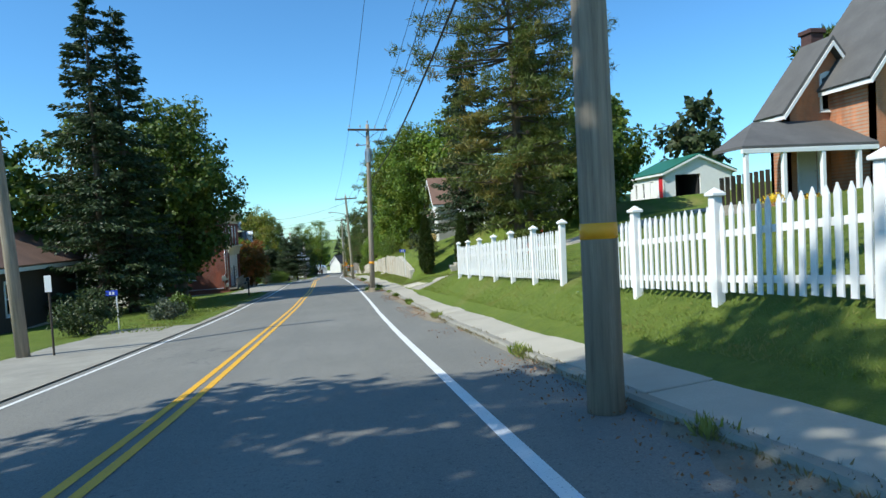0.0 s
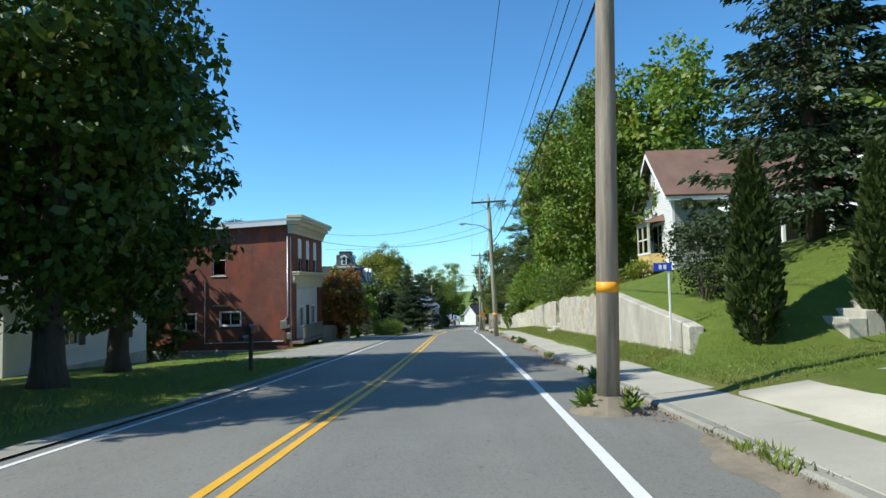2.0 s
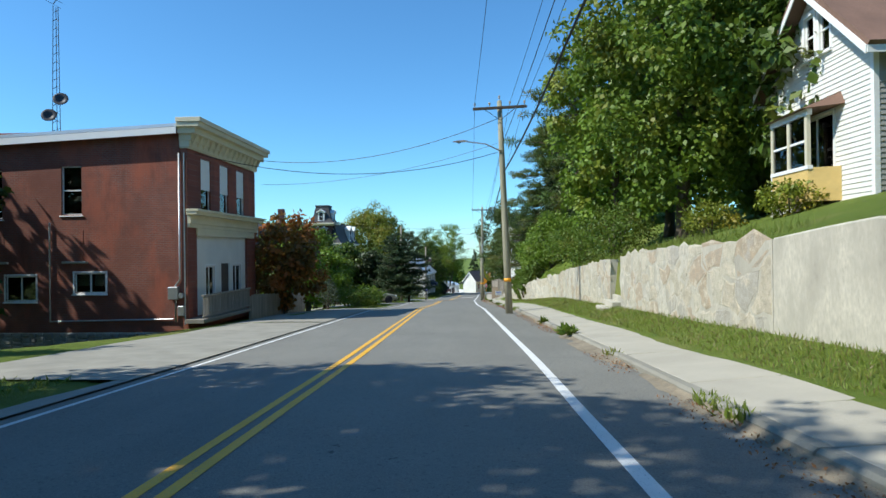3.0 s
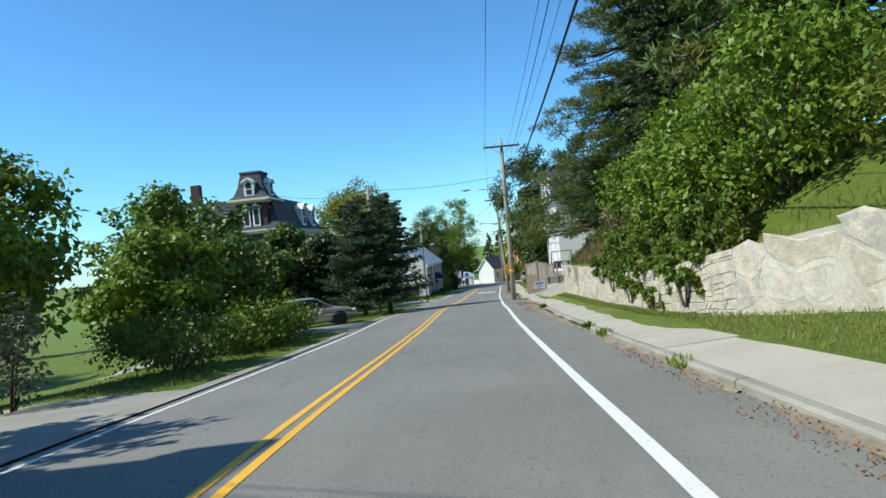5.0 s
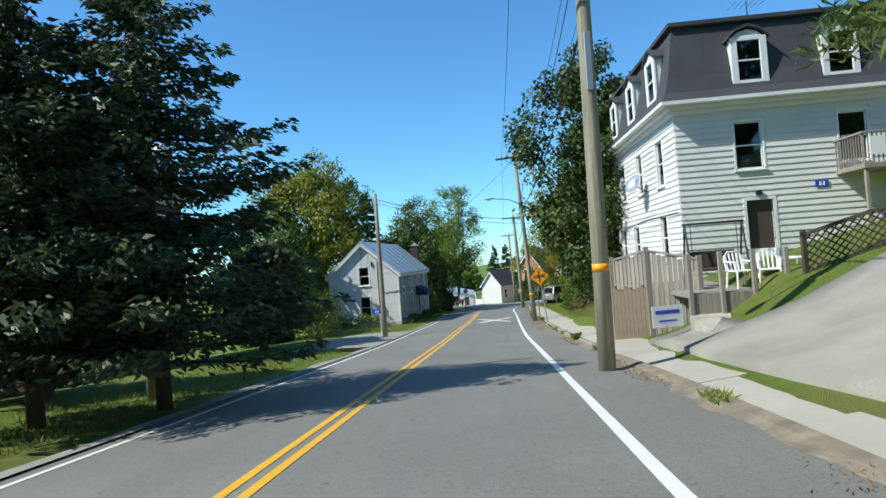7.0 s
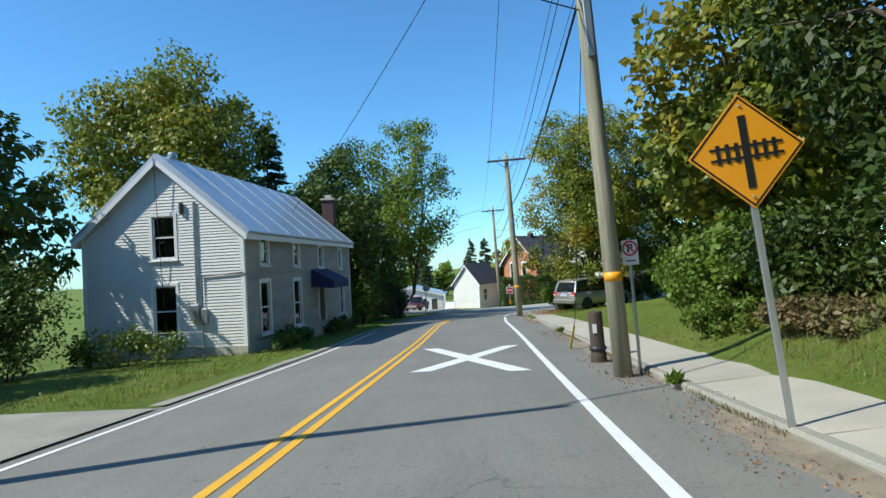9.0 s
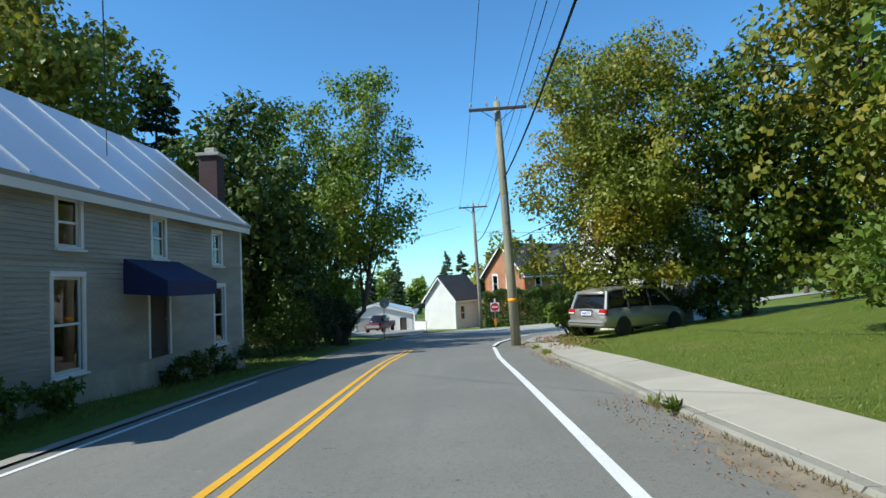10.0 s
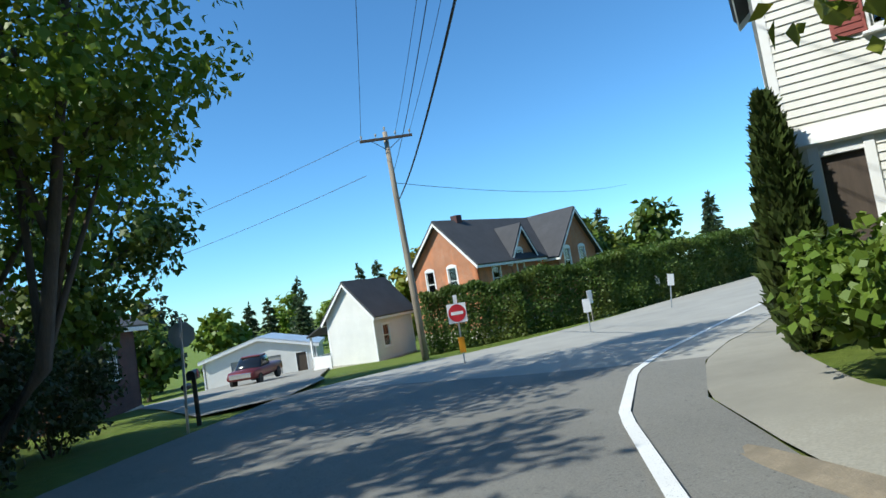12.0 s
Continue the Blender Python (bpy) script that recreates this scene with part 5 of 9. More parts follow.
LEFT_TOP = (-8.2, 112.0, 10.75)
wire((.9, 111.45, 10.7), LEFT_TOP, .25, .014)
wire(LEFT_TOP, (-17.6, 120.9, 12.0), .4, .014)
wire(tops[4] + Vector((-.1, 0, -4.2)), (-7.0, 132.7, gz(-7, 132.7) + 7.6), .3, .016)
wire(tops[4] + Vector((-.1, 0, -4.5)), (-7.0, 132.7, gz(-7, 132.7) + 7.4), .3, .012)
wire(tops[4] + Vector((-.5, 0, -.6)), (-9.0, 156.0, 5.4), .3, .011)


def post_sign(name, x, y, post_h, plate, mat, label, category="sign", post_mat=None, turn=0, z=None, lean=0, post_r=.028):
    """A flat sign plate on a thin post; plate: (w, h, centre height)."""
    z = gz(x, y) if z is None else z
    ob = thing(name, pose(x, y, z, 0, lean, turn), label, category)
    part("post", Shape().tube([(0, 0, -.4), (0, 0, post_h)], post_r, 8), post_mat or METAL_GREY, ob)
    w, h, c = plate
    p = part("plate", Shape().box(-w / 2, -post_r - .012, c - h / 2, w / 2, -post_r - .006, c + h / 2, .002), mat, ob)
    return ob, p


def bars(parent, rows, mat, y=-.044):
    """Plain bars for writing that is not to be read."""
    for x0, z0, x1, z1 in rows:
        part("lettering", Shape().box(x0, y, z0, x1, y + .003, z1), mat, parent)


def number_blade(x, y, h, label, z=None, turn=0):
    """A small blue plate on a thin white post."""
    z = gz(x, y) if z is None else z
    ob = thing("number_sign", pose(x, y, z, 0, 0, turn), label, "sign", "blue number signs")
    part("post", Shape().box(-.02, -.02, -.4, .02, .02, h, .004), SIGN_WHITE, ob)
    p = part("plate", Shape().box(-.36, -.035, h - .2, .06, -.025, h, .004), SIGN_BLUE, ob, "blue reflective plate")
    bars(p, [(-.24, h - .155, -.17, h - .05), (-.13, h - .155, -.06, h - .05)], SIGN_WHITE, -.04)
    return ob


number_blade(4.72, 43.0, 1.45, "blue house number plate on a white post", z=7.72)
number_blade(-8.2, 24.3, 1.5, "blue house number plate on a white post")
number_blade(-6.6, 129.5, 1.6, "blue house number plate at the roadside")


def mailbox(x, y):
    z = gz(x, y)
    ob = thing("mailbox", pose(x, y, z), "dark mailbox on a wooden post at the roadside", "mailbox")
    part("post", Shape().box(-.05, -.05, -.4, .05, .05, 1.15, .008), WOOD_DARK, ob)
    arc = [(.11 * math.cos(k * math.pi / 8), 1.2 + .1 + .11 * math.sin(k * math.pi / 8)) for k in range(9)] + [(-.11, 1.16), (.11, 1.16)]
    part("box", Shape().prism(arc, 1, -.26, .26), METAL_DARK, ob)
    part("flag", Shape().box(.115, -.05, 1.2, .125, .02, 1.42), SIGN_RED, ob)
    part("paper_tube", Shape().tube([(-.2, -.25, 1.0), (-.2, .2, 1.0)], .08, 10), METAL_DARK, ob)


mailbox(-6.6, 46.4)
mailbox(-4.6, 181.0)


def rail_sign():
    """The orange diamond that warns of the railway."""
    x, y = 1.9, 133.3
    z = gz(x, y)
    ob = thing("railway_sign", pose(x, y, z, 0, -6.0, 0), "orange diamond railway crossing sign on a steel post", "sign")
    part("post", Shape().box(-.03, -.018, -.4, .03, .018, 2.9, .004), METAL_GREY, ob)
    c, r = 2.63, .53
    d = part("plate", Shape().prism([(0, c - r), (r, c), (0, c + r), (-r, c)], 1, -.034, -.024), SIGN_ORANGE, ob, "orange diamond plate")
    part("border", Shape().add([(p * q, -.036, c + s * q) for q in (r - .02, r - .045) for p, s in ((0, -1), (1, 0), (0, 1), (-1, 0))], [(k, (k + 1) % 4, 4 + (k + 1) % 4, 4 + k) for k in range(4)]), SIGN_BLACK, d)
    part("symbol_road", Shape().box(-.035, -.04, c - .34, .035, -.036, c + .33), SIGN_BLACK, d)
    t = Shape()
    for k in (-.05, .05):
        t.box(-.33, -.042, c + k - .012, .33, -.036, c + k + .012)
    for k in range(-3, 4):
        if k:
            t.box(k * .085 - .018, -.041, c - .09, k * .085 + .018, -.037, c + .09)
    part("symbol_track", t, SIGN_BLACK, d)
    for s in (-1, 1):
        part("bolt", Shape().lathe([(.015, 0), (.012, .008)], 8).moved(pose(0, -.036, c + s * .42, 90)), METAL_GREY, d)


rail_sign()


def parking_sign():
    ob, p = post_sign("parking_sign", 1.87, 138.0, 2.3, (.27, .42, 2.05), SIGN_WHITE, "small white parking sign on a steel post", lean=-2)
    ring = Shape()
    for k in range(20):
        a, b = k * 6.283 / 20, (k + 1) * 6.283 / 20
        ring.add([(r * math.cos(w), -.046, 2.12 + r * math.sin(w)) for w in (a, b) for r in (.1, .13)], [(0, 1, 3, 2)])
    part("ring", ring, SIGN_RED, p)
    part("letter", Shape().box(-.045, -.045, 2.05, -.015, -.042, 2.19).box(-.015, -.045, 2.165, .04, -.042, 2.19).box(-.015, -.045, 2.115, .04, -.042, 2.135).box(.02, -.045, 2.13, .045, -.042, 2.17), SIGN_BLACK, p)
    part("slash", Shape().box(-.11, -.047, -.012, .11, -.044, .012).moved(pose(0, 0, 2.12, 0, 45, 0)), SIGN_RED, p)
    part("arrow", Shape().box(-.08, -.045, 1.9, .08, -.042, 1.92), SIGN_BLACK, p)


parking_sign()


def no_entry():
    ob, p = post_sign("no_entry_sign", 3.0, 183.3, 1.85, (.62, .62, 1.62), SIGN_WHITE, "red and white no-entry sign on a post", z=zr(183.3) + .05)
    disc = [(.28 * math.cos(k * 6.283 / 24), 1.62 + .28 * math.sin(k * 6.283 / 24)) for k in range(24)]
    d = part("disc", Shape().prism(disc, 1, -.048, -.043), SIGN_RED, p)
    part("bar", Shape().box(-.2, -.053, 1.57, .2, -.049, 1.67), SIGN_WHITE, d)
    part("tab", Shape().box(-.1, -.045, .35, .1, -.038, .85), SIGN_ORANGE, ob, "small yellow marker plate")
    part("top_tab", Shape().box(-.06, -.045, 1.93, .06, -.038, 2.2), SIGN_WHITE, ob)


no_entry()
post_sign("small_sign", 8.2, 185.6, 1.1, (.3, .5, 1.05), SIGN_WHITE, "small white sign on a post before the hedge")
post_sign("small_sign", 13.0, 188.4, 1.3, (.3, .5, 1.25), SIGN_WHITE, "small white sign on a post before the hedge", lean=8)
post_sign("thin_signpost", -7.2, 16.7, 2.0, (.16, .42, 1.85), SIGN_WHITE, "thin wooden post with a narrow plate", post_mat=WOOD_DARK)


def bollard(x, y):
    z = gz(x, y)
    ob = thing("bollard", pose(x, y, z, 0, -2, 0), "dark brown wooden bollard at the kerb", "bollard")
    part("post", Shape().lathe([(.165, -.3), (.165, .12), (.15, .2), (.145, .3), (.145, .98), (.135, 1.02), (.05, 1.03)], 16), WOOD_DARK, ob, smooth=False)
    part("collar", Shape().lathe([(.16, .24), (.175, .26), (.175, .3), (.16, .32)], 16), METAL_DARK, ob)
    part("notice", Shape().box(-.1, -.155, .6, -.02, -.14, .78), SIGN_WHITE, ob)


bollard(1.62, 140.05)


GUARD = plain("dull_yellow_plastic", (.42, .33, .05), .6, vary=.4, scale=6, fine=30, bump=.1)


def guy_marker(x, y):
    """A guy wire with its yellow guard."""
    z = gz(x, y)
    ob = thing("guy_wire", pose(x, y, z), "guy wire with a worn yellow guard at its foot", "guy wire")
    part("wire", Shape().tube([(0, 0, -.2), (.1, -.5, .9), (-.2, -5.2, 8.2)], .008, 5), WIRE_BLACK, ob)
    part("guard", Shape().tube([(0, 0, .0), (.1, -.25, .62)], [.035, .028], 8), GUARD, ob, "dull yellow plastic guard")


guy_marker(1.55, 143.1)


# ---------------------------------------------------------------- fences
def picket_fence(name, line, label, bays, post_h=1.55, lead=True):
    """White pickets on two rails between capped posts; line gives x for y, bays the posts' y."""
    ob = thing(name, pose(0, 0, 0), label, "fence")
    me_p = Shape().prism([(-.042, 0), (.042, 0), (.042, 1.06), (0, 1.16), (-.042, 1.06)], 0, -.011, .011).mesh("picket", WHITE_PAINT)
    post = Shape().box(-.065, -.065, -.4, .065, .065, post_h - .12, .008)
    cap = Shape().box(-.1, -.1, post_h - .12, .1, .1, post_h - .07, .01)
    cap.add([(-.085, -.085, post_h - .07), (.085, -.085, post_h - .07), (.085, .085, post_h - .07), (-.085, .085, post_h - .07), (0, 0, post_h)], [(0, 1, 4), (1, 2, 4), (2, 3, 4), (3, 0, 4)])
    me_post, me_cap = post.mesh("post", WHITE_PAINT), cap.mesh("post_cap", WHITE_PAINT)
    rng = random.Random(8)
    for y in bays:
        x = line(y)
        p = part("post", me_post, WHITE_PAINT, ob, at=pose(x, y, gz(x, y) - .0, rng.uniform(-1, 1), rng.uniform(-1, 1)))
        part("post_cap", me_cap, WHITE_PAINT, p)
    for y0, y1 in zip(bays, bays[1:]):
        a, b = Vector((line(y0), y0, gz(line(y0), y0))), Vector((line(y1), y1, gz(line(y1), y1)))
        yaw = math.atan2(b.x - a.x, b.y - a.y)
        for h in (.32, .92):
            s = Shape()
            d = Vector((math.cos(yaw), -math.sin(yaw), 0)) * .022
            s.add([tuple(p + o * d + Vector((0, 0, h + k))) for p in (a, b) for o in (.4, 2.4) for k in (-.045, .045)], [(0, 1, 3, 2), (4, 6, 7, 5), (0, 4, 5, 1), (2, 3, 7, 6), (0, 2, 6, 4), (1, 5, 7, 3)])
            part("rail", s, WHITE_PAINT, ob)
        n = max(3, int(round((y1 - y0 - .16) / .165)))
        for k in range(n):
            t = (.08 + (k + .5) * (y1 - y0 - .16) / n) / (y1 - y0)
            p = a.lerp(b, t)
            part("picket", me_p, WHITE_PAINT, ob, at=pose(p.x - .012, p.y, p.z + .14 + rng.uniform(-.012, .012), rng.uniform(-.7, .7), rng.uniform(-.7, .7), -math.degrees(yaw)))
    return ob


FENCE_A = [-2.9, -.3, 2.3, 4.8, 7.35, 9.55, 11.2]
FENCE_B = [13.35, 15.4, 17.45, 19.5, 21.6, 23.65, 25.65]


# ---------------------------------------------------------------- brick shop building
def brick_building():
    X0, X1, Y0, Y1 = -27.0, -11.25, 66.2, 73.6
    zb = 4.9
    ob = thing("brick_building", pose(0, 0, 0), "two-storey red brick shop building with cream bracketed cornice", "building")
    top = 12.95
    # south wall with its windows
    f = pose(X0, Y0, zb)
    lo = [(-18.79, 6.17, 1.26, 1.0), (-15.92, 6.47, 1.28, .8), (-21.7, 6.0, 1.25, 1.0), (-24.3, 5.9, 1.2, 1.0)]
    up = [(-16.44, 9.62, .84, 1.95), (-19.75, 9.5, .84, 1.95), (-22.9, 9.5, .84, 1.95)]
    holes = [(x - X0, z - zb, x - X0 + w, z - zb + h) for x, z, w, h in lo + up]
    part("wall", wall_shape(Shape(), X1 - X0, top - zb, .3, holes).moved(f), BRICK_RED, ob)
    for x, z, w, h in lo:
        window(ob, pose(x, Y0 + .02, z), w, h, wide=True, trim=.07, curtain=True)
    for x, z, w, h in up:
        window(ob, pose(x, Y0 + .05, z), w, h, trim=.06)
    for x in (-16.3, -19.6):
        part("bricked_window", Shape().box(x, Y0 - .012, 7.75, x + .75, Y0 + .02, 9.0), BRICK_RED, ob)
        part("old_sill", Shape().box(x - .1, Y0 - .09, 7.66, x + .95, Y0, 7.75, .01), CONCRETE, ob)
    part("back_wall", Shape().box(X0, Y1 - .3, zb - 1, X1 - .3, Y1, top), BRICK_RED, ob)
    part("end_wall", Shape().box(X0, Y0 + .3, zb - 1, X0 + .3, Y1 - .3, top), BRICK_RED_X, ob)
    # street front
    f = pose(X1 + .003, Y0 + .004, zb, 0, 0, 90)
    L = Y1 - Y0 - .008
    upw = [(1.15, 4.72, .95, 2.35), (3.05, 4.72, .95, 2.35), (4.95, 4.72, .95, 2.35)]
    shop = (.75, .55, 6.25, 4.25)
    holes = [(a, b, a + w, b + h) for a, b, w, h in upw] + [shop]
    part("wall", wall_shape(Shape(), L, top - zb, .3, holes).moved(f), BRICK_RED_X, ob)
    for a, b, w, h in upw:
        win = window(ob, f @ pose(a, .06, b), w, h, WHITE_PAINT, trim=.06)
        part("blind", Shape().box(.03, -.03, h * .45, w - .03, -.012, h - .03), WHITE_PAINT, win, "half-drawn white blind")
    inner = [(1.0, .55 + .75, 1.9, .55 + 2.0), (2.65, .55 + .05, 3.5, .55 + 2.1), (3.9, .55 + .75, 4.9, .55 + 2.0)]
    g = f @ pose(.75, .12, 0)
    sh = [(a, b, c, d) for a, b, c, d in inner]
    part("shopfront", wall_shape(Shape(), 5.5, 3.7, .12, [(a, b - .55, c, d - .55) for a, b, c, d in inner]).moved(g @ pose(0, 0, .55)), SIDING_WHITE, ob)
    for board in each_board(boards(5.5, .0, 3.7, .11, [(a - .08, b - .6, c + .08, d - .47) for a, b, c, d in inner]).moved(g @ pose(0, 0, .55))):
        part("clapboard", board, SIDING_WHITE, ob)
    window(ob, g @ pose(1.0, 0, 1.3), .9, 1.25, wide=True, trim=.08)
    window(ob, g @ pose(3.9, 0, 1.3), 1.0, 1.25, wide=True, trim=.08)
    part("door", Shape().box(0, .02, 0, .85, .07, 2.05, .01), WOOD_DARK, ob, at=g @ pose(2.65, 0, .6))
    # cornices
    cor = part("cornice", Shape().box(X1 - .3, Y0 - .05, 12.2, X1 + .08, Y1 + .05, 12.25), CREAM, ob, "cream wooden cornice")
    for w, z0, z1 in ((.12, 12.25, 12.5), (.2, 12.5, 12.75), (.42, 12.75, 13.0), (.62, 13.0, 13.18), (.7, 13.18, 13.36)):
        part("moulding", Shape().box(X1 - .3, Y0 - w * .55, z0, X1 + w, Y1 + w * .55, z1, .012), CREAM, cor)
    for k in range(15):
        y = Y0 + .15 + k * (L - .3) / 14
        part("bracket", Shape().prism([(X1 + .02, 12.28), (X1 + .16, 12.34), (X1 + .36, 12.72), (X1 + .36, 12.98), (X1 + .02, 12.98)], 1, y - .06, y + .06), CREAM, cor)
    m = Shape()
    for w, z0, z1 in ((.08, 9.05, 9.2), (.14, 9.2, 9.55), (.42, 9.55, 9.68), (.5, 9.68, 9.78)):
        m.box(X1 - .02, Y0 - w * .3, z0, X1 + w, Y1 + w * .3, z1, .01)
    part("shop_cornice", m, CREAM, ob, "cream cornice over the shop front")
    part("fascia_board", Shape().box(X1, Y0 + .7, 8.75, X1 + .06, Y1 - .3, 9.05), CREAM, ob)
    # sloping roof with its pale eave along the side
    part("roof", Shape().prism([(X0 - .3, 12.3), (X1 - .3, 13.02), (X1 - .3, 13.14), (X0 - .3, 12.44)], 1, Y0 - .32, Y1 + .2), ROOF_METAL, ob)
    part("parapet_fill", Shape().prism([(X0, 12.0), (X1 - .3, 12.9), (X1 - .3, 13.0), (X0, 12.3)], 1, Y0 + .31, Y1 - .31), DARK_ROOM, ob)
    part("eave_board", Shape().prism([(X0 - .3, 12.02), (X1 - .3, 12.74), (X1 - .3, 13.0), (X0 - .3, 12.28)], 1, Y0 - .34, Y0 - .3), WHITE_PAINT, ob, "pale eave board")
    # rubble foundation, each stone its own
    fd = part("foundation", Shape().box(X0, Y0 - .02, zb - 2.4, X1, Y0 + .3, zb), CONCRETE_OLD, ob)
    rng = random.Random(5)
    x = X0 + .05
    while x < X1 - .15:
        w = rng.uniform(.22, .5)
        z = zb - .03
        low = gz(x, Y0 - .2) - .1
        while z > low:
            h = rng.uniform(.12, .26)
            part("stone", Shape().box(x + .012, Y0 - .07 - rng.uniform(0, .03), z - h + .012, min(X1, x + w) - .012, Y0 + .02, z, .03), RUBBLE, fd)
            z -= h
        x += w
    # pipes, meters and conduits on the corner
    pipe = [(X1 - .32, Y0 - .06, 12.0), (X1 - .32, Y0 - .06, 7.0), (X1 - .5, Y0 - .06, 6.75), (X1 - .5, Y0 - .06, 5.3)]
    part("conduit", Shape().tube(pipe, .04, 8), METAL_GREY, ob, "pale metal conduit", smooth=True)
    part("conduit", Shape().tube([(X1 - .12, Y0 - .06, 12.0), (X1 - .12, Y0 - .06, 5.4), (X1 - .12, Y0 - .06, 5.2)], .03, 8), METAL_GREY, ob)
    part("gas_pipe", Shape().tube([(-16.9, Y0 - .06, 9.3), (-16.9, Y0 - .06, 5.35), (X1 - .6, Y0 - .06, 5.42)], .035, 8), METAL_GREY, ob)
    part("meter", Shape().box(X1 - .75, Y0 - .22, 6.2, X1 - .35, Y0 - .02, 6.7, .02), METAL_GREY, ob, "grey meter box")
    part("meter", Shape().lathe([(.1, 0), (.11, .05), (.11, .12), (.09, .16)], 12, ).moved(pose(X1 - .25, Y0 - .04, 6.35, 90)), METAL_GREY, ob, "round electric meter")
    part("meter", Shape().box(X1 - .35, Y0 - .25, 5.55, X1 - .1, Y0 - .03, 5.95, .03), METAL_GREY, ob, "gas meter")
    # lattice mast with dishes
    mast = thing("antenna_mast", pose(-17.1, 66.9, 12.3), "lattice television mast with two dishes and an aerial", "antenna")
    for a in range(3):
        w = a * 2.094
        part("leg", Shape().tube([(.17 * math.cos(w), .17 * math.sin(w), -.2), (.1 * math.cos(w), .1 * math.sin(w), 6.0)], .014, 6), METAL_DARK, mast)
    for k in range(17):
        z, r = .1 + k * .35, .17 - .07 * k / 17
        part("rung", Shape().tube([(r * math.cos(w), r * math.sin(w), z + (.17 if i % 2 else 0)) for i, w in enumerate((0, 2.094, 4.188, 6.283))], .008, 5, False), METAL_DARK, mast)
    aer = part("aerial", Shape().tube([(-.1, 0, 6.1), (.5, .2, 7.3)], .018, 6), METAL_DARK, mast)
    for k in range(7):
        t = k / 6
        part("element", Shape().tube([(-.1 + .6 * t - .02, .2 * t - .45 + .1 * t, 6.1 + 1.2 * t), (-.1 + .6 * t + .02, .2 * t + .45 - .1 * t, 6.1 + 1.2 * t)], .008, 5), METAL_DARK, aer)
    for x, z in ((.38, 2.05), (-.12, 1.4)):
        d = part("dish", Shape().lathe([(.01, .0), (.14, .02), (.25, .06), (.29, .1), (.28, .11), (.13, .035), (.01, .015)], 18).moved(pose(x, -.25, z, 70, 0, 20)), METAL_DARK, mast, "dark satellite dish", smooth=True)
        part("arm", Shape().tube([(x, -.2, z), (x * .3, 0, z - .1)], .015, 6), METAL_DARK, d)
    # porch rail and yard fence
    pr = thing("porch_rail", pose(0, 0, 0), "grey wooden railing along the shop porch", "railing")
    me = Shape().box(-.015, -.03, 0, .015, .03, .82).mesh("baluster", WOOD_GREY)
    y = 66.0
    z0 = 5.42
    part("deck", Shape().box(X1, 65.9, z0 - .16, X1 + .75, 70.9, z0, .01), WOOD_GREY, pr)
    part("top_rail", Shape().box(X1 + .65, 65.9, z0 + .88, X1 + .75, 70.9, z0 + .96, .01), WOOD_GREY, pr)
    part("bottom_rail", Shape().box(X1 + .66, 65.9, z0 + .08, X1 + .74, 70.9, z0 + .14, .01), WOOD_GREY, pr)
    for k in range(36):
        part("baluster", me, WOOD_GREY, pr, at=pose(X1 + .7, 65.98 + k * .138, z0 + .1))
    yf = thing("board_fence", pose(0, 0, 0), "brown weathered board fence beside the shop", "fence")
    for k in range(48):
        y = 71.1 + k * .19
        zz = gz(X1 + .7, y)
        part("board", Shape().box(X1 + .69, y, zz - .1, X1 + .715, y + .17, zz + 1.15 + .02 * (k % 3)), WOOD_GREY, yf)
    for k in range(5):
        y = 71.05 + k * 2.27
        part("post", Shape().box(X1 + .58, y, gz(X1 + .6, y) - .3, X1 + .68, y + .1, gz(X1 + .6, y) + 1.1, .008), WOOD_GREY, yf)


brick_building()


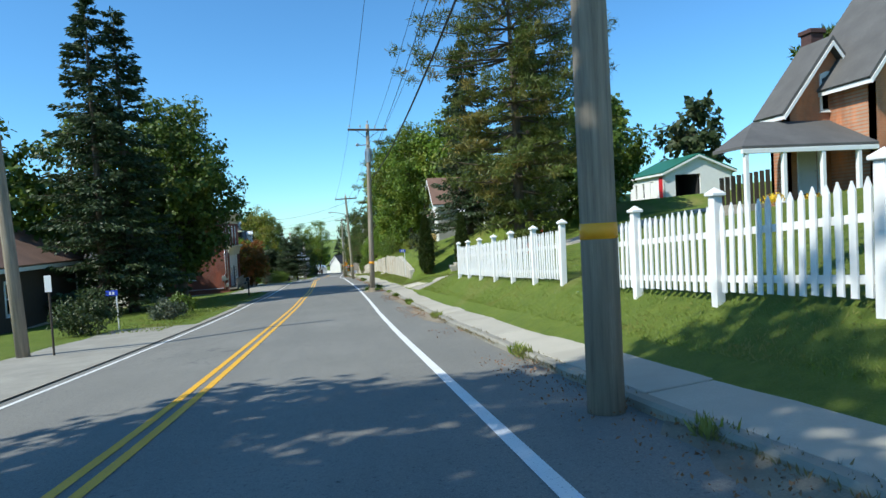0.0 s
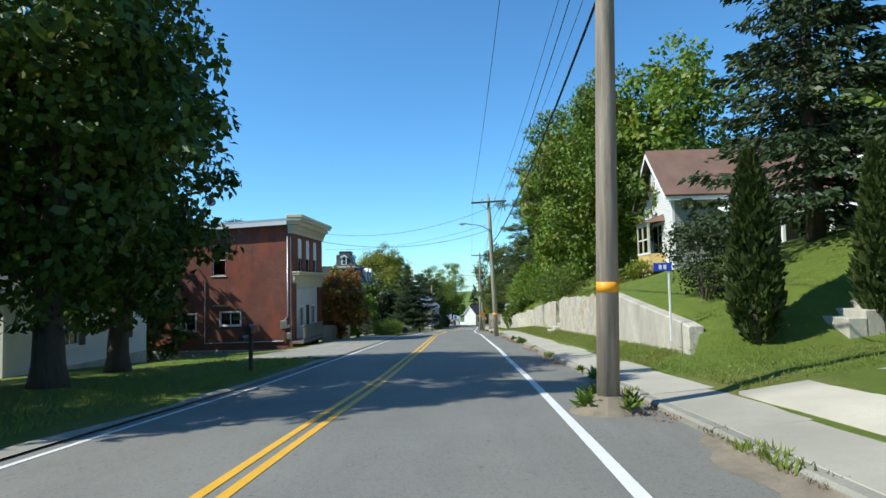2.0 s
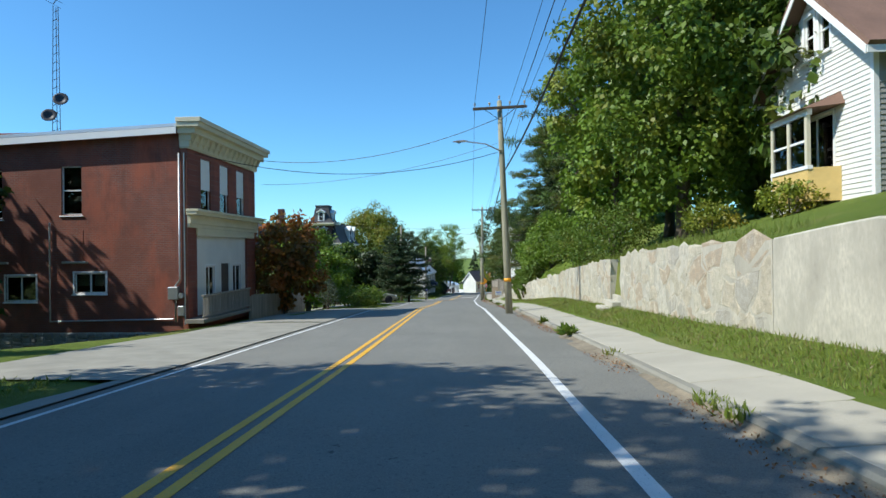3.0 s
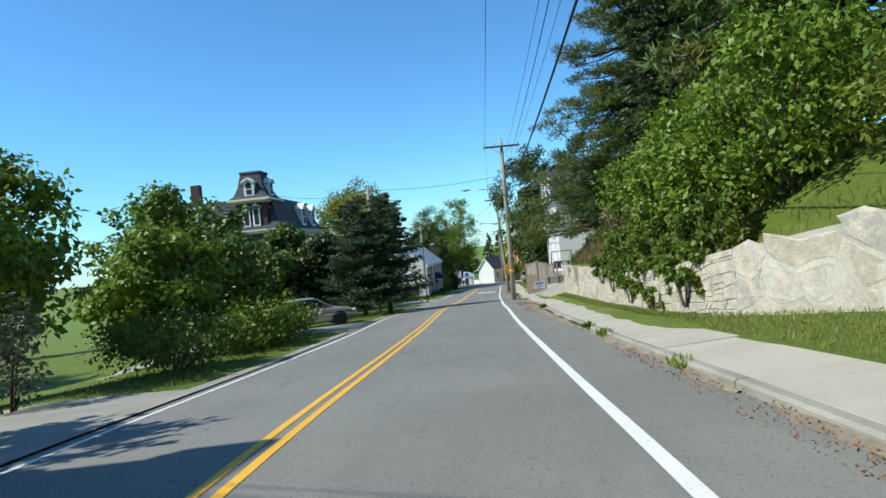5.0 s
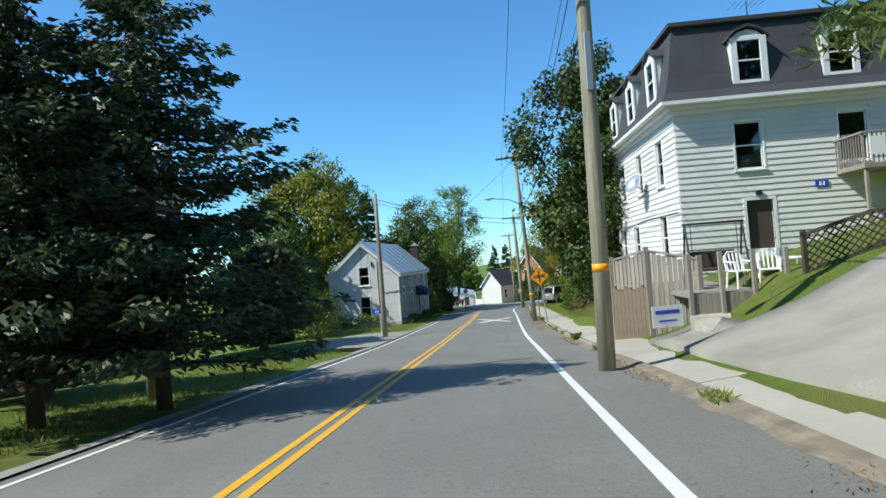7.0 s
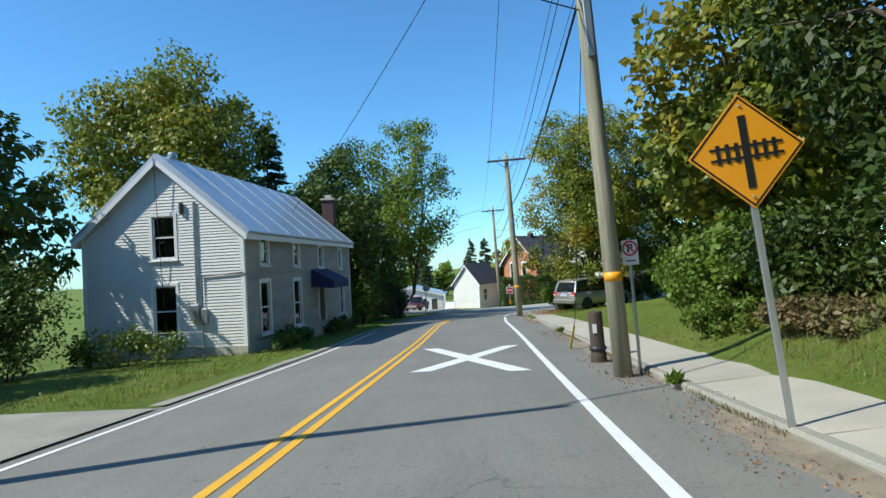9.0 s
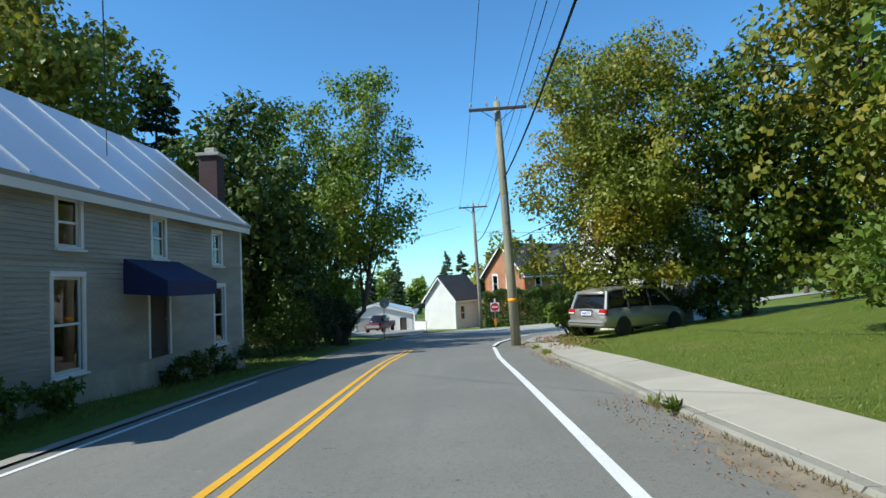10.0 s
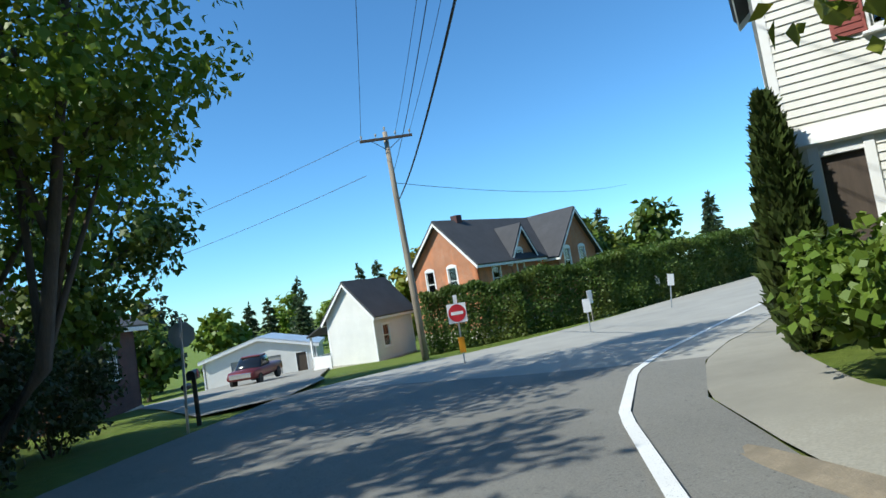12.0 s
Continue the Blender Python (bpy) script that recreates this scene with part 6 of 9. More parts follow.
# ---------------------------------------------------------------- white clapboard house by the road
def long_house():
    ops = [("front", 2.93, 3.09, .78, 1.42), ("front", 2.9, .45, .8, 1.7),
           ("right", 1.75, 2.75, .68, .95), ("right", 5.15, 2.68, .66, .95), ("right", 8.5, 2.6, .6, .95), ("right", 11.9, 2.5, .58, .95),
           ("right", 1.7, .3, .85, 1.82), ("right", 5.1, .22, .85, 1.85), ("right", 12.0, .1, .7, 1.7), ("right", 8.5, .1, .9, 1.95, "door")]
    m = pose(-8.32, 147.6, .17, 0, 0, -3.6) @ pose(-5.7, 0, 0)
    # the side walls are worn, with their shade put into the colour as well
    ob = house("clapboard_house", m, 5.7, 13.8, 3.92, 6.42, SIDING_WHITE, ROOF_METAL, "long white clapboard house with a pale metal roof", ops, over=.22, siding=.105, base=.06, foundation=CONCRETE_OLD, side_mat=SIDING_WORN_SHADE)
    part("belt_board", Shape().box(5.7, 0, 2.4, 5.74, 13.8, 2.46), SIDING_GREY, ob)
    part("chimney", Shape().box(4.3, 13.83, -.8, 4.95, 14.4, 6.35, .02), BRICK_DARK, ob, "dark brick chimney at the far gable")
    part("chimney_cap", Shape().box(4.22, 13.75, 6.35, 5.03, 14.48, 6.46, .01).box(4.45, 13.95, 6.46, 4.8, 14.25, 6.66, .02), CONCRETE_OLD, ob)
    part("roof_vent", Shape().lathe([(.1, 0), (.1, .35), (.16, .36), (.16, .5), (.12, .55)], 12, (2.85, .9, 6.3)), METAL_GREY, ob, "round metal roof vent")
    for k in range(8):
        y = -.15 + k * 1.97
        part("roof_seam", Shape().add([(5.94, y, 3.9), (5.94, y + .03, 3.9), (2.87, y + .03, 6.6), (2.87, y, 6.6), (5.97, y, 3.94), (5.97, y + .03, 3.94), (2.9, y + .03, 6.64), (2.9, y, 6.64)], [(0, 1, 2, 3), (4, 5, 6, 7), (0, 4, 7, 3), (1, 5, 6, 2), (0, 1, 5, 4), (3, 2, 6, 7)]), ROOF_METAL, ob)
    part("conduit", Shape().tube([(4.05, -.06, 4.95), (4.05, -.06, 1.55)], .035, 8), METAL_GREY, ob)
    part("conduit", Shape().tube([(4.25, -.06, .8), (4.25, -.06, 2.42), (5.68, -.06, 2.5), ], .022, 8), METAL_DARK, ob)
    part("weatherhead", Shape().box(3.55, -.12, 4.55, 3.68, -.02, 4.95, .03), METAL_DARK, ob)
    part("meter_box", Shape().box(3.85, -.2, .95, 4.15, -.03, 1.5, .02).box(4.18, -.16, .85, 4.42, -.03, 1.35, .02), METAL_GREY, ob, "grey electric meter boxes")
    part("aerial_line", Shape().tube([(2.82, -.28, 6.5), (2.9, -.05, .6)], .012, 5), WIRE_BLACK, ob)
    aw = thing("awning", m, "faded navy fabric awning over the door", "awning")
    part("cloth", Shape().prism([(5.72, 2.5), (6.75, 1.95), (6.75, 1.6), (6.72, 1.6), (6.72, 1.92), (5.72, 2.46)], 1, 6.95, 9.5), NAVY, aw)
    for y in (6.95, 9.5):
        part("side", Shape().prism([(5.72, 2.48), (6.74, 1.94), (6.74, 1.6), (5.72, 1.7)], 1, y - .01, y + .01), NAVY, aw)
    for y in (7.05, 9.4):
        part("frame", Shape().tube([(5.72, y, 1.72), (6.72, y, 1.65)], .015, 6), METAL_GREY, aw)
    rl = thing("yard_rail", pose(-11.6, 145.8, gz(-10, 145.8)), "low pipe rail among weeds before the gable", "railing")
    for x in (0, 1.2, 2.6):
        part("post", Shape().tube([(x, 0, -.3), (x, 0, .95)], .025, 8), WOOD_GREY, rl)
    for z in (.45, .9):
        part("rail", Shape().tube([(0, 0, z), (2.6, 0, z - .02)], .02, 8), WOOD_GREY, rl)


long_house()


# ---------------------------------------------------------------- white mansard house on the bank
def mansard_house():
    X0, Y0, W, L = 5.4, 120.4, 9.5, 9.8
    zb, ze, zt = 2.6, 9.25, 12.0
    m = pose(X0, Y0, zb)
    H = ze - zb
    ob = thing("mansard_house", m, "white clapboard house with a dark mansard roof and dormers", "house")
    front = [(1.9, 4.35, .88, 1.55), (5.2, 4.35, .9, 1.6), (2.1, 1.7, .85, 1.6)]
    road = [(1.5, 4.2, .8, 1.6), (4.4, 4.2, .8, 1.6), (7.4, 4.2, .8, 1.6), (1.6, 1.5, .8, 1.6), (5.6, 1.4, .9, 1.5), (8.0, 1.4, .9, 1.5)]
    for side, f, ln, ops in (("front", pose(0, 0, 0), W, front), ("road", pose(0, L, 0, 0, 0, -90), L, [(L - a - w, b, w, h) for a, b, w, h in road]), ("back", pose(W, L, 0, 0, 0, 180), W, []), ("far", pose(W, 0, 0, 0, 0, 90), L, [])):
        holes = [(a, b, a + w, b + h) for a, b, w, h in ops]
        part("wall", wall_shape(Shape(), ln, H, .18, holes).moved(f), SIDING_WHITE, ob)
        if side in ("front", "road"):
            pad = [(a - .09, b - .06, c + .09, d + .1) for a, b, c, d in holes]
            z = .02
            while z < H - .25:
                top = min(z + .2, H - .2)
                s = boards(ln, z, top, .21, pad, proud=.03)
                for board in each_board(s.moved(f)):
                    part("clapboard", board, SIDING_WHITE, ob)
                z = top
        for i, (a, b, w, h) in enumerate(ops):
            if side == "front" and i == 2:
                part("door", Shape().box(0, .1, 0, w, .14, h, .01), WOOD_DARK, ob, at=f @ pose(a, 0, b))
                part("door_frame", Shape().box(-.1, -.04, 0, 0, .05, h + .1).box(w, -.04, 0, w + .1, .05, h + .1).box(0, -.04, h, w, .05, h + .1), WHITE_PAINT, ob, at=f @ pose(a, 0, b))
            else:
                window(ob, f @ pose(a, .0, b), w, h, trim=.07)
    part("foundation", Shape().box(.02, .02, -2.0, W - .02, L - .02, .0), CONCRETE_OLD, ob)
    part("inner_floor", Shape().box(.2, .2, H * .48, W - .2, L - .2, H * .5), DARK_ROOM, ob)
    # flared eave
    e = Shape()
    for o, z0, z1 in ((.12, H - .35, H - .2), (.3, H - .2, H - .08), (.5, H - .08, H + .06)):
        e.box(-o, -o, z0, W + o, L + o, z1, .015)
    part("eave", e, WHITE_PAINT, ob)
    prof = [(.5, H + .06), (.28, H + .35), (.1, H + .9), (-.05, H + 1.6), (-.22, H + 2.45), (-.3, H + 2.7)]
    r = Shape()
    for i, (o, z) in enumerate(prof):
        r.v += [(-o, -o, z), (W + o, -o, z), (W + o, L + o, z), (-o, L + o, z)]
        if i:
            k = 4 * i
            r.f += [(k - 4 + a, k - 4 + (a + 1) % 4, k + (a + 1) % 4, k + a) for a in range(4)]
    k = 4 * (len(prof) - 1)
    r.f.append((k, k + 1, k + 2, k + 3))
    part("mansard_roof", r, ROOF_BLACK, ob, "black shingled mansard slope")
    part("roof_rim", Shape().box(.1, .1, H + 2.66, W - .1, L - .1, H + 2.82, .02), ROOF_BLACK, ob)
    def dormer(m2):
        d = part("dormer", Shape().prism([(-.55, .0), (.55, .0), (.55, 1.5), (.3, 1.72), (0, 1.8), (-.3, 1.72), (-.55, 1.5)], 1, -.08, .95), SIDING_WHITE, ob, at=m2)
        part("dormer_frame", Shape().box(-.58, -.14, -.05, -.36, -.06, 1.55, .01).box(.36, -.14, -.05, .58, -.06, 1.55, .01).box(-.36, -.14, -.05, .36, -.06, .12, .01).box(-.36, -.14, 1.42, .36, -.06, 1.58, .01), WHITE_PAINT, d)
        part("dormer_pane", Shape().box(-.36, -.1, .12, .36, -.092, 1.42), GLASS, d)
        part("dormer_back", Shape().box(-.36, -.088, .12, .36, -.084, 1.42), DARK_ROOM, d)
        part("dormer_roof", Shape().prism([(-.68, 1.48), (-.36, 1.76), (0, 1.88), (.36, 1.76), (.68, 1.48), (.66, 1.56), (.36, 1.84), (0, 1.96), (-.36, 1.84), (-.66, 1.56)], 1, -.2, 1.05), ROOF_BLACK, d)
        part("sash_bar", Shape().box(-.36, -.12, .75, .36, -.095, .8), WHITE_PAINT, d)
    for x in (2.5, 5.35, 8.1):
        dormer(pose(x, -.1, H + .45))
    for y in (1.5, 4.6, 7.8):
        dormer(pose(-.1, y, H + .45, 0, 0, -90))
    d = part("dish", Shape().lathe([(.01, .0), (.2, .03), (.36, .1), (.4, .15), (.39, .16), (.2, .05), (.01, .015)], 20).moved(pose(-.45, 3.9, 4.5, 60, 0, -60)), METAL_GREY, ob, "grey satellite dish", smooth=True)
    part("dish_arm", Shape().tube([(-.4, 3.9, 4.45), (0, 3.9, 4.2)], .02, 6), METAL_DARK, d)
    part("cable_run", Shape().tube([(-.05, 0.2, 3.1), (-.05, 4.2, 3.1), (-.05, 8, 2.9)], .015, 5), WIRE_BLACK, ob)
    part("porch_light", Shape().box(2.4, -.12, 3.45, 2.6, -.03, 3.62, .02), METAL_DARK, ob)
    aer = part("roof_aerial", Shape().tube([(3.1, 1.0, H + 2.7), (3.1, 1.0, H + 3.6)], .02, 6), METAL_DARK, ob)
    for k in range(6):
        part("element", Shape().tube([(2.6 + k * .2, .65, H + 3.5), (2.6 + k * .2, 1.35, H + 3.5)], .008, 5), METAL_DARK, aer)
    # balcony with its number plate
    bal = part("balcony", Shape().box(5.0, -1.5, 3.9, 8.6, 0, 4.05, .01), WOOD_GREY, ob, "grey wooden balcony")
    for k in range(27):
        part("baluster", Shape().box(5.03 + k * .135, -1.49, 4.05, 5.06 + k * .135, -1.46, 4.95), WOOD_GREY, bal)
    for k in range(11):
        part("baluster", Shape().box(5.0, -1.45 + k * .135, 4.05, 5.03, -1.42 + k * .135, 4.95), WOOD_GREY, bal)
    part("rail", Shape().box(4.97, -1.53, 4.95, 8.6, -1.43, 5.02, .01).box(4.97, -1.45, 4.95, 5.07, 0, 5.02, .01), WOOD_GREY, bal)
    part("notice", Shape().box(5.2, -1.53, 4.3, 5.65, -1.51, 4.85), SIGN_WHITE, bal)
    for x in (5.1, 8.4):
        part("balcony_post", Shape().box(x - .05, -1.45, .2, x + .05, -1.35, 3.9, .008), WOOD_GREY, bal)
    pl = part("number_plate", Shape().box(4.3, -.06, 3.55, 4.72, -.045, 3.78, .004), SIGN_BLUE, ob, "blue number plate")
    bars(pl, [(4.42, 3.6, 4.49, 3.73), (4.53, 3.6, 4.6, 3.73)], SIGN_WHITE, -.066)


mansard_house()


# ---------------------------------------------------------------- other houses
def gable_house():
    """White gable to the road, grey side, brown roof."""
    m = pose(9.7, 57.7, 9.2) @ pose(0, 5.0, 0, 0, 0, -90)
    ops = [("front", 2.25, 4.15, .5, 1.2), ("front", 3.0, 4.15, .5, 1.2), ("front", 2.5, .9, 1.7, 1.5, "slider"), ("right", 6.3, 1.0, .8, 1.4)]
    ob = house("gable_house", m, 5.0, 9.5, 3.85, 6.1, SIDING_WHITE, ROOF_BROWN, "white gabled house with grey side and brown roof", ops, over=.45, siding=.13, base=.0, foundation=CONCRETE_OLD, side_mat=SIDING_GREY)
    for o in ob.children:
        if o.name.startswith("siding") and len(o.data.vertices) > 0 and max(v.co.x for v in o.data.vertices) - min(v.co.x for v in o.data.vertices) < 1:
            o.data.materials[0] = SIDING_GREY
    bay = part("bay", Shape().prism([(1.3, -.02), (1.55, -.75), (3.45, -.75), (3.7, -.02)], 2, .0, .9), YELLOW_PAINT, ob, "yellow wooden bay base")
    part("bay_roof", Shape().add([(1.1, 0, 2.5), (1.4, -.95, 2.45), (3.6, -.95, 2.45), (3.9, 0, 2.5), (1.3, 0, 2.85), (3.7, 0, 2.85)], [(0, 1, 2, 3), (1, 4, 5, 2), (0, 4, 1), (3, 2, 5), (0, 3, 5, 4)]), ROOF_BROWN, bay)
    for x in (1.55, 2.47, 3.38):
        part("bay_post", Shape().box(x - .05, -.76, .9, x + .07, -.66, 2.46), SIDING_CREAM, bay)
    part("bay_rail", Shape().box(1.5, -.78, 2.3, 3.5, -.64, 2.47).box(1.5, -.78, .86, 3.5, -.64, .96), WHITE_PAINT, bay)
    for x in (1.6, 2.54):
        p = part("bay_pane", Shape().box(x, -.72, .96, x + .86, -.712, 2.3), GLASS, bay)
        part("bay_sash", Shape().box(x, -.735, 1.6, x + .86, -.7, 1.66), WHITE_PAINT, bay)
    # porch along the grey side
    pr = part("porch_roof", Shape().prism([(5.0, 2.95), (7.0, 2.35), (7.0, 2.5), (5.0, 3.1)], 1, 2.0, 8.5), WHITE_PAINT, ob, "white porch roof")
    for y in (2.1, 4.2, 6.3, 8.4):
        part("porch_post", Shape().box(6.75, y - .07, -.6, 6.9, y + .07, 2.4, .01), WHITE_PAINT, pr)
    part("porch_floor", Shape().box(5.0, 2.0, -.15, 7.0, 8.5, .0), WOOD_GREY, pr)
    for k in range(30):
        part("baluster", Shape().box(6.8, 2.2 + k * .2, .05, 6.83, 2.23 + k * .2, .85), WOOD_DARK, pr)
    part("porch_rail", Shape().box(6.77, 2.1, .85, 6.86, 8.4, .92), WOOD_DARK, pr)


gable_house()


def mansion():
    """Dark brick house in the French taste: mansard roof, tower, white dormers and veranda."""
    X0, X1, Y0, Y1, zb, ze = -30.0, -17.2, 119.5, 131.0, 1.3, 9.0
    ob = thing("mansion", pose(0, 0, 0), "dark brick mansion with slate mansard roof and corner tower", "house")
    s = Shape()
    fr = [(1.2, 4.3, .9, 2.3), (4.3, 4.3, .9, 2.3), (7.4, 4.3, .9, 2.3), (1.2, .9, .9, 2.4), (4.3, .9, .9, 2.4), (7.4, .9, .9, 2.4)]
    sd = [(1.4, 4.3, .9, 2.3), (5.4, 4.3, .9, 2.3), (8.9, 4.3, .9, 2.3), (1.4, .9, .9, 2.4), (5.4, .6, 1.1, 2.6), (8.9, .9, .9, 2.4)]
    for f, ln, ops in ((pose(X0, Y0, zb), X1 - X0, fr), (pose(X1 + .003, Y0 + .004, zb, 0, 0, 90), Y1 - Y0 - .008, sd), (pose(X1, Y1, zb, 0, 0, 180), X1 - X0, []), (pose(X0 - .003, Y1 - .004, zb, 0, 0, -90), Y1 - Y0 - .008, [])):
        holes = [(a, b, a + w, b + h) for a, b, w, h in ops]
        part("wall", wall_shape(Shape(), ln, ze - zb, .3, holes).moved(f), BRICK_DARK, ob)
        for a, b, w, h in ops:
            window(ob, f @ pose(a, .05, b), w, h, trim=.12, cap=True)
    e = Shape()
    for o, z0, z1 in ((.15, ze - .4, ze - .1), (.45, ze - .1, ze + .08), (.55, ze + .08, ze + .2)):
        e.box(X0 - o, Y0 - o, z0, X1 + o, Y1 + o, z1, .02)
    part("eave", e, CREAM, ob, "pale bracketed eave")
    prof = [(.45, ze + .2), (.1, ze + .7), (-.25, ze + 1.5), (-.5, ze + 2.4), (-.6, ze + 2.9)]
    r = Shape()
    for i, (o, z) in enumerate(prof):
        r.v += [(X0 - o, Y0 - o, z), (X1 + o, Y0 - o, z), (X1 + o, Y1 + o, z), (X0 - o, Y1 + o, z)]
        if i:
            k = 4 * i
            r.f += [(k - 4 + a, k - 4 + (a + 1) % 4, k + (a + 1) % 4, k + a) for a in range(4)]
    k = 4 * (len(prof) - 1)
    r.f.append((k, k + 1, k + 2, k + 3))
    part("mansard_roof", r, ROOF_BLACK, ob, "dark slate mansard")

    def dormer(m2, w=.5, h=1.5):
        d = part("dormer", Shape().prism([(-w, 0), (w, 0), (w, h), (w * .7, h * 1.18), (0, h * 1.27), (-w * .7, h * 1.18), (-w, h)], 1, 0, .9), WHITE_PAINT, ob, "white arched dormer", at=m2)
        part("dormer_hood", Shape().prism([(-w * 1.5, h * .98), (-w, h * 1.2), (0, h * 1.4), (w, h * 1.2), (w * 1.5, h * .98), (w, h * 1.06), (0, h * 1.27), (-w, h * 1.06)], 1, -.15, .5), WHITE_PAINT, d)
        part("dormer_back", Shape().prism([(-w * .55, .15), (w * .55, .15), (w * .55, h * .9), (0, h * 1.08), (-w * .55, h * .9)], 1, -.02, .0), DARK_ROOM, d)
        part("sash_bar", Shape().box(-w * .55, -.035, h * .5, w * .55, -.02, h * .55), WHITE_PAINT, d)
    for x in (-28.2, -24.4):
        dormer(pose(x, Y0 - .25, ze + .55))
    for y in (126.0, 129.0):
        dormer(pose(X1 + .25, y, ze + .55, 0, 0, 90))
    # tower
    tx, ty, h = -19.3, 120.6, 1.3
    tw = part("tower", Shape().box(tx - h, ty - h, zb, tx + h, ty + h, 11.6, .03), BRICK_DARK, ob, "square corner tower")
    part("tower_eave", Shape().box(tx - h - .2, ty - h - .2, 11.45, tx + h + .2, ty + h + .2, 11.6, .02).box(tx - h - .5, ty - h - .5, 11.6, tx + h + .5, ty + h + .5, 11.78, .02), CREAM, tw)
    p2 = [(h + .42, 11.78), (h + .05, 12.1), (h - .25, 12.8), (h - .4, 13.6), (h - .5, 13.95)]
    r = Shape()
    for i, (o, z) in enumerate(p2):
        r.v += [(tx - o, ty - o, z), (tx + o, ty - o, z), (tx + o, ty + o, z), (tx - o, ty + o, z)]
        if i:
            k = 4 * i
            r.f += [(k - 4 + a, k - 4 + (a + 1) % 4, k + (a + 1) % 4, k + a) for a in range(4)]
    k = 4 * (len(p2) - 1)
    r.f.append((k, k + 1, k + 2, k + 3))
    part("tower_roof", r, ROOF_BLACK, tw)
    part("tower_cap", Shape().box(tx - h + .4, ty - h + .4, 13.9, tx + h - .4, ty + h - .4, 14.1, .03), ROOF_BLACK, tw)
    dormer(pose(tx, ty - h - .1, 12.0), .42, 1.1)
    dormer(pose(tx + h + .1, ty, 12.0, 0, 0, 90), .42, 1.1)
    for x in (-.72, .1):
        d = part("tower_window", Shape().box(tx + x, ty - h - .1, 9.5, tx + x + .62, ty - h, 11.1, .02).prism([(tx + x - .12, 11.0), (tx + x + .31, 11.4), (tx + x + .74, 11.0), (tx + x + .74, 11.15), (tx + x - .12, 11.15)], 1, ty - h - .2, ty - h), WHITE_PAINT, tw)
        part("tower_pane", Shape().box(tx + x + .13, ty - h - .115, 9.65, tx + x + .49, ty - h - .105, 10.95), DARK_ROOM, d)
        d = part("tower_window", Shape().box(tx + h, ty + x, 9.5, tx + h + .1, ty + x + .62, 11.1, .02), WHITE_PAINT, tw)
        part("tower_pane", Shape().box(tx + h + .105, ty + x + .13, 9.65, tx + h + .115, ty + x + .49, 10.95), DARK_ROOM, d)
    for x in (-.75, .2):
        for z, hh in ((5.4, 2.2), (1.9, 2.4)):
            d = part("tower_window", Shape().box(tx + x, ty - h - .08, z, tx + x + .7, ty - h, z + hh, .02), WHITE_PAINT, tw)
            part("tower_pane", Shape().box(tx + x + .1, ty - h - .095, z + .1, tx + x + .6, ty - h - .085, z + hh - .1), DARK_ROOM, d)
    for cx, cy in ((-26, 124), (-22, 128)):
        part("chimney", Shape().box(cx - .4, cy - .3, 11, cx + .4, cy + .3, 14.0, .02), BRICK_DARK, ob)
    v = part("veranda_roof", Shape().box(X0, Y0 - 2.4, 4.6, tx - h - .1, Y0 - .02, 4.8, .03), CREAM, ob)
    for k in range(5):
        x = X0 + .2 + k * 1.85
        part("veranda_post", Shape().box(x - .07, Y0 - 2.3, zb - .4, x + .07, Y0 - 2.16, 4.6, .01), WHITE_PAINT, v)
    part("veranda_floor", Shape().box(X0, Y0 - 2.4, zb - .3, tx - h - .1, Y0 - .02, zb + .1, .02), WOOD_DARK, v)


mansion()


def absorb(main, wing):
    """Makes the parts of a wing parts of its house."""
    for c in list(wing.children):
        c.parent = main
        c.matrix_basis = main.matrix_basis.inverted() @ wing.matrix_basis @ c.matrix_basis
    bpy.data.objects.remove(wing)


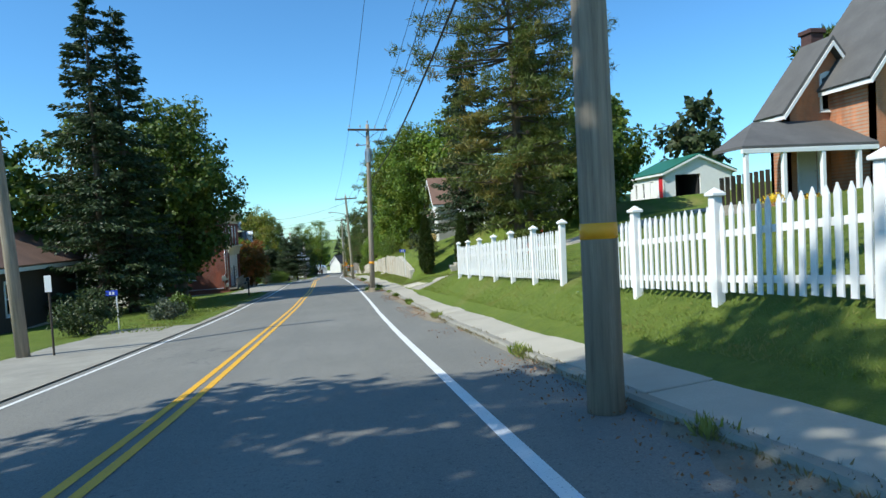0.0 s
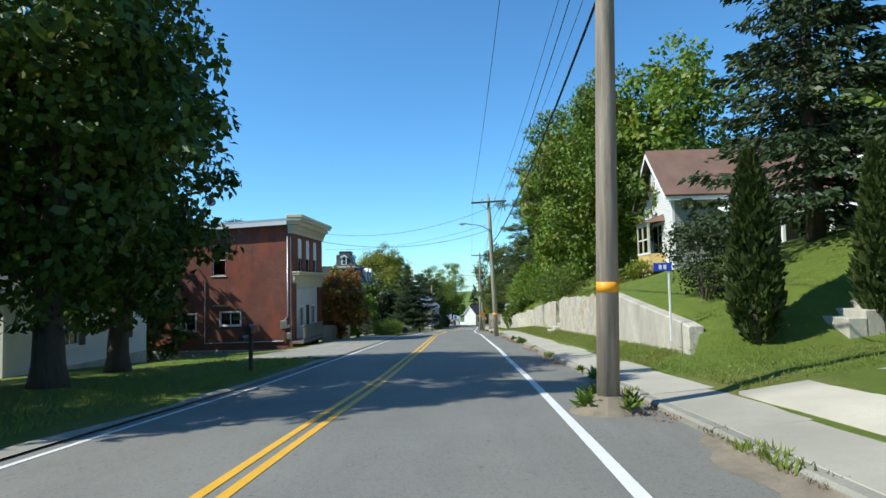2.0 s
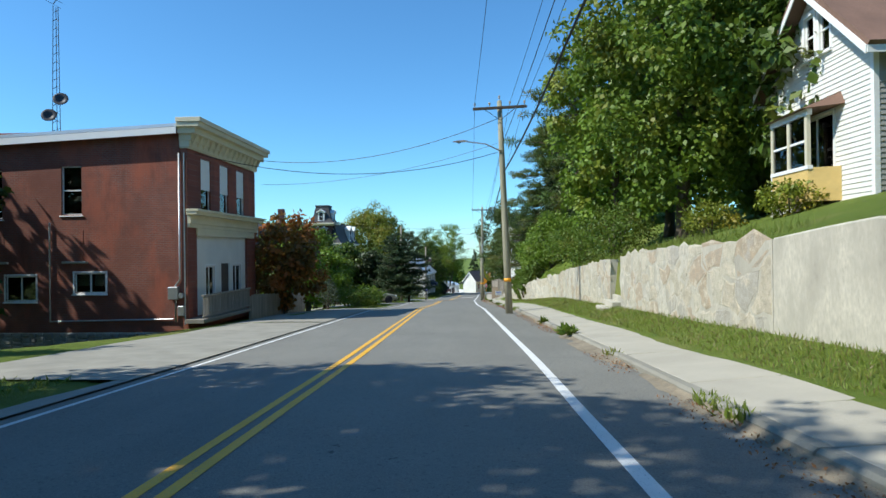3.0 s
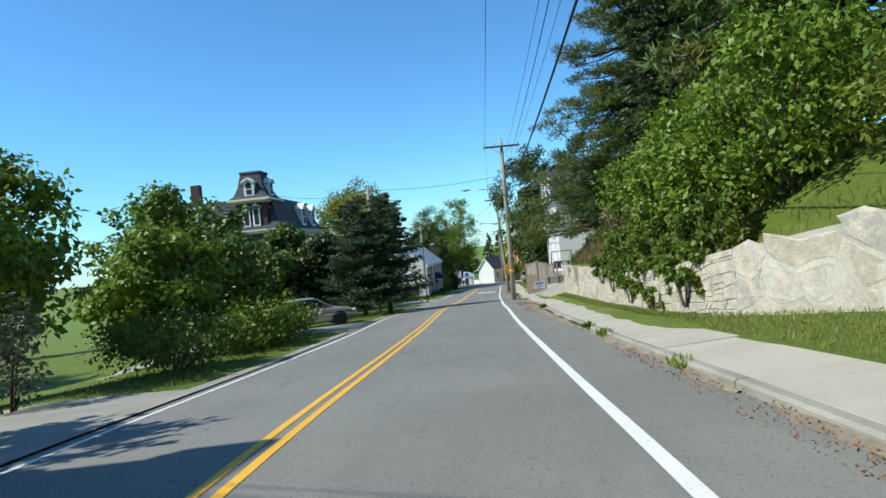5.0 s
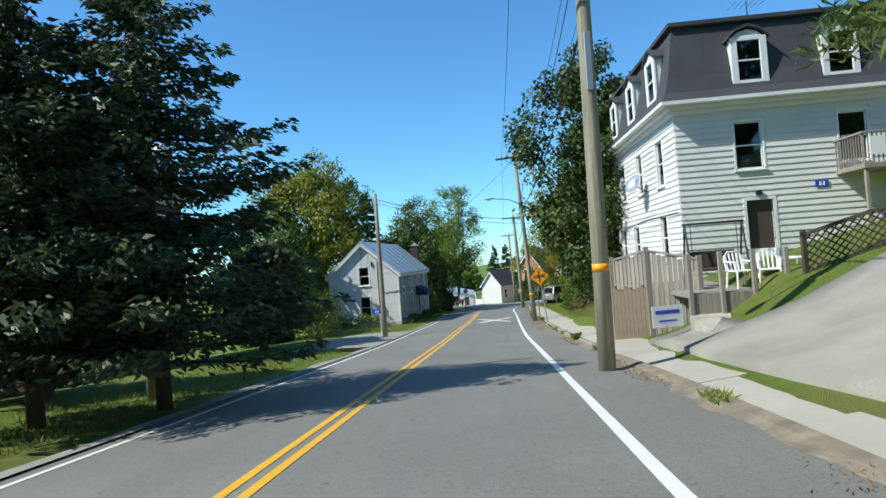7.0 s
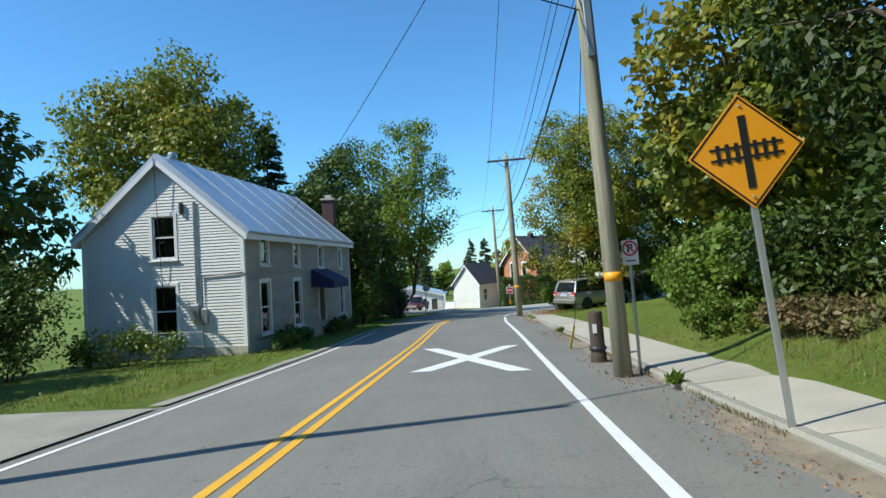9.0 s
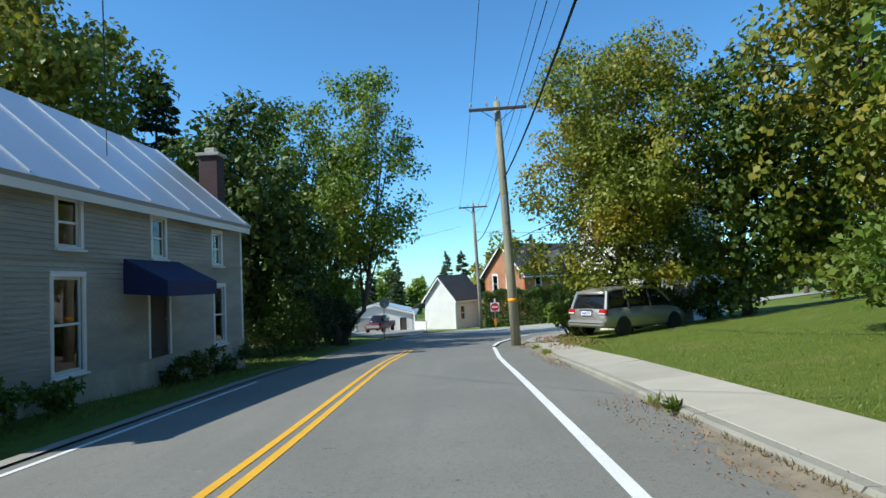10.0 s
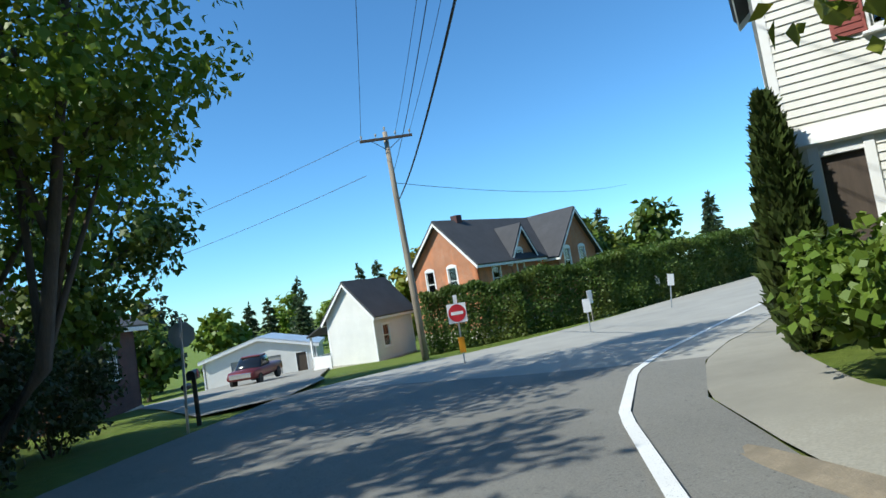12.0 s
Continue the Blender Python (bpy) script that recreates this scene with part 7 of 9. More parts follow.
def porch_house():
    """Orange brick house with a veranda, up on the lawn."""
    m = pose(19.0, 22.8, 11.0)
    ops = [("front", 2.1, 3.75, .7, 1.4, "arch"), ("front", 1.0, .2, .9, 2.1, "door"), ("front", 2.9, .5, .8, 1.6)]
    ob = house("brick_house", m, 4.0, 1.0, 4.0, 6.55, BRICK_ORANGE, ROOF_GREY, "orange brick gabled house with a veranda", ops, over=.4, corner=False, foundation=CONCRETE_OLD)
    w = house("brick_house_wing", pose(21.1, 20.7, 11.0), 6.5, 3.2, 5.1, 9.3, BRICK_ORANGE, ROOF_GREY, "taller orange brick wing with white bargeboards", [("front", 3.2, 4.4, .9, 1.7, "arch"), ("front", 3.2, .7, .9, 1.7)], over=.5, corner=False, foundation=CONCRETE_OLD)
    absorb(ob, w)
    part("chimney", Shape().box(2.1, .9, 4.0, 2.75, 1.5, 7.3, .02).box(2.02, .82, 7.3, 2.83, 1.58, 7.5, .02), BRICK_DARK, ob)
    v = part("veranda_roof", Shape().add([(-3.9, -2.4, 1.95), (2.05, -2.4, 1.95), (2.05, 0, 3.2), (-1.6, 0, 3.2), (-3.9, -2.4, 2.07), (2.05, -2.4, 2.07), (2.05, 0, 3.32), (-1.6, 0, 3.32), (-3.9, -.6, 1.95), (-3.9, -.6, 2.07)],
                                         [(0, 1, 2, 3), (4, 5, 6, 7), (0, 1, 5, 4), (1, 2, 6, 5), (0, 3, 8), (4, 7, 9), (0, 4, 9, 8)]), ROOF_GREY, ob, "dark veranda roof")
    part("veranda_beam", Shape().box(-3.9, -2.42, 1.78, 2.05, -2.3, 1.96, .01), WHITE_PAINT, v)
    for x in (-3.7, -2.1, -.4, 1.2):
        part("veranda_post", Shape().box(x - .08, -2.4, -.5, x + .08, -2.24, 1.8, .012), WHITE_PAINT, v)
    part("veranda_floor", Shape().box(-3.9, -2.4, -.9, 2.05, 0, -.1, .02), WOOD_GREY, v)
    for i, (x, c) in enumerate(((-2.9, LINE_YELLOW), (-1.3, LINE_YELLOW), (.4, LINE_YELLOW))):
        t = thing("flower_pot", m @ pose(x, -2.75, -.5), "pot of yellow flowers before the veranda", "flower pot", "flower pots")
        part("pot", Shape().lathe([(.14, 0), (.2, .32), (.22, .34), (.2, .36)], 12), BRICK_ORANGE, t)
        rng = np.random.default_rng(i)
        n = 260
        part("flowers", blades("flowers", rng.normal(size=(n, 3)) * np.array([.16, .16, .1]) + np.array([0, 0, .5]), rng.normal(size=(n, 3)), np.full(n, .09), FLOWER_YELLOW, .8, i), FLOWER_YELLOW, t)


def barn():
    m = pose(32.0, 55.0, 12.1) @ pose(0, 0, 0, 0, 0, -4)
    ops = [("front", 2.5, .05, 2.6, 2.3, "open"), ("left", 1.6, .3, .5, 1.5), ("left", 3.4, .3, .5, 1.5), ("left", 5.4, .1, .9, 1.8, "door")]
    ob = house("barn", m, 7.2, 8.0, 2.6, 4.2, WHITE_PAINT, ROOF_GREEN, "white barn with a green metal roof and open door", ops, over=.3, corner=False)
    part("red_panel", Shape().box(-.04, .25, .05, -.01, 1.0, 2.2), SIGN_RED, ob, "red boarded panel")
    f = thing("board_fence", pose(0, 0, 0), "dark board fence behind the lawn", "fence")
    for k in range(22):
        x, y = 23.2 + k * .3, 33.5 - k * .12
        part("board", Shape().box(x, y, gz(x, y) - .2, x + .29, y + .03, gz(x, y) + 1.9), WOOD_DARK, f)


def far_houses():
    # dark house among the trees by the near shoulder
    ob = house("wooden_house", pose(-21.5, 27.5, 7.0), 7.0, 9.5, 3.0, 5.1, WOOD_DARK, ROOF_BROWN, "dark brown wooden house in the shade", [("front", 1.6, .8, .8, 1.4), ("front", 4.8, .8, .8, 1.4), ("right", 2.5, .8, .9, 1.4), ("front", 3.5, 3.2, .8, 1.0)], gable_mat=WOOD_DARK, siding=.0, foundation=CONCRETE_OLD)
    # low cottage with shutters
    ob = house("cottage", pose(-21.6, 47.5, 6.0), 6.4, 8.6, 2.75, 3.9, SIDING_WHITE, ROOF_GREY, "low white cottage with dark shutters", [("right", 3.3, .75, 1.0, 1.4, "four"), ("right", 6.6, .75, 1.0, 1.4, "four"), ("front", 2.0, .8, .8, 1.3), ("front", 4.6, .8, .8, 1.3)], siding=.13, foundation=CONCRETE_OLD)
    for c in (3.3, 6.6):
        for d in (-.85, .5):
            part("shutter", Shape().box(6.43, c + d, .7, 6.46, c + d + .34, 2.2, .006), METAL_DARK, ob)
    ob = house("small_white_house", pose(.72, 206.0, -3.3) @ pose(0, 0, 0, 0, 0, -36) @ pose(-4.0, 0, 0), 4.0, 5.0, 3.3, 5.6, SIDING_WHITE, ROOF_BLACK, "small white house with black roof and side porch", [("right", 1.4, .9, .8, 1.5)], siding=.14, foundation=CONCRETE_OLD, over=.3)
    p = part("porch_roof", Shape().prism([(0, 3.05), (-1.8, 2.2), (-1.8, 2.3), (0, 3.17)], 1, -.3, 4.6), ROOF_BLACK, ob)
    for y in (-.1, 2, 4.2):
        part("porch_post", Shape().box(-1.7, y, 0, -1.58, y + .12, 2.25), WHITE_PAINT, p)
    part("porch_wall", Shape().box(-1.75, -.1, -.3, -1.65, 4.4, .8).box(-1.75, -.1, -.3, 0, -.0, .8), WHITE_PAINT, p)
    ob = house("garage", pose(-14.5, 221, -4.7), 10.0, 9, 2.6, 3.9, SIDING_WHITE, ROOF_METAL, "low pale garage with wide door", [("front", 4.6, .05, 4.4, 2.1, "open"), ("front", 8.6, .05, .9, 2.0, "door")], siding=.0)
    d = part("garage_door", Shape().box(2.4, .1, .05, 6.8, .16, 2.15), SIDING_GREY, ob, "grey panelled garage door")
    for k in range(4):
        part("panel", Shape().box(2.45, .07, .1 + k * .52, 6.75, .1, .56 + k * .52, .01), SIDING_GREY, d)
    # brick house with cross gables above the hedge
    mm = pose(4.2, 208.6, -2.2) @ pose(0, 0, 0, 0, 0, -52)
    ob = house("orange_brick_house", mm, 6.2, 15.0, 4.6, 7.7, BRICK_ORANGE, ROOF_BLACK, "orange brick house with steep dark roof and white bargeboards", [("front", 1.7, 2.6, .75, 1.8, "arch"), ("front", 3.9, 2.6, .75, 1.8, "arch"), ("right", 2.0, 2.4, .8, 1.7, "arch")], over=.4, corner=False, foundation=CONCRETE_OLD)
    small = house("middle_gable", mm @ pose(6.25, 3.7, 0, 0, 0, 90), 3.0, 2.6, 4.5, 6.7, BRICK_ORANGE, ROOF_BLACK, "small middle gable with white trim", [("front", 1.1, 3.1, .8, 1.9, "arch")], over=.3, corner=False)
    wing = house("cross_wing", mm @ pose(7.3, 8.2, 0, 0, 0, 90), 5.6, 4.4, 4.5, 7.7, BRICK_ORANGE, ROOF_BLACK, "gabled cross wing with arched windows", [("front", 1.3, 2.9, .8, 1.8, "arch"), ("front", 3.5, 2.9, .8, 1.8, "arch")], over=.4, corner=False)
    absorb(ob, small)
    absorb(ob, wing)
    part("chimney", Shape().box(2.8, 1.9, 7.3, 3.4, 2.5, 8.25, .02), BRICK_DARK, ob)
    # white house with red shutters, half hidden by the yellowing tree
    ob = house("shuttered_house", pose(6.7, 172.3, -1.0, 0, 0, -38), 5.4, 6.0, 7.3, 9.6, SIDING_WHITE, ROOF_BLACK, "tall white clapboard house with red shutters", [("front", 1.8, 4.4, .85, 1.6), ("front", 3.9, 4.4, .85, 1.6), ("front", .74, .5, .6, 2.2, "door"), ("front", 3.6, .9, .9, 1.5)], siding=.13, foundation=CONCRETE_OLD)
    for x in (.88, 2.28, 2.98, 4.38):
        part("shutter", Shape().box(x, -.06, 4.35, x + .44, -.03, 6.1, .006), SHUTTER_RED, ob, "faded red louvred shutter")
        for k in range(17):
            part("louvre", Shape().box(x + .05, -.072, 4.42 + k * .098, x + .39, -.058, 4.47 + k * .098), SHUTTER_RED, ob)
    part("skirt_board", Shape().prism([(-.14, 2.9), (0, 2.86), (0, 3.16), (-.04, 3.16)], 0, -.05, 5.45), WHITE_PAINT, ob, "white flared board under the upper siding")
    for x in (.36, 1.06):
        part("door_jamb", Shape().box(x - .07, -.05, .4, x + .07, .02, 2.86, .01), WHITE_PAINT, ob)
    house("brick_cottage", pose(-17.2, 187.5, -2.4), 6.2, 8.0, 4.0, 5.9, BRICK_DARK, ROOF_GREY, "dark brick cottage with pale eaves under the trees", [("right", 2.0, 1.6, .9, 1.5), ("right", 5.0, 1.6, .9, 1.5), ("front", 4.2, 1.6, .9, 1.5)], over=.5, corner=False, foundation=CONCRETE_OLD)
    # brown-roofed house behind the spruce
    house("brown_roofed_house", pose(16.2, 48.5, gz(18, 48) + .1), 6, 5, 2.3, 3.7, SIDING_GREY, ROOF_BROWN, "low grey house with a brown roof beside the spruce", [("front", 1.4, .8, 1, 1.2), ("front", 3.8, .8, 1, 1.2), ("left", 2, .8, 1, 1.2)], foundation=CONCRETE_OLD)


FLOWER_YELLOW = leaf("yellow_petals", (.7, .45, .02), (.8, .55, .05), (.7, .4, .02), .2)
porch_house()
barn()
far_houses()


# ---------------------------------------------------------------- trees and shrubs
def on(x, y, turn=0.0, dz=0.0):
    return pose(x, y, gz(x, y) + dz, 0, 0, turn)


leafy_tree(on(-9.8, .6), 16.0, 4.7, LEAF_MAPLE, "tall maple shading the road", 20, bottom=.15, leaf_size=.3, count=230, per=110, trunk=.4)
spruce_tree(on(-12.4, 35.2), 17.2, 3.5, "tall dark spruce with drooping boughs", 11, count=34, per=62, bare=.12, droop=.28, size=.25)
spruce_tree(on(-11.4, 36.4), 16.9, 3.3, "tall dark spruce with drooping boughs", 12, count=34, per=62, bare=.12, droop=.28, size=.25)
leafy_tree(on(-11.4, 47.6), 12.4, 4.0, LEAF_MAPLE, "dense dark green maple before the cottage", 60, bottom=.12, leaf_size=.21, count=260, per=170, trunk=.34)
leafy_tree(on(-10.4, 43.0), 13.8, 4.5, LEAF_MAPLE, "dense dark green maple beside the road", 21, bottom=.1, leaf_size=0.2, count=300, per=170, trunk=.38, egg=.45)
leafy_tree(on(-20.0, 37.0), 13.0, 4.6, LEAF_MAPLE, "tall dark maple behind the spruces", 76, bottom=.03, leaf_size=.3, count=180, per=100)
leafy_tree(on(-16.0, 41.5), 13.5, 4.4, LEAF_MAPLE, "dark leafy tree behind the spruces", 71, bottom=.04, leaf_size=.26, count=150, per=110)
leafy_tree(on(-17.5, 53.0), 8.5, 3.4, LEAF_MAPLE, "dark leafy tree beside the cottage", 72, bottom=.04, leaf_size=.26, count=140, per=110)
leafy_tree(on(-24.5, 62.0), 14.0, 4.8, LEAF_DEEP, "tall dark maple shading the brick shop", 77, bottom=.05, leaf_size=.32, count=170, per=100)
leafy_tree(on(-18.6, 61.6), 10.0, 3.0, LEAF_DEEP, "dark leafy tree shading the brick shop", 78, bottom=.1, leaf_size=.28, count=130, per=100)
pine_tree(on(9.6, 31.0), 16.5, 5.3, "large pine with level plumes of yellowing needles", 31, mat=NEEDLE_DRY, bottom=.08, layers=20, per=50, size=.2, limbs=10)
spruce_tree(on(10.6, 47.4), 15.5, 3.5, "dense spruce on the lawn", 13, count=36, per=64, droop=.34, bottom=.07, size=.26)
spruce_tree(on(14.2, 43.0), 14.0, 4.0, "dark spruce beside the brown-roofed house", 17, count=30, per=52, droop=.35, bottom=.08, size=.3)
leafy_tree(on(18.5, 41.5), 9.5, 4.2, LEAF_MAPLE, "dark rounded tree on the upper lawn", 54, bottom=.08, leaf_size=.26, count=170, per=130)
leafy_tree(on(25.0, 52.5), 8.5, 3.2, LEAF_MAPLE, "dark rounded tree beside the barn", 55, bottom=.08, leaf_size=.28, count=130, per=120)
leafy_tree(on(8.2, 66.5), 13.5, 4.6, LEAF_ASH, "broad bright green ash above the wall", 22, bottom=.1, leaf_size=0.17, count=250, per=250, trunk=.3)
leafy_tree(on(12.5, 65.5), 14.0, 4.8, LEAF_ASH, "broad bright green ash behind the white house", 23, bottom=.1, leaf_size=0.25, count=180, per=120, trunk=.3)
leafy_tree(on(7.4, 74.0), 12.5, 3.9, LEAF_ASH, "bright green ash above the wall", 24, bottom=.08, leaf_size=0.19, count=230, per=230, trunk=.26)
leafy_tree(on(14.0, 71.0), 11.0, 4.4, LEAF_MAPLE, "dark maple behind the ash trees", 73, bottom=.02, leaf_size=.3, count=170, per=110)
leafy_tree(on(11.2, 61.8), 7.0, 3.0, LEAF_MAPLE, "dark young maple behind the white house", 74, bottom=.02, leaf_size=.26, count=130, per=100)
leafy_tree(on(11.5, 78.5), 14.5, 5.0, LEAF_MAPLE, "dark green maple on the bank", 25, bottom=.1, leaf_size=0.23, count=220, per=210, trunk=.3)
pine_tree(on(8.6, 93.0), 16.5, 4.8, "white pine on the bank", 32, bottom=.12, layers=16, per=30)
pine_tree(on(7.5, 101.7), 13.0, 5.2, "white pine leaning over the wall", 33, bottom=.03, layers=22, per=80, size=.15, side=(-.75, .65, 0), low=True, limbs=14, sag=.13)
leafy_tree(on(12.5, 96.0), 12.0, 4.8, LEAF_DEEP, "dark maple behind the pines", 75, bottom=.02, leaf_size=.28, count=190, per=110)
spruce_tree(on(8.0, 98.9), 12.5, 2.6, "dark spruce among the pines on the bank", 18, count=32, per=62, droop=.3, bottom=.1, size=.24)
spruce_tree(on(10.2, 103.6), 13.5, 3.0, "dark spruce among the pines on the bank", 19, count=30, per=56, droop=.3, bottom=.06, size=.26)
pine_tree(on(10.4, 103.2), 16.0, 5.2, "white pine above the driveway", 34, bottom=.06, layers=18, per=44, size=.22, low=True, limbs=10, sag=.05)
leafy_tree(on(4.6, 131.8), 13.8, 4.2, LEAF_DEEP, "tall green tree beside the white house", 26, bottom=.07, leaf_size=0.17, count=230, per=230, trunk=.24)
leafy_tree(on(8.6, 138.6), 13.0, 4.7, LEAF_DEEP, "dark leafy walnut over the pavement", 27, bottom=.06, leaf_size=0.18, count=300, per=170, trunk=.25, width=.5)
leafy_tree(on(12.5, 143.5), 13.5, 4.6, LEAF_DEEP, "dark leafy tree behind the bank", 130, bottom=.03, leaf_size=0.24, count=190, per=110, trunk=.25)
leafy_tree(on(8.4, 146.5), 11.0, 4.2, LEAF_YELLOWING, "leafy tree turning yellow", 28, bottom=.12, leaf_size=0.24, count=200, per=130, trunk=.25)
leafy_tree(on(6.9, 166.2), 13.0, 4.7, LEAF_YELLOWING, "broad tree with yellowing leaves above the parked van", 29, bottom=.18, leaf_size=0.115, count=320, per=330, trunk=.3, gaps=.04,
           low_limbs=[(-4.6, 1.0, 4.0, .8), (-3.5, .2, 3.2, 1.0), (-1.9, -.7, 2.5, 1.2), (-.5, -1.6, 2.5, 1.2), (1.2, -1.9, 2.5, 1.2), (2.8, -1.2, 2.5, 1.2), (1.0, .3, 2.9, 1.3)])
leafy_tree(on(11.6, 165.2), 10.5, 4.0, LEAF_MAPLE, "dark leafy tree over the parked van", 64, bottom=.02, leaf_size=.19, count=200, per=140, trunk=.2)
for k, (lx, ly) in enumerate(((7.9, 170.2), (9.6, 168.9), (11.2, 167.6))):
    shrub(on(lx, ly), (1.2, .9, 1.7), LEAF_MAPLE, "dark lilac bush at the white house wall", 120 + k, per=4200, leaf_size=.14)
leafy_tree(on(14.8, 162.0), 12.5, 5.4, LEAF_YELLOWING, "tall tree with yellowing leaves beside the parked van", 56, bottom=.02, leaf_size=0.22, count=300, per=130, trunk=.35)
leafy_tree(on(13.5, 153.5), 8.5, 4.2, LEAF_ASH, "broad tree with yellowing leaves behind the lawn", 30, bottom=.1, leaf_size=0.24, count=230, per=113, trunk=.28)
leafy_tree(on(-10.4, 75.9), 5.6, 2.7, LEAF_RED, "small tree with reddening leaves", 41, bottom=.08, leaf_size=0.20, count=110, per=130, trunk=.1)
leafy_tree(on(-12.5, 83.5), 6.5, 2.8, LEAF_ASH, "leafy tree beside the flower bed", 42, bottom=.1, count=150, leaf_size=.17, per=170)
leafy_tree(on(-11.9, 91.0), 4.8, 2.6, LEAF_ASH, "green tree beside the road", 43, bottom=.16, count=150, leaf_size=.15, per=200)
leafy_tree(on(-14.4, 95.0), 7.2, 3.0, LEAF_ASH, "leafy tree before the mansion", 44, bottom=.1, count=150, leaf_size=.17, per=180)
leafy_tree(on(-21.5, 91.0), 10.0, 3.8, LEAF_ASH, "dark leafy tree before the mansion", 45, bottom=.1, count=150, per=130, leaf_size=0.32)
spruce_tree(on(-8.6, 109.2), 7.6, 2.7, "dark juniper with a ragged top beside the road", 14, count=26, per=100, droop=.15, bottom=.14, power=.55, size=.16)
spruce_tree(on(-7.2, 110.6), 8.0, 3.0, "dark juniper beside the road", 15, count=24, per=100, droop=.15, bottom=.14, power=.55, size=.16)
leafy_tree(on(-16.4, 105.0), 8.4, 3.9, LEAF_MAPLE, "dark leafy tree on the mansion lawn", 63, bottom=.05, count=150, leaf_size=.24, per=120)
leafy_tree(on(-15.2, 113.2), 7.2, 3.5, LEAF_MAPLE, "dark leafy tree beside the mansion veranda", 59, bottom=.05, count=140, leaf_size=.25, per=130)
leafy_tree(on(-11.9, 113.6), 6.2, 2.8, LEAF_DULL, "dark leafy tree before the mansion", 46, bottom=.12, count=140, leaf_size=.25, per=130)
leafy_tree(on(-20.5, 169.5), 20.4, 7.3, LEAF_YELLOWING, "tall maple with yellowing top behind the white house", 47, bottom=.06, leaf_size=0.25, count=460, per=240, trunk=.45)
spruce_tree(on(-15.4, 172.5), 15.5, 3.6, "dark spruce behind the white house", 16, count=28, per=40)
leafy_tree(on(-10.6, 178.0), 15.4, 4.3, LEAF_MAPLE, "tall airy tree beside the bend", 48, bottom=.14, leaf_size=0.19, count=180, per=120, trunk=.24, gaps=.42, stems=2)
leafy_tree(on(-9.2, 185.5), 12.0, 4.2, LEAF_MAPLE, "leafy tree beside the gravel yard", 57, bottom=.2, leaf_size=0.22, count=170, per=130, trunk=.2, gaps=.1)
leafy_tree(on(-11.8, 168.8), 9.5, 3.8, LEAF_MAPLE, "dark leafy tree at the house end", 58, bottom=.1, leaf_size=0.22, count=180, per=130, trunk=.2)
leafy_tree(on(-6.3, 174.4), 15.6, 4.4, LEAF_ASH, "tall airy tree leaning over the road", 49, bottom=.2, leaf_size=0.15, count=230, per=200, trunk=.2, gaps=.36, stems=2, lean=.1)
leafy_tree(on(-9.4, 167.0), 11.5, 3.8, LEAF_MAPLE, "dark leafy tree beside the house end", 50, bottom=.02, leaf_size=0.2, count=220, per=150, trunk=.2)
leafy_tree(on(-15.5, 139.0), 6.5, 3.0, LEAF_MAPLE, "dark leafy tree beside the white house", 51, bottom=.05, count=150, leaf_size=.25, per=130)
leafy_tree(on(-12.2, 128.5), 5.2, 2.6, LEAF_DULL, "dull green tree on the grass", 52, bottom=.08, count=120, leaf_size=.25, per=130)
leafy_tree(on(-17.5, 147.0), 9.5, 3.4, LEAF_MAPLE, "dark leafy tree behind the white house", 53, bottom=.08, count=140, leaf_size=.25, per=130)

# far woods
rng_far = random.Random(3)
for i in range(26):
    a = rng_far.uniform(-75, 60)
    y = rng_far.uniform(238, 300)
    h = rng_far.uniform(8, 13)
    if i < 3:
        continue
    kind = rng_far.choice(("leafy", "leafy", "spruce"))
    if kind == "leafy":
        leafy_tree(on(a, y), h, h * .36, rng_far.choice((LEAF_ASH, LEAF_MAPLE, LEAF_YELLOWING, LEAF_GREY)), "distant leafy tree beyond the bend", 200 + i, leaf_size=.75, count=70, per=48, bottom=.08)
    else:
        spruce_tree(on(a, y), h * 1.1, h * .24, "distant spruce beyond the bend", 230 + i, count=18, per=22, size=.6)

for i, (x, y, h) in enumerate([(-16, 236, 8), (-23, 232, 9), (-31, 230, 8), (-40, 226, 9), (-27, 215, 8), (24, 222, 9), (31, 224, 10), (40, 62, 12), (48, 50, 14), (34, 72, 13), (55, 36, 13), (30, 85, 13), (24, 66, 11), (19, 92, 14), (18, 110, 14), (-40, 60, 12), (-38, 20, 13), (-34, 95, 13), (-42, 120, 13), (-36, 150, 13), (-30, 38, 11), (-28, 8, 12), (46, 25, 12), (26, 130, 11), (22, 150, 11), (28, 185, 10), (35, 200, 11), (38, 178, 10)]):
    leafy_tree(on(x, y), h, h * .36, (LEAF_ASH, LEAF_MAPLE, LEAF_MAPLE, LEAF_DULL)[i % 4], "full leafy tree on the higher ground", 300 + i, leaf_size=.62, count=80, per=50, bottom=.08)
pine_tree(on(38, 40), 11, 3.6, "tall pine behind the barn", 35, bottom=.3, layers=11, per=24, size=.45)
pine_tree(on(43, 196), 9, 3.0, "pine beyond the hedge", 36, bottom=.2, layers=10, per=22, size=.45)
pine_tree(on(-24, 88), 13.5, 2.6, "slim pine behind the shop", 37, bottom=.5, layers=8, per=24, size=.4)

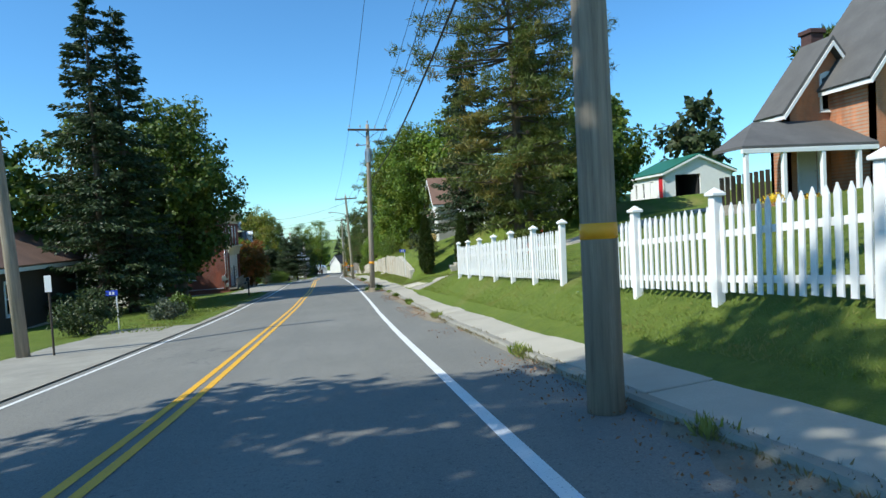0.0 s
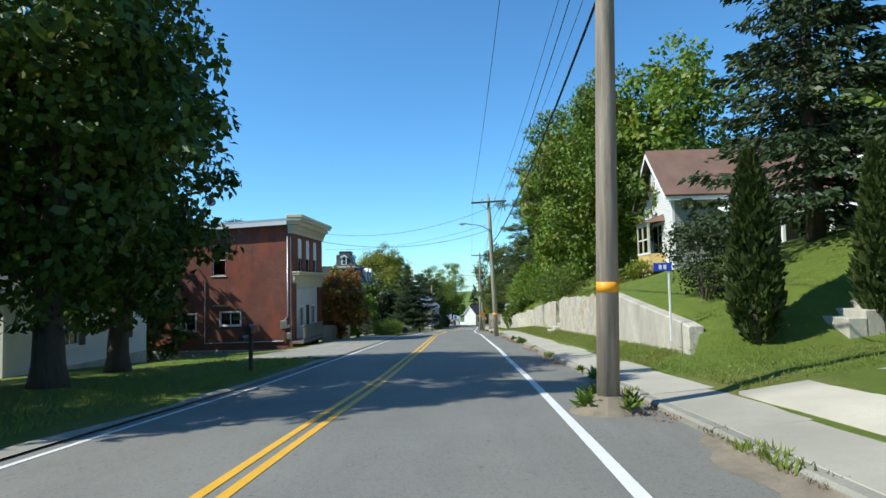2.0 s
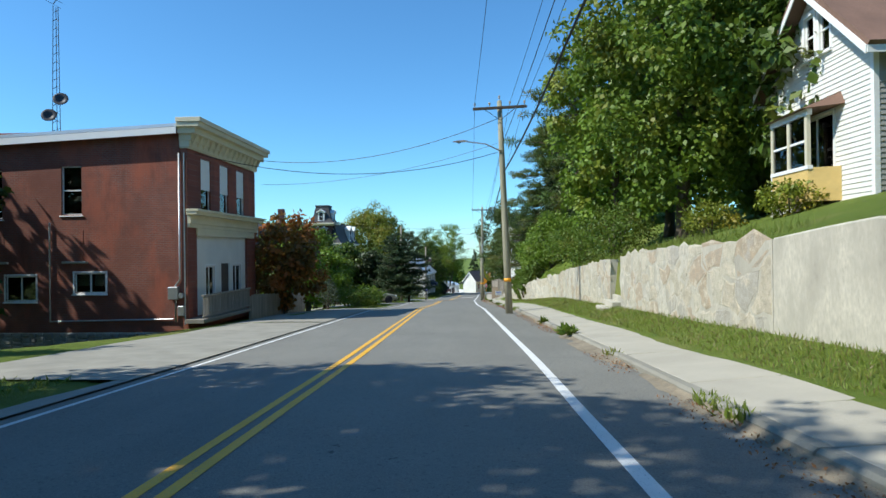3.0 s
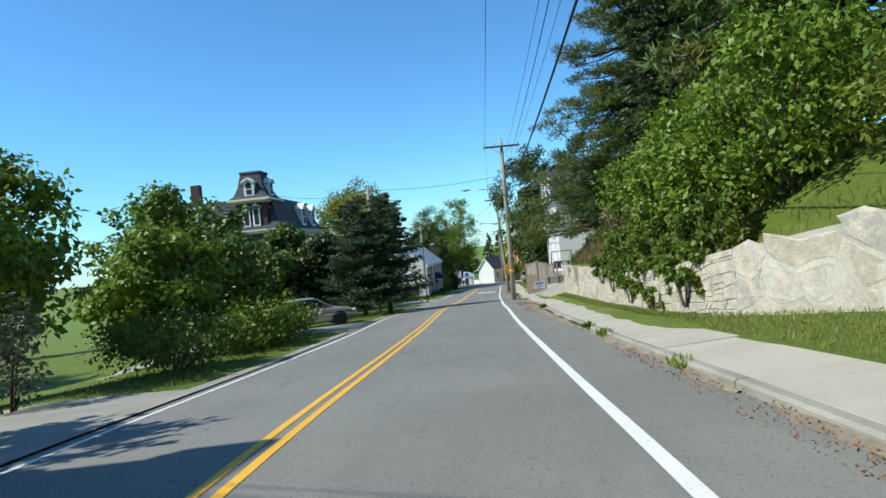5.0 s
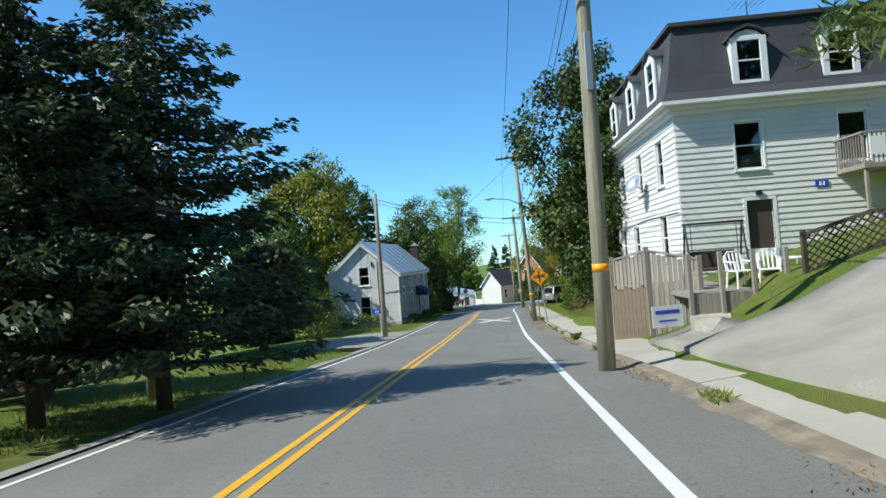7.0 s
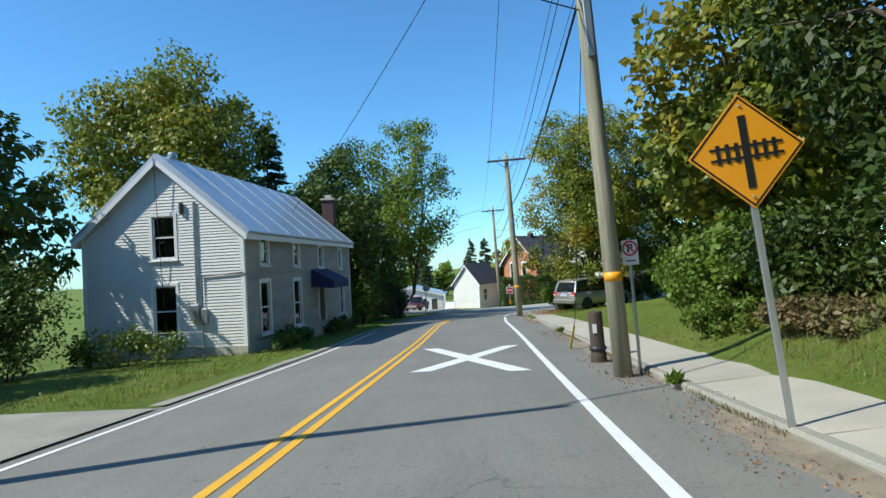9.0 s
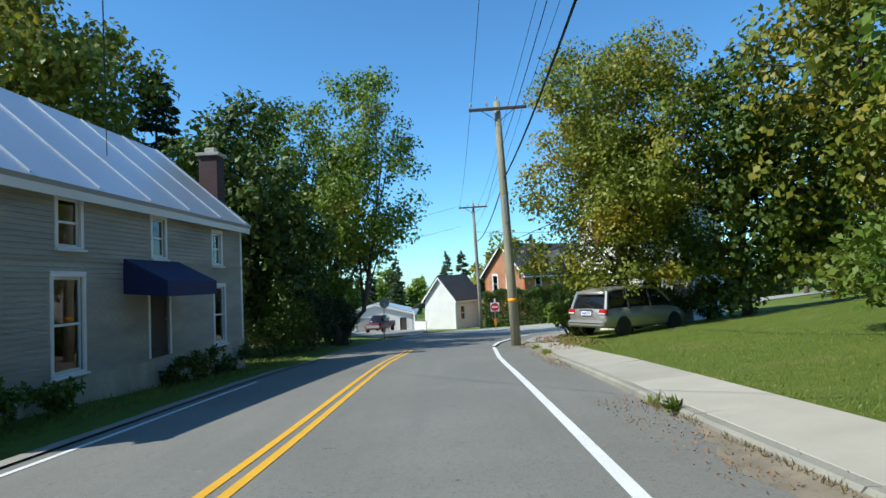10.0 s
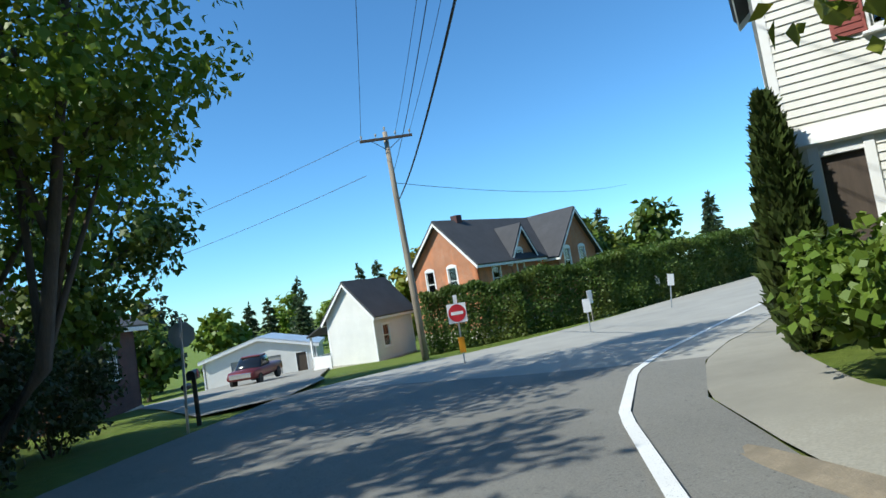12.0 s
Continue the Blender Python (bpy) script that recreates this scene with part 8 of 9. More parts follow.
cedar(on(6.1, 41.7), 4.0, .54, "clipped upright cedar on the lawn", 61)
cedar(on(8.6, 41.4), 3.7, .52, "clipped upright cedar on the lawn", 62)
shrub(on(6.4, 45.4), (1.3, 1.5, 2.3), LEAF_DULL, "broad rounded shrub above the concrete wall", 63, per=5200)
shrub(on(8.6, 59.5), (.9, .8, .9), LEAF_YELLOWING, "yellow flowering shrub under the bay window", 64, per=2200)
shrub(on(7.6, 62.3), (1.0, 1.4, 1.0), LEAF_YELLOWING, "yellow-green shrub at the lawn's edge", 65, per=2400)
shrub(on(6.2, 69.5), (1.6, 3.5, 2.6), LEAF_BUSH, "thicket above the stone wall", 66, per=6500)
shrub(on(6.0, 77.5), (1.8, 3.8, 2.8), LEAF_BUSH, "thicket above the stone wall", 67, per=6500)
shrub(on(4.7, 87.0), (1.3, 2.6, 3.6), LEAF_ASH, "sumac and vines hanging over the stone wall", 68, per=8000, leaf_size=.17)
shrub(on(4.9, 91.5), (1.4, 2.6, 3.2), LEAF_ASH, "sumac and vines hanging over the stone wall", 69, per=7000, leaf_size=.17)
shrub(on(6.4, 88.5), (1.9, 4.2, 3.4), LEAF_ASH, "leafy sumac thicket on the bank", 93, per=8000, leaf_size=.17)
shrub(on(5.7, 94.6), (1.3, 2.0, 1.5), LEAF_DULL, "brownish thicket of weeds on the bank", 111, per=4500, leaf_size=.13)
shrub(on(5.9, 97.6), (1.3, 2.0, 1.2), DRY_GRASS, "brownish thicket of weeds on the bank", 112, per=4500, leaf_size=.13)
shrub(on(6.3, 100.4), (1.3, 2.0, 1.3), LEAF_DULL, "brownish thicket of weeds on the bank", 113, per=4500, leaf_size=.13)
for vi, (vy, vd) in enumerate(((83.6, .75), (85.9, 1.0), (88.3, .8), (90.6, .6), (92.3, .4))):
    shrub(pose(wall_x(vy) - .02, vy, zr(vy) + wall_top(vy) - vd), (.28, 1.7, vd + .5), LEAF_BUSH, "vines hanging over the stone wall", 95 + vi, per=3600, leaf_size=.1, name="vine", group="vines over the wall")
shrub(on(7.2, 85.2), (2.2, 3.4, 2.8), LEAF_ASH, "leafy sumac thicket on the bank", 116, per=6500, leaf_size=.17)
shrub(on(7.4, 91.6), (2.0, 3.0, 2.4), LEAF_BUSH, "leafy sumac thicket on the bank", 117, per=5500, leaf_size=.16)
for k, (sx, sy, sh) in enumerate(((4.7, 84.6, 2.2), (4.8, 88.9, 2.4), (6.0, 93.6, 2.8), (7.6, 96.4, 3.0), (7.9, 88.0, 3.2))):
    shrub(on(sx, sy), (1.3, 2.6, sh), LEAF_ASH if k < 3 else LEAF_MAPLE, "sumac thicket spilling over the stone wall", 190 + k, per=6000, leaf_size=.16)
for k, sy in enumerate((83.4, 87.2, 91.0)):
    shrub(on(wall_x(sy) + .55, sy), (.55, 2.3, 1.2), LEAF_BUSH, "low leafy growth along the crown of the wall", 196 + k, per=4200, leaf_size=.13)
shrub(on(5.5, 86.8), (1.1, 3.2, 2.2), LEAF_ASH, "leafy sumac thicket above the wall", 125, per=5500, leaf_size=.16)
shrub(on(5.7, 91.0), (1.1, 2.6, 2.0), LEAF_ASH, "leafy sumac thicket above the wall", 126, per=4800, leaf_size=.16)
shrub(on(5.3, 83.0), (1.4, 2.6, 3.8), LEAF_ASH, "sumac above the stone wall", 70, per=7000, leaf_size=.17)
shrub(on(-8.7, 85.8), (2.0, 2.0, 1.7), LEAF_BUSH, "round bright green bush beside the road", 71, per=5200)
shrub(on(-8.6, 90.5), (1.3, 2.2, 1.6), LEAF_ASH, "tall leafy flower bed beside the road", 72, per=5200, leaf_size=.16)
shrub(on(-8.9, 94.2), (1.4, 1.9, 1.5), LEAF_ASH, "tall leafy flower bed beside the road", 73, per=4800, leaf_size=.16)
shrub(on(-9.4, 81.2), (.9, .9, 2.3), LEAF_GREY, "thin grey shrub beside the road", 74, per=1600)
leafy_tree(on(-26.5, 33.0), 8.5, 3.6, LEAF_MAPLE, "dark leafy tree beside the wooden house", 62, bottom=.06, count=140, leaf_size=.28, per=110)
shrub(on(-8.9, 23.0), (1.1, 1.0, 1.5), LEAF_DULL, "brownish flowering shrub at the gravel edge", 75, per=3800)
shrub(on(-7.6, 28.6), (.8, 1.6, .8), LEAF_GREY, "low green perennials in a bed", 76, per=2600)
shrub(on(-7.7, 31.5), (.7, 1.2, .9), LEAF_BUSH, "low green perennials in a bed", 77, per=2200)
shrub(on(-11.0, 145.0), (2.4, 1.1, 1.0), LEAF_BUSH, "tall weeds before the white gable", 78, per=3600)
shrub(on(-7.5, 150.0), (.5, 3.0, .7), LEAF_MAPLE, "weeds along the house wall", 79, per=2600)
shrub(on(-7.4, 158.0), (.6, 4.5, .8), LEAF_MAPLE, "weeds along the house wall", 80, per=3600)
shrub(on(-8.0, 167.5), (1.8, 3.2, 2.8), LEAF_MAPLE, "dark thicket at the house's end", 81, per=6500)
for k, (lx, ly, lh) in enumerate(((-7.4, 171.2, 3.2), (-7.0, 175.2, 3.0), (-7.4, 179.4, 2.6), (-9.6, 173.4, 4.2), (-9.8, 178.6, 3.8))):
    shrub(on(lx, ly), (1.5, 2.4, lh), LEAF_DULL, "dark shaded thicket beside the bend", 182 + k, per=7000, leaf_size=.15)
cedar(on(6.2, 171.9), 3.7, .42, "upright cedar at the white house corner", 91)
shrub(on(5.2, 168.6), (1.25, 1.7, 1.85), LEAF_BUSH, "large-leaved vine bush beside the pole", 83, per=9000, leaf_size=.13, width=.85)
shrub(on(5.8, 142.3), (1.5, 2.6, 2.6), LEAF_BUSH, "vine-covered thicket beside the pavement", 84, per=7000, leaf_size=.18, width=.8)
shrub(on(4.7, 142.2), (1.0, 1.8, 2.3), LEAF_BUSH, "vine-covered bush crowding the pavement", 199, per=6000, leaf_size=.14)
for k, (sx, sy, hy, sh) in enumerate(((4.5, 137.2, 1.5, .5), (5.0, 134.6, 1.6, .45), (4.3, 140.2, 1.0, .7), (5.9, 133.0, 1.7, .5))):
    shrub(on(sx, sy), (.8, hy, sh), (DRY_GRASS, LEAF_DULL, LEAF_BUSH, DRY_GRASS)[k], "dry weeds and low growth on the bank", 140 + k, per=4200, leaf_size=.1)
shrub(on(5.6, 139.4), (1.4, 1.8, 2.2), LEAF_DEEP, "dark leafy bush on the bank", 200, per=6000, leaf_size=.15)
shrub(on(6.6, 136.5), (1.6, 2.8, 2.4), LEAF_DEEP, "thicket of dark leaves on the bank", 85, per=6000, leaf_size=.18)
shrub(on(7.5, 150.0), (1.4, 3.0, 2.2), LEAF_BUSH, "leafy thicket at the edge of the lawn", 86, per=6000, leaf_size=.18)
shrub(on(-13.6, 143.6), (2.0, 1.8, 3.6), LEAF_MAPLE, "dark bushes beside the white house", 92, per=7000)
leafy_tree(on(-18.5, 143.0), 7.5, 3.2, LEAF_MAPLE, "dark leafy tree beside the white house", 61, bottom=.04, count=150, leaf_size=.24, per=120)
shrub(on(-12.0, 137.0), (2.0, 2.2, 2.6), LEAF_MAPLE, "dark bushes beside the white house", 88, per=6000)
shrub(on(-10.8, 181.5), (2.5, 2.0, 1.6), LEAF_RED, "dusty red-leaved shrub beside the yard", 89, per=3000)


def hedge_block(m, half, deep, h, seed, n=15000):
    """One clipped length of hedge: leaves packed on bulging faces and an open, shaggy top."""
    rng = np.random.default_rng(seed)
    ob = thing("hedge", m, "dense clipped hedge along the side street", "hedge", "clipped hedge")
    stems = Shape()
    for k in range(6):
        x = -half + (k + .5) * half / 3
        stems.tube([(x, 0, -.2), (x + .1, .05, h * .4), (x + .2, -.1, h * .85)], [.05, .035, .01], 5, False)
    part("stem", stems, BARK, ob, smooth=True)
    u, z, f = rng.uniform(-half, half, n), rng.random(n) * h, rng.random(n)
    bulge = np.array([noise.noise(Vector((a * .9, b * .9, seed))) for a, b in zip(u[:600], z[:600])])
    swell = .16 * bulge[rng.integers(0, 600, n)] + .12 * np.sin(u * 2.3 + seed) + .1 * np.sin(z * 3.1 + u)
    skin = deep * (1 - .25 * (z / h) ** 3) + swell - .35 * rng.random(n) ** 2
    y = np.where(f < .58, -skin, np.where(f < .7, skin, rng.uniform(-deep, deep, n)))
    crown = f >= .7
    z = np.where(crown, h + .14 * np.sin(u * 1.7 + seed) + .12 * np.sin(u * 4.1) - .35 * rng.random(n) ** 1.5, z)
    d = np.stack([rng.normal(size=n) * .3, np.where(crown, 0, np.sign(y)), np.where(crown, 1.0, .35)], 1)
    w = rng.normal(size=(n, 3)) + np.stack([np.zeros(n), np.zeros(n), np.full(n, .5)], 1)
    part("leaves", blades("leaves", np.stack([u, y, z], 1), w, .17 * (.6 + .8 * rng.random(n)), HEDGE, .5, seed, faces=d + rng.normal(size=(n, 3)) * .45), HEDGE, ob)


def long_hedge():
    """The clipped hedge that climbs the side street, length by length."""
    pts = [(3.4, 195.6), (8, 195.0), (13, 195.5), (18, 197.5), (23, 200.4), (28, 203.6), (33, 207), (39, 211)]
    for i, ((x0, y0), (x1, y1)) in enumerate(zip(pts, pts[1:])):
        cx, cy = (x0 + x1) / 2, (y0 + y1) / 2
        hedge_block(on(cx, cy, math.degrees(math.atan2(y1 - y0, x1 - x0)), -.1), math.hypot(x1 - x0, y1 - y0) / 2 + .25, 1.1, 3.2, 90 + i)


long_hedge()


# ---------------------------------------------------------------- vehicles
CAR_PAINT = plain("car_paint_champagne", (.42, .38, .28), .28, .55, vary=.06, scale=1, fine=6, bump=0)
VAN_PAINT = plain("van_paint_silver", (.4, .385, .35), .3, .55, vary=.08, scale=1, fine=6, bump=0)
TRUCK_PAINT = plain("truck_paint_maroon", (.16, .03, .03), .35, .3, vary=.1, scale=1, fine=6, bump=0)
CAR_GLASS = plain("tinted_car_glass", (.012, .014, .016), .06, vary=.05, bump=0)
TAIL_RED = plain("tail_lamp_red", (.5, .015, .02), .2, vary=.1, bump=0)
LAMP_CLEAR = plain("lamp_clear", (.7, .7, .68), .15, vary=.05, bump=0)
CHROME = plain("chrome", (.75, .75, .75), .15, 1.0, vary=.05, bump=0)


def loft(sections, n):
    """A closed skin through rings of n points each."""
    s = Shape()
    for ring in sections:
        s.v += [tuple(p) for p in ring]
    for i in range(len(sections) - 1):
        for k in range(n):
            s.f.append((i * n + k, i * n + (k + 1) % n, (i + 1) * n + (k + 1) % n, (i + 1) * n + k))
    s.f.append(tuple(range(n)))
    s.f.append(tuple((len(sections) - 1) * n + k for k in reversed(range(n))))
    return s


def wheel(parent, x, y, r=.32, w=.2, side=1):
    """A wheel whose axle lies across: tyre, rim and hub."""
    m = pose(x, y, r, 0, 90, 0)
    t = part("tyre", Shape().lathe([(r * .62, -w / 2), (r * .93, -w / 2), (r, -w * .36), (r, w * .36), (r * .93, w / 2), (r * .62, w / 2)], 26), RUBBER, parent, at=m)
    rim = part("rim", Shape().lathe([(r * .62, -w * .46), (r * .6, w * .3), (r * .57, w * .42), (r * .3, w * .34), (.01, w * .36)], 22), METAL_GREY, t)
    for k in range(7):
        a = k * 6.283 / 7
        part("spoke", Shape().box(r * .14, -.018, w * .3 * side, r * .58, .018, w * .47 * side, .006).moved(pose(0, 0, 0, 0, 0, math.degrees(a))), METAL_GREY, rim)
    return t


def car_body(profile, waist, half, tumble, inset=.05):
    """Rings across a car for (y along, low z, waist z, roof z or None): lower body up to the waist."""
    rings = []
    for y, lo, wz, q in profile:
        h = half * q
        rings.append([(-h * .9, y, lo), (-h, y, lo + .1), (-h * 1.01, y, (lo + wz) * .52), (-h * .97, y, wz - .08), (-h * .9, y, wz), (0, y, wz + .035 * q), (h * .9, y, wz), (h * .97, y, wz - .08), (h * 1.01, y, (lo + wz) * .52), (h, y, lo + .1), (h * .9, y, lo)])
    return loft(rings, 11)


def sedan(m, label):
    """A rounded four-door saloon; its nose points along +y."""
    ob = thing("car", m, label, "car")
    prof = [(-2.38, .42, .72, .78), (-2.3, .3, .86, .9), (-1.9, .24, .93, .98), (-1.2, .22, .94, 1.0), (0, .21, .93, 1.0), (.9, .22, .92, 1.0), (1.6, .24, .84, .99), (2.1, .28, .74, .93), (2.36, .36, .62, .8)]
    body = part("body", car_body(prof, .92, .88, .1), CAR_PAINT, ob, "metallic champagne bodywork", smooth=True)
    cab = [(-1.75, .9, .72), (-1.1, 1.36, .62), (-.4, 1.43, .6), (.3, 1.4, .6), (1.15, .9, .7)]
    rings = []
    for y, z, w in cab:
        rings.append([(-w * 1.08, y, .86), (-w, y, max(.9, z - .08)), (-w * .82, y, z), (0, y, z + .03), (w * .82, y, z), (w, y, max(.9, z - .08)), (w * 1.08, y, .86)])
    part("cabin_glass", loft(rings, 7), CAR_GLASS, body, "dark glass", smooth=True)
    roof = []
    for y, z, w in ((-1.25, 1.30, .6), (-1.0, 1.4, .63), (-.4, 1.455, .63), (.3, 1.425, .62), (.5, 1.35, .6)):
        roof.append([(-w * .96, y, z - .05), (-w * .8, y, z + .01), (0, y, z + .035), (w * .8, y, z + .01), (w * .96, y, z - .05), (0, y, z - .06)])
    part("roof", loft(roof, 6), CAR_PAINT, body, smooth=True)
    for s in (-1, 1):
        for y0, y1, z1 in ((-1.72, -1.2, 1.33), (1.12, .42, 1.37)):
            part("pillar", Shape().tube([(s * .76, y0, .92), (s * .6, y1, z1)], .04, 6), CAR_PAINT, body)
        part("pillar", Shape().tube([(s * .8, -.25, .92), (s * .63, -.3, 1.38)], .035, 6), METAL_DARK, body)
        part("side_trim", Shape().box(s * .875, -1.7, .56, s * .9, 1.4, .6, .006), CHROME, body)
        part("mirror", Shape().box(s * .86, .62, .92, s * 1.06, .76, 1.06, .03), METAL_DARK, body)
        part("headlamp", Shape().box(s * .45, 2.12, .6, s * .82, 2.3, .72, .03), LAMP_CLEAR, body)
        part("tail_lamp", Shape().box(s * .5, -2.37, .68, s * .84, -2.26, .84, .02), TAIL_RED, body)
        for y in (-.62, .45):
            part("door_handle", Shape().box(s * .88, y, .8, s * .91, y + .2, .83, .008), CAR_PAINT, body)
        for y in (-1.42, 1.42):
            part("wheel_arch", Shape().tube([(s * .8, y, .33), (s * .9, y, .33)], .38, 20), METAL_DARK, body)
            w = wheel(body, s * .83, y, .32, .2, s)
    part("front_bumper", Shape().box(-.78, 2.2, .3, .78, 2.42, .5, .06), CAR_PAINT, body)
    part("grille", Shape().box(-.3, 2.36, .52, .3, 2.41, .64, .02), METAL_DARK, body)
    return ob


def minivan(m, label):
    """A tall silver van seen from behind; its tail points along -y."""
    ob = thing("minivan", m, label, "car")
    prof = [(-2.42, .48, .98, .94), (-2.36, .38, 1.02, .99), (-1.8, .28, 1.05, 1.0), (0, .26, 1.04, 1.0), (1.2, .27, 1.0, 1.0), (1.9, .3, .86, .96), (2.35, .38, .7, .84)]
    body = part("body", car_body(prof, 1.0, .95, .1), VAN_PAINT, ob, "silver bodywork", smooth=True)
    rings = []
    for y, z, w in ((-2.3, 1.05, .84), (-2.08, 1.62, .76), (-1.8, 1.76, .74), (0, 1.79, .74), (.7, 1.72, .74), (1.65, 1.0, .8)):
        rings.append([(-w * 1.1, y, .98), (-w * 1.02, y, max(1.0, z - .12)), (-w * .85, y, z), (0, y, z + .03), (w * .85, y, z), (w * 1.02, y, max(1.0, z - .12)), (w * 1.1, y, .98)])
    part("cabin_glass", loft(rings, 7), CAR_GLASS, body, "dark glass", smooth=True)
    roof = []
    for y, z, w in ((-2.2, 1.66, .72), (-2.0, 1.73, .76), (-1.7, 1.79, .77), (0, 1.82, .77), (.7, 1.75, .76), (.95, 1.64, .74)):
        roof.append([(-w * .98, y, z - .09), (-w * .85, y, z), (0, y, z + .03), (w * .85, y, z), (w * .98, y, z - .09), (0, y, z - .1)])
    part("roof", loft(roof, 6), VAN_PAINT, body, smooth=True)
    for s in (-1, 1):
        part("rear_pillar", Shape().tube([(s * .87, -2.33, 1.02), (s * .74, -2.1, 1.68)], [.075, .06], 6), VAN_PAINT, body)
        for y0, y1 in ((-1.1, -1.1), (.15, .1), (1.5, .75)):
            part("pillar", Shape().tube([(s * .9, y0, 1.0), (s * .77, y1, 1.7)], .04, 6), VAN_PAINT if y0 > 1 else METAL_DARK, body)
        tl = part("tail_lamp", Shape().box(s * .62, -2.46, .84, s * .95, -2.3, 1.02, .03), TAIL_RED, body, "red tail lamp")
        part("reverse_lamp", Shape().box(s * .64, -2.468, .85, s * .93, -2.45, .9, .008), LAMP_CLEAR, tl)
        part("roof_rail", Shape().tube([(s * .62, -1.7, 1.82), (s * .62, -1.6, 1.87), (s * .62, .4, 1.87), (s * .62, .5, 1.8)], .02, 6), METAL_DARK, body)
        part("mirror", Shape().box(s * .95, 1.15, 1.02, s * 1.15, 1.27, 1.2, .04), METAL_DARK, body)
        for y in (-1.5, 1.45):
            part("wheel_arch", Shape().tube([(s * .86, y, .34), (s * .965, y, .34)], .4, 20), METAL_DARK, body)
            wheel(body, s * .88, y, .34, .22, s)
    part("bumper", Shape().box(-.93, -2.58, .36, .93, -2.36, .62, .07), VAN_PAINT, body, "silver rear bumper")
    part("bumper_step", Shape().box(-.85, -2.585, .5, .85, -2.57, .53, .004), METAL_DARK, body)
    pl = part("licence_plate", Shape().box(-.26, -2.475, .8, .26, -2.46, .95, .006), SIGN_WHITE, body, "white plate")
    bars(pl, [(-.2 + k * .06, .84, -.165 + k * .06, .92) for k in range(7)], SIGN_BLUE, -2.479)
    part("plate_garnish", Shape().box(-.32, -2.48, .97, .32, -2.44, 1.02, .01), CHROME, body)
    part("wiper", Shape().tube([(.3, -2.31, 1.1), (-.25, -2.27, 1.2)], .012, 5), RUBBER, body)
    part("high_brake_lamp", Shape().box(-.2, -2.19, 1.66, .2, -2.15, 1.7, .005), TAIL_RED, body)
    return ob


def pickup(m, label):
    ob = thing("pickup_truck", m, label, "truck")
    prof = [(-2.6, .5, 1.0, .95), (-2.5, .45, 1.05, 1.0), (-.4, .42, 1.05, 1.0), (1.0, .42, 1.05, 1.0), (2.3, .45, 1.0, .97), (2.6, .5, .85, .9)]
    body = part("body", car_body(prof, 1.0, .95, .1), TRUCK_PAINT, ob, smooth=True)
    rings = [[(-w * 1.1, y, 1.0), (-w, y, max(1.02, z - .1)), (-w * .86, y, z), (0, y, z + .03), (w * .86, y, z), (w, y, max(1.02, z - .1)), (w * 1.1, y, 1.0)] for y, z, w in ((-.6, 1.1, .8), (-.45, 1.72, .74), (.6, 1.74, .74), (1.3, 1.08, .8))]
    part("cab", loft(rings, 7), CAR_GLASS, body, smooth=True)
    part("cab_roof", Shape().box(-.66, -.45, 1.7, .66, .65, 1.8, .05), TRUCK_PAINT, body)
    part("grille", Shape().box(-.7, 2.55, .6, .7, 2.64, .9, .02), CHROME, body)
    for s in (-1, 1):
        for y in (-1.6, 1.65):
            wheel(body, s * .86, y, .37, .24, s)
    return ob


sedan(pose(-9.75, 100.6, gz(-9.75, 100.4) + .03, 0, 0, -62), "champagne four-door car parked nose to the road")
minivan(pose(6.85, 165.1, gz(6.8, 164.9) + .04, 0, 0, -58), "silver minivan parked under the yellowing tree")
pickup(pose(-7.4, 206.0, gz(-7.4, 206) + .05, 0, 0, 168), "dark red pickup truck on the gravel yard")


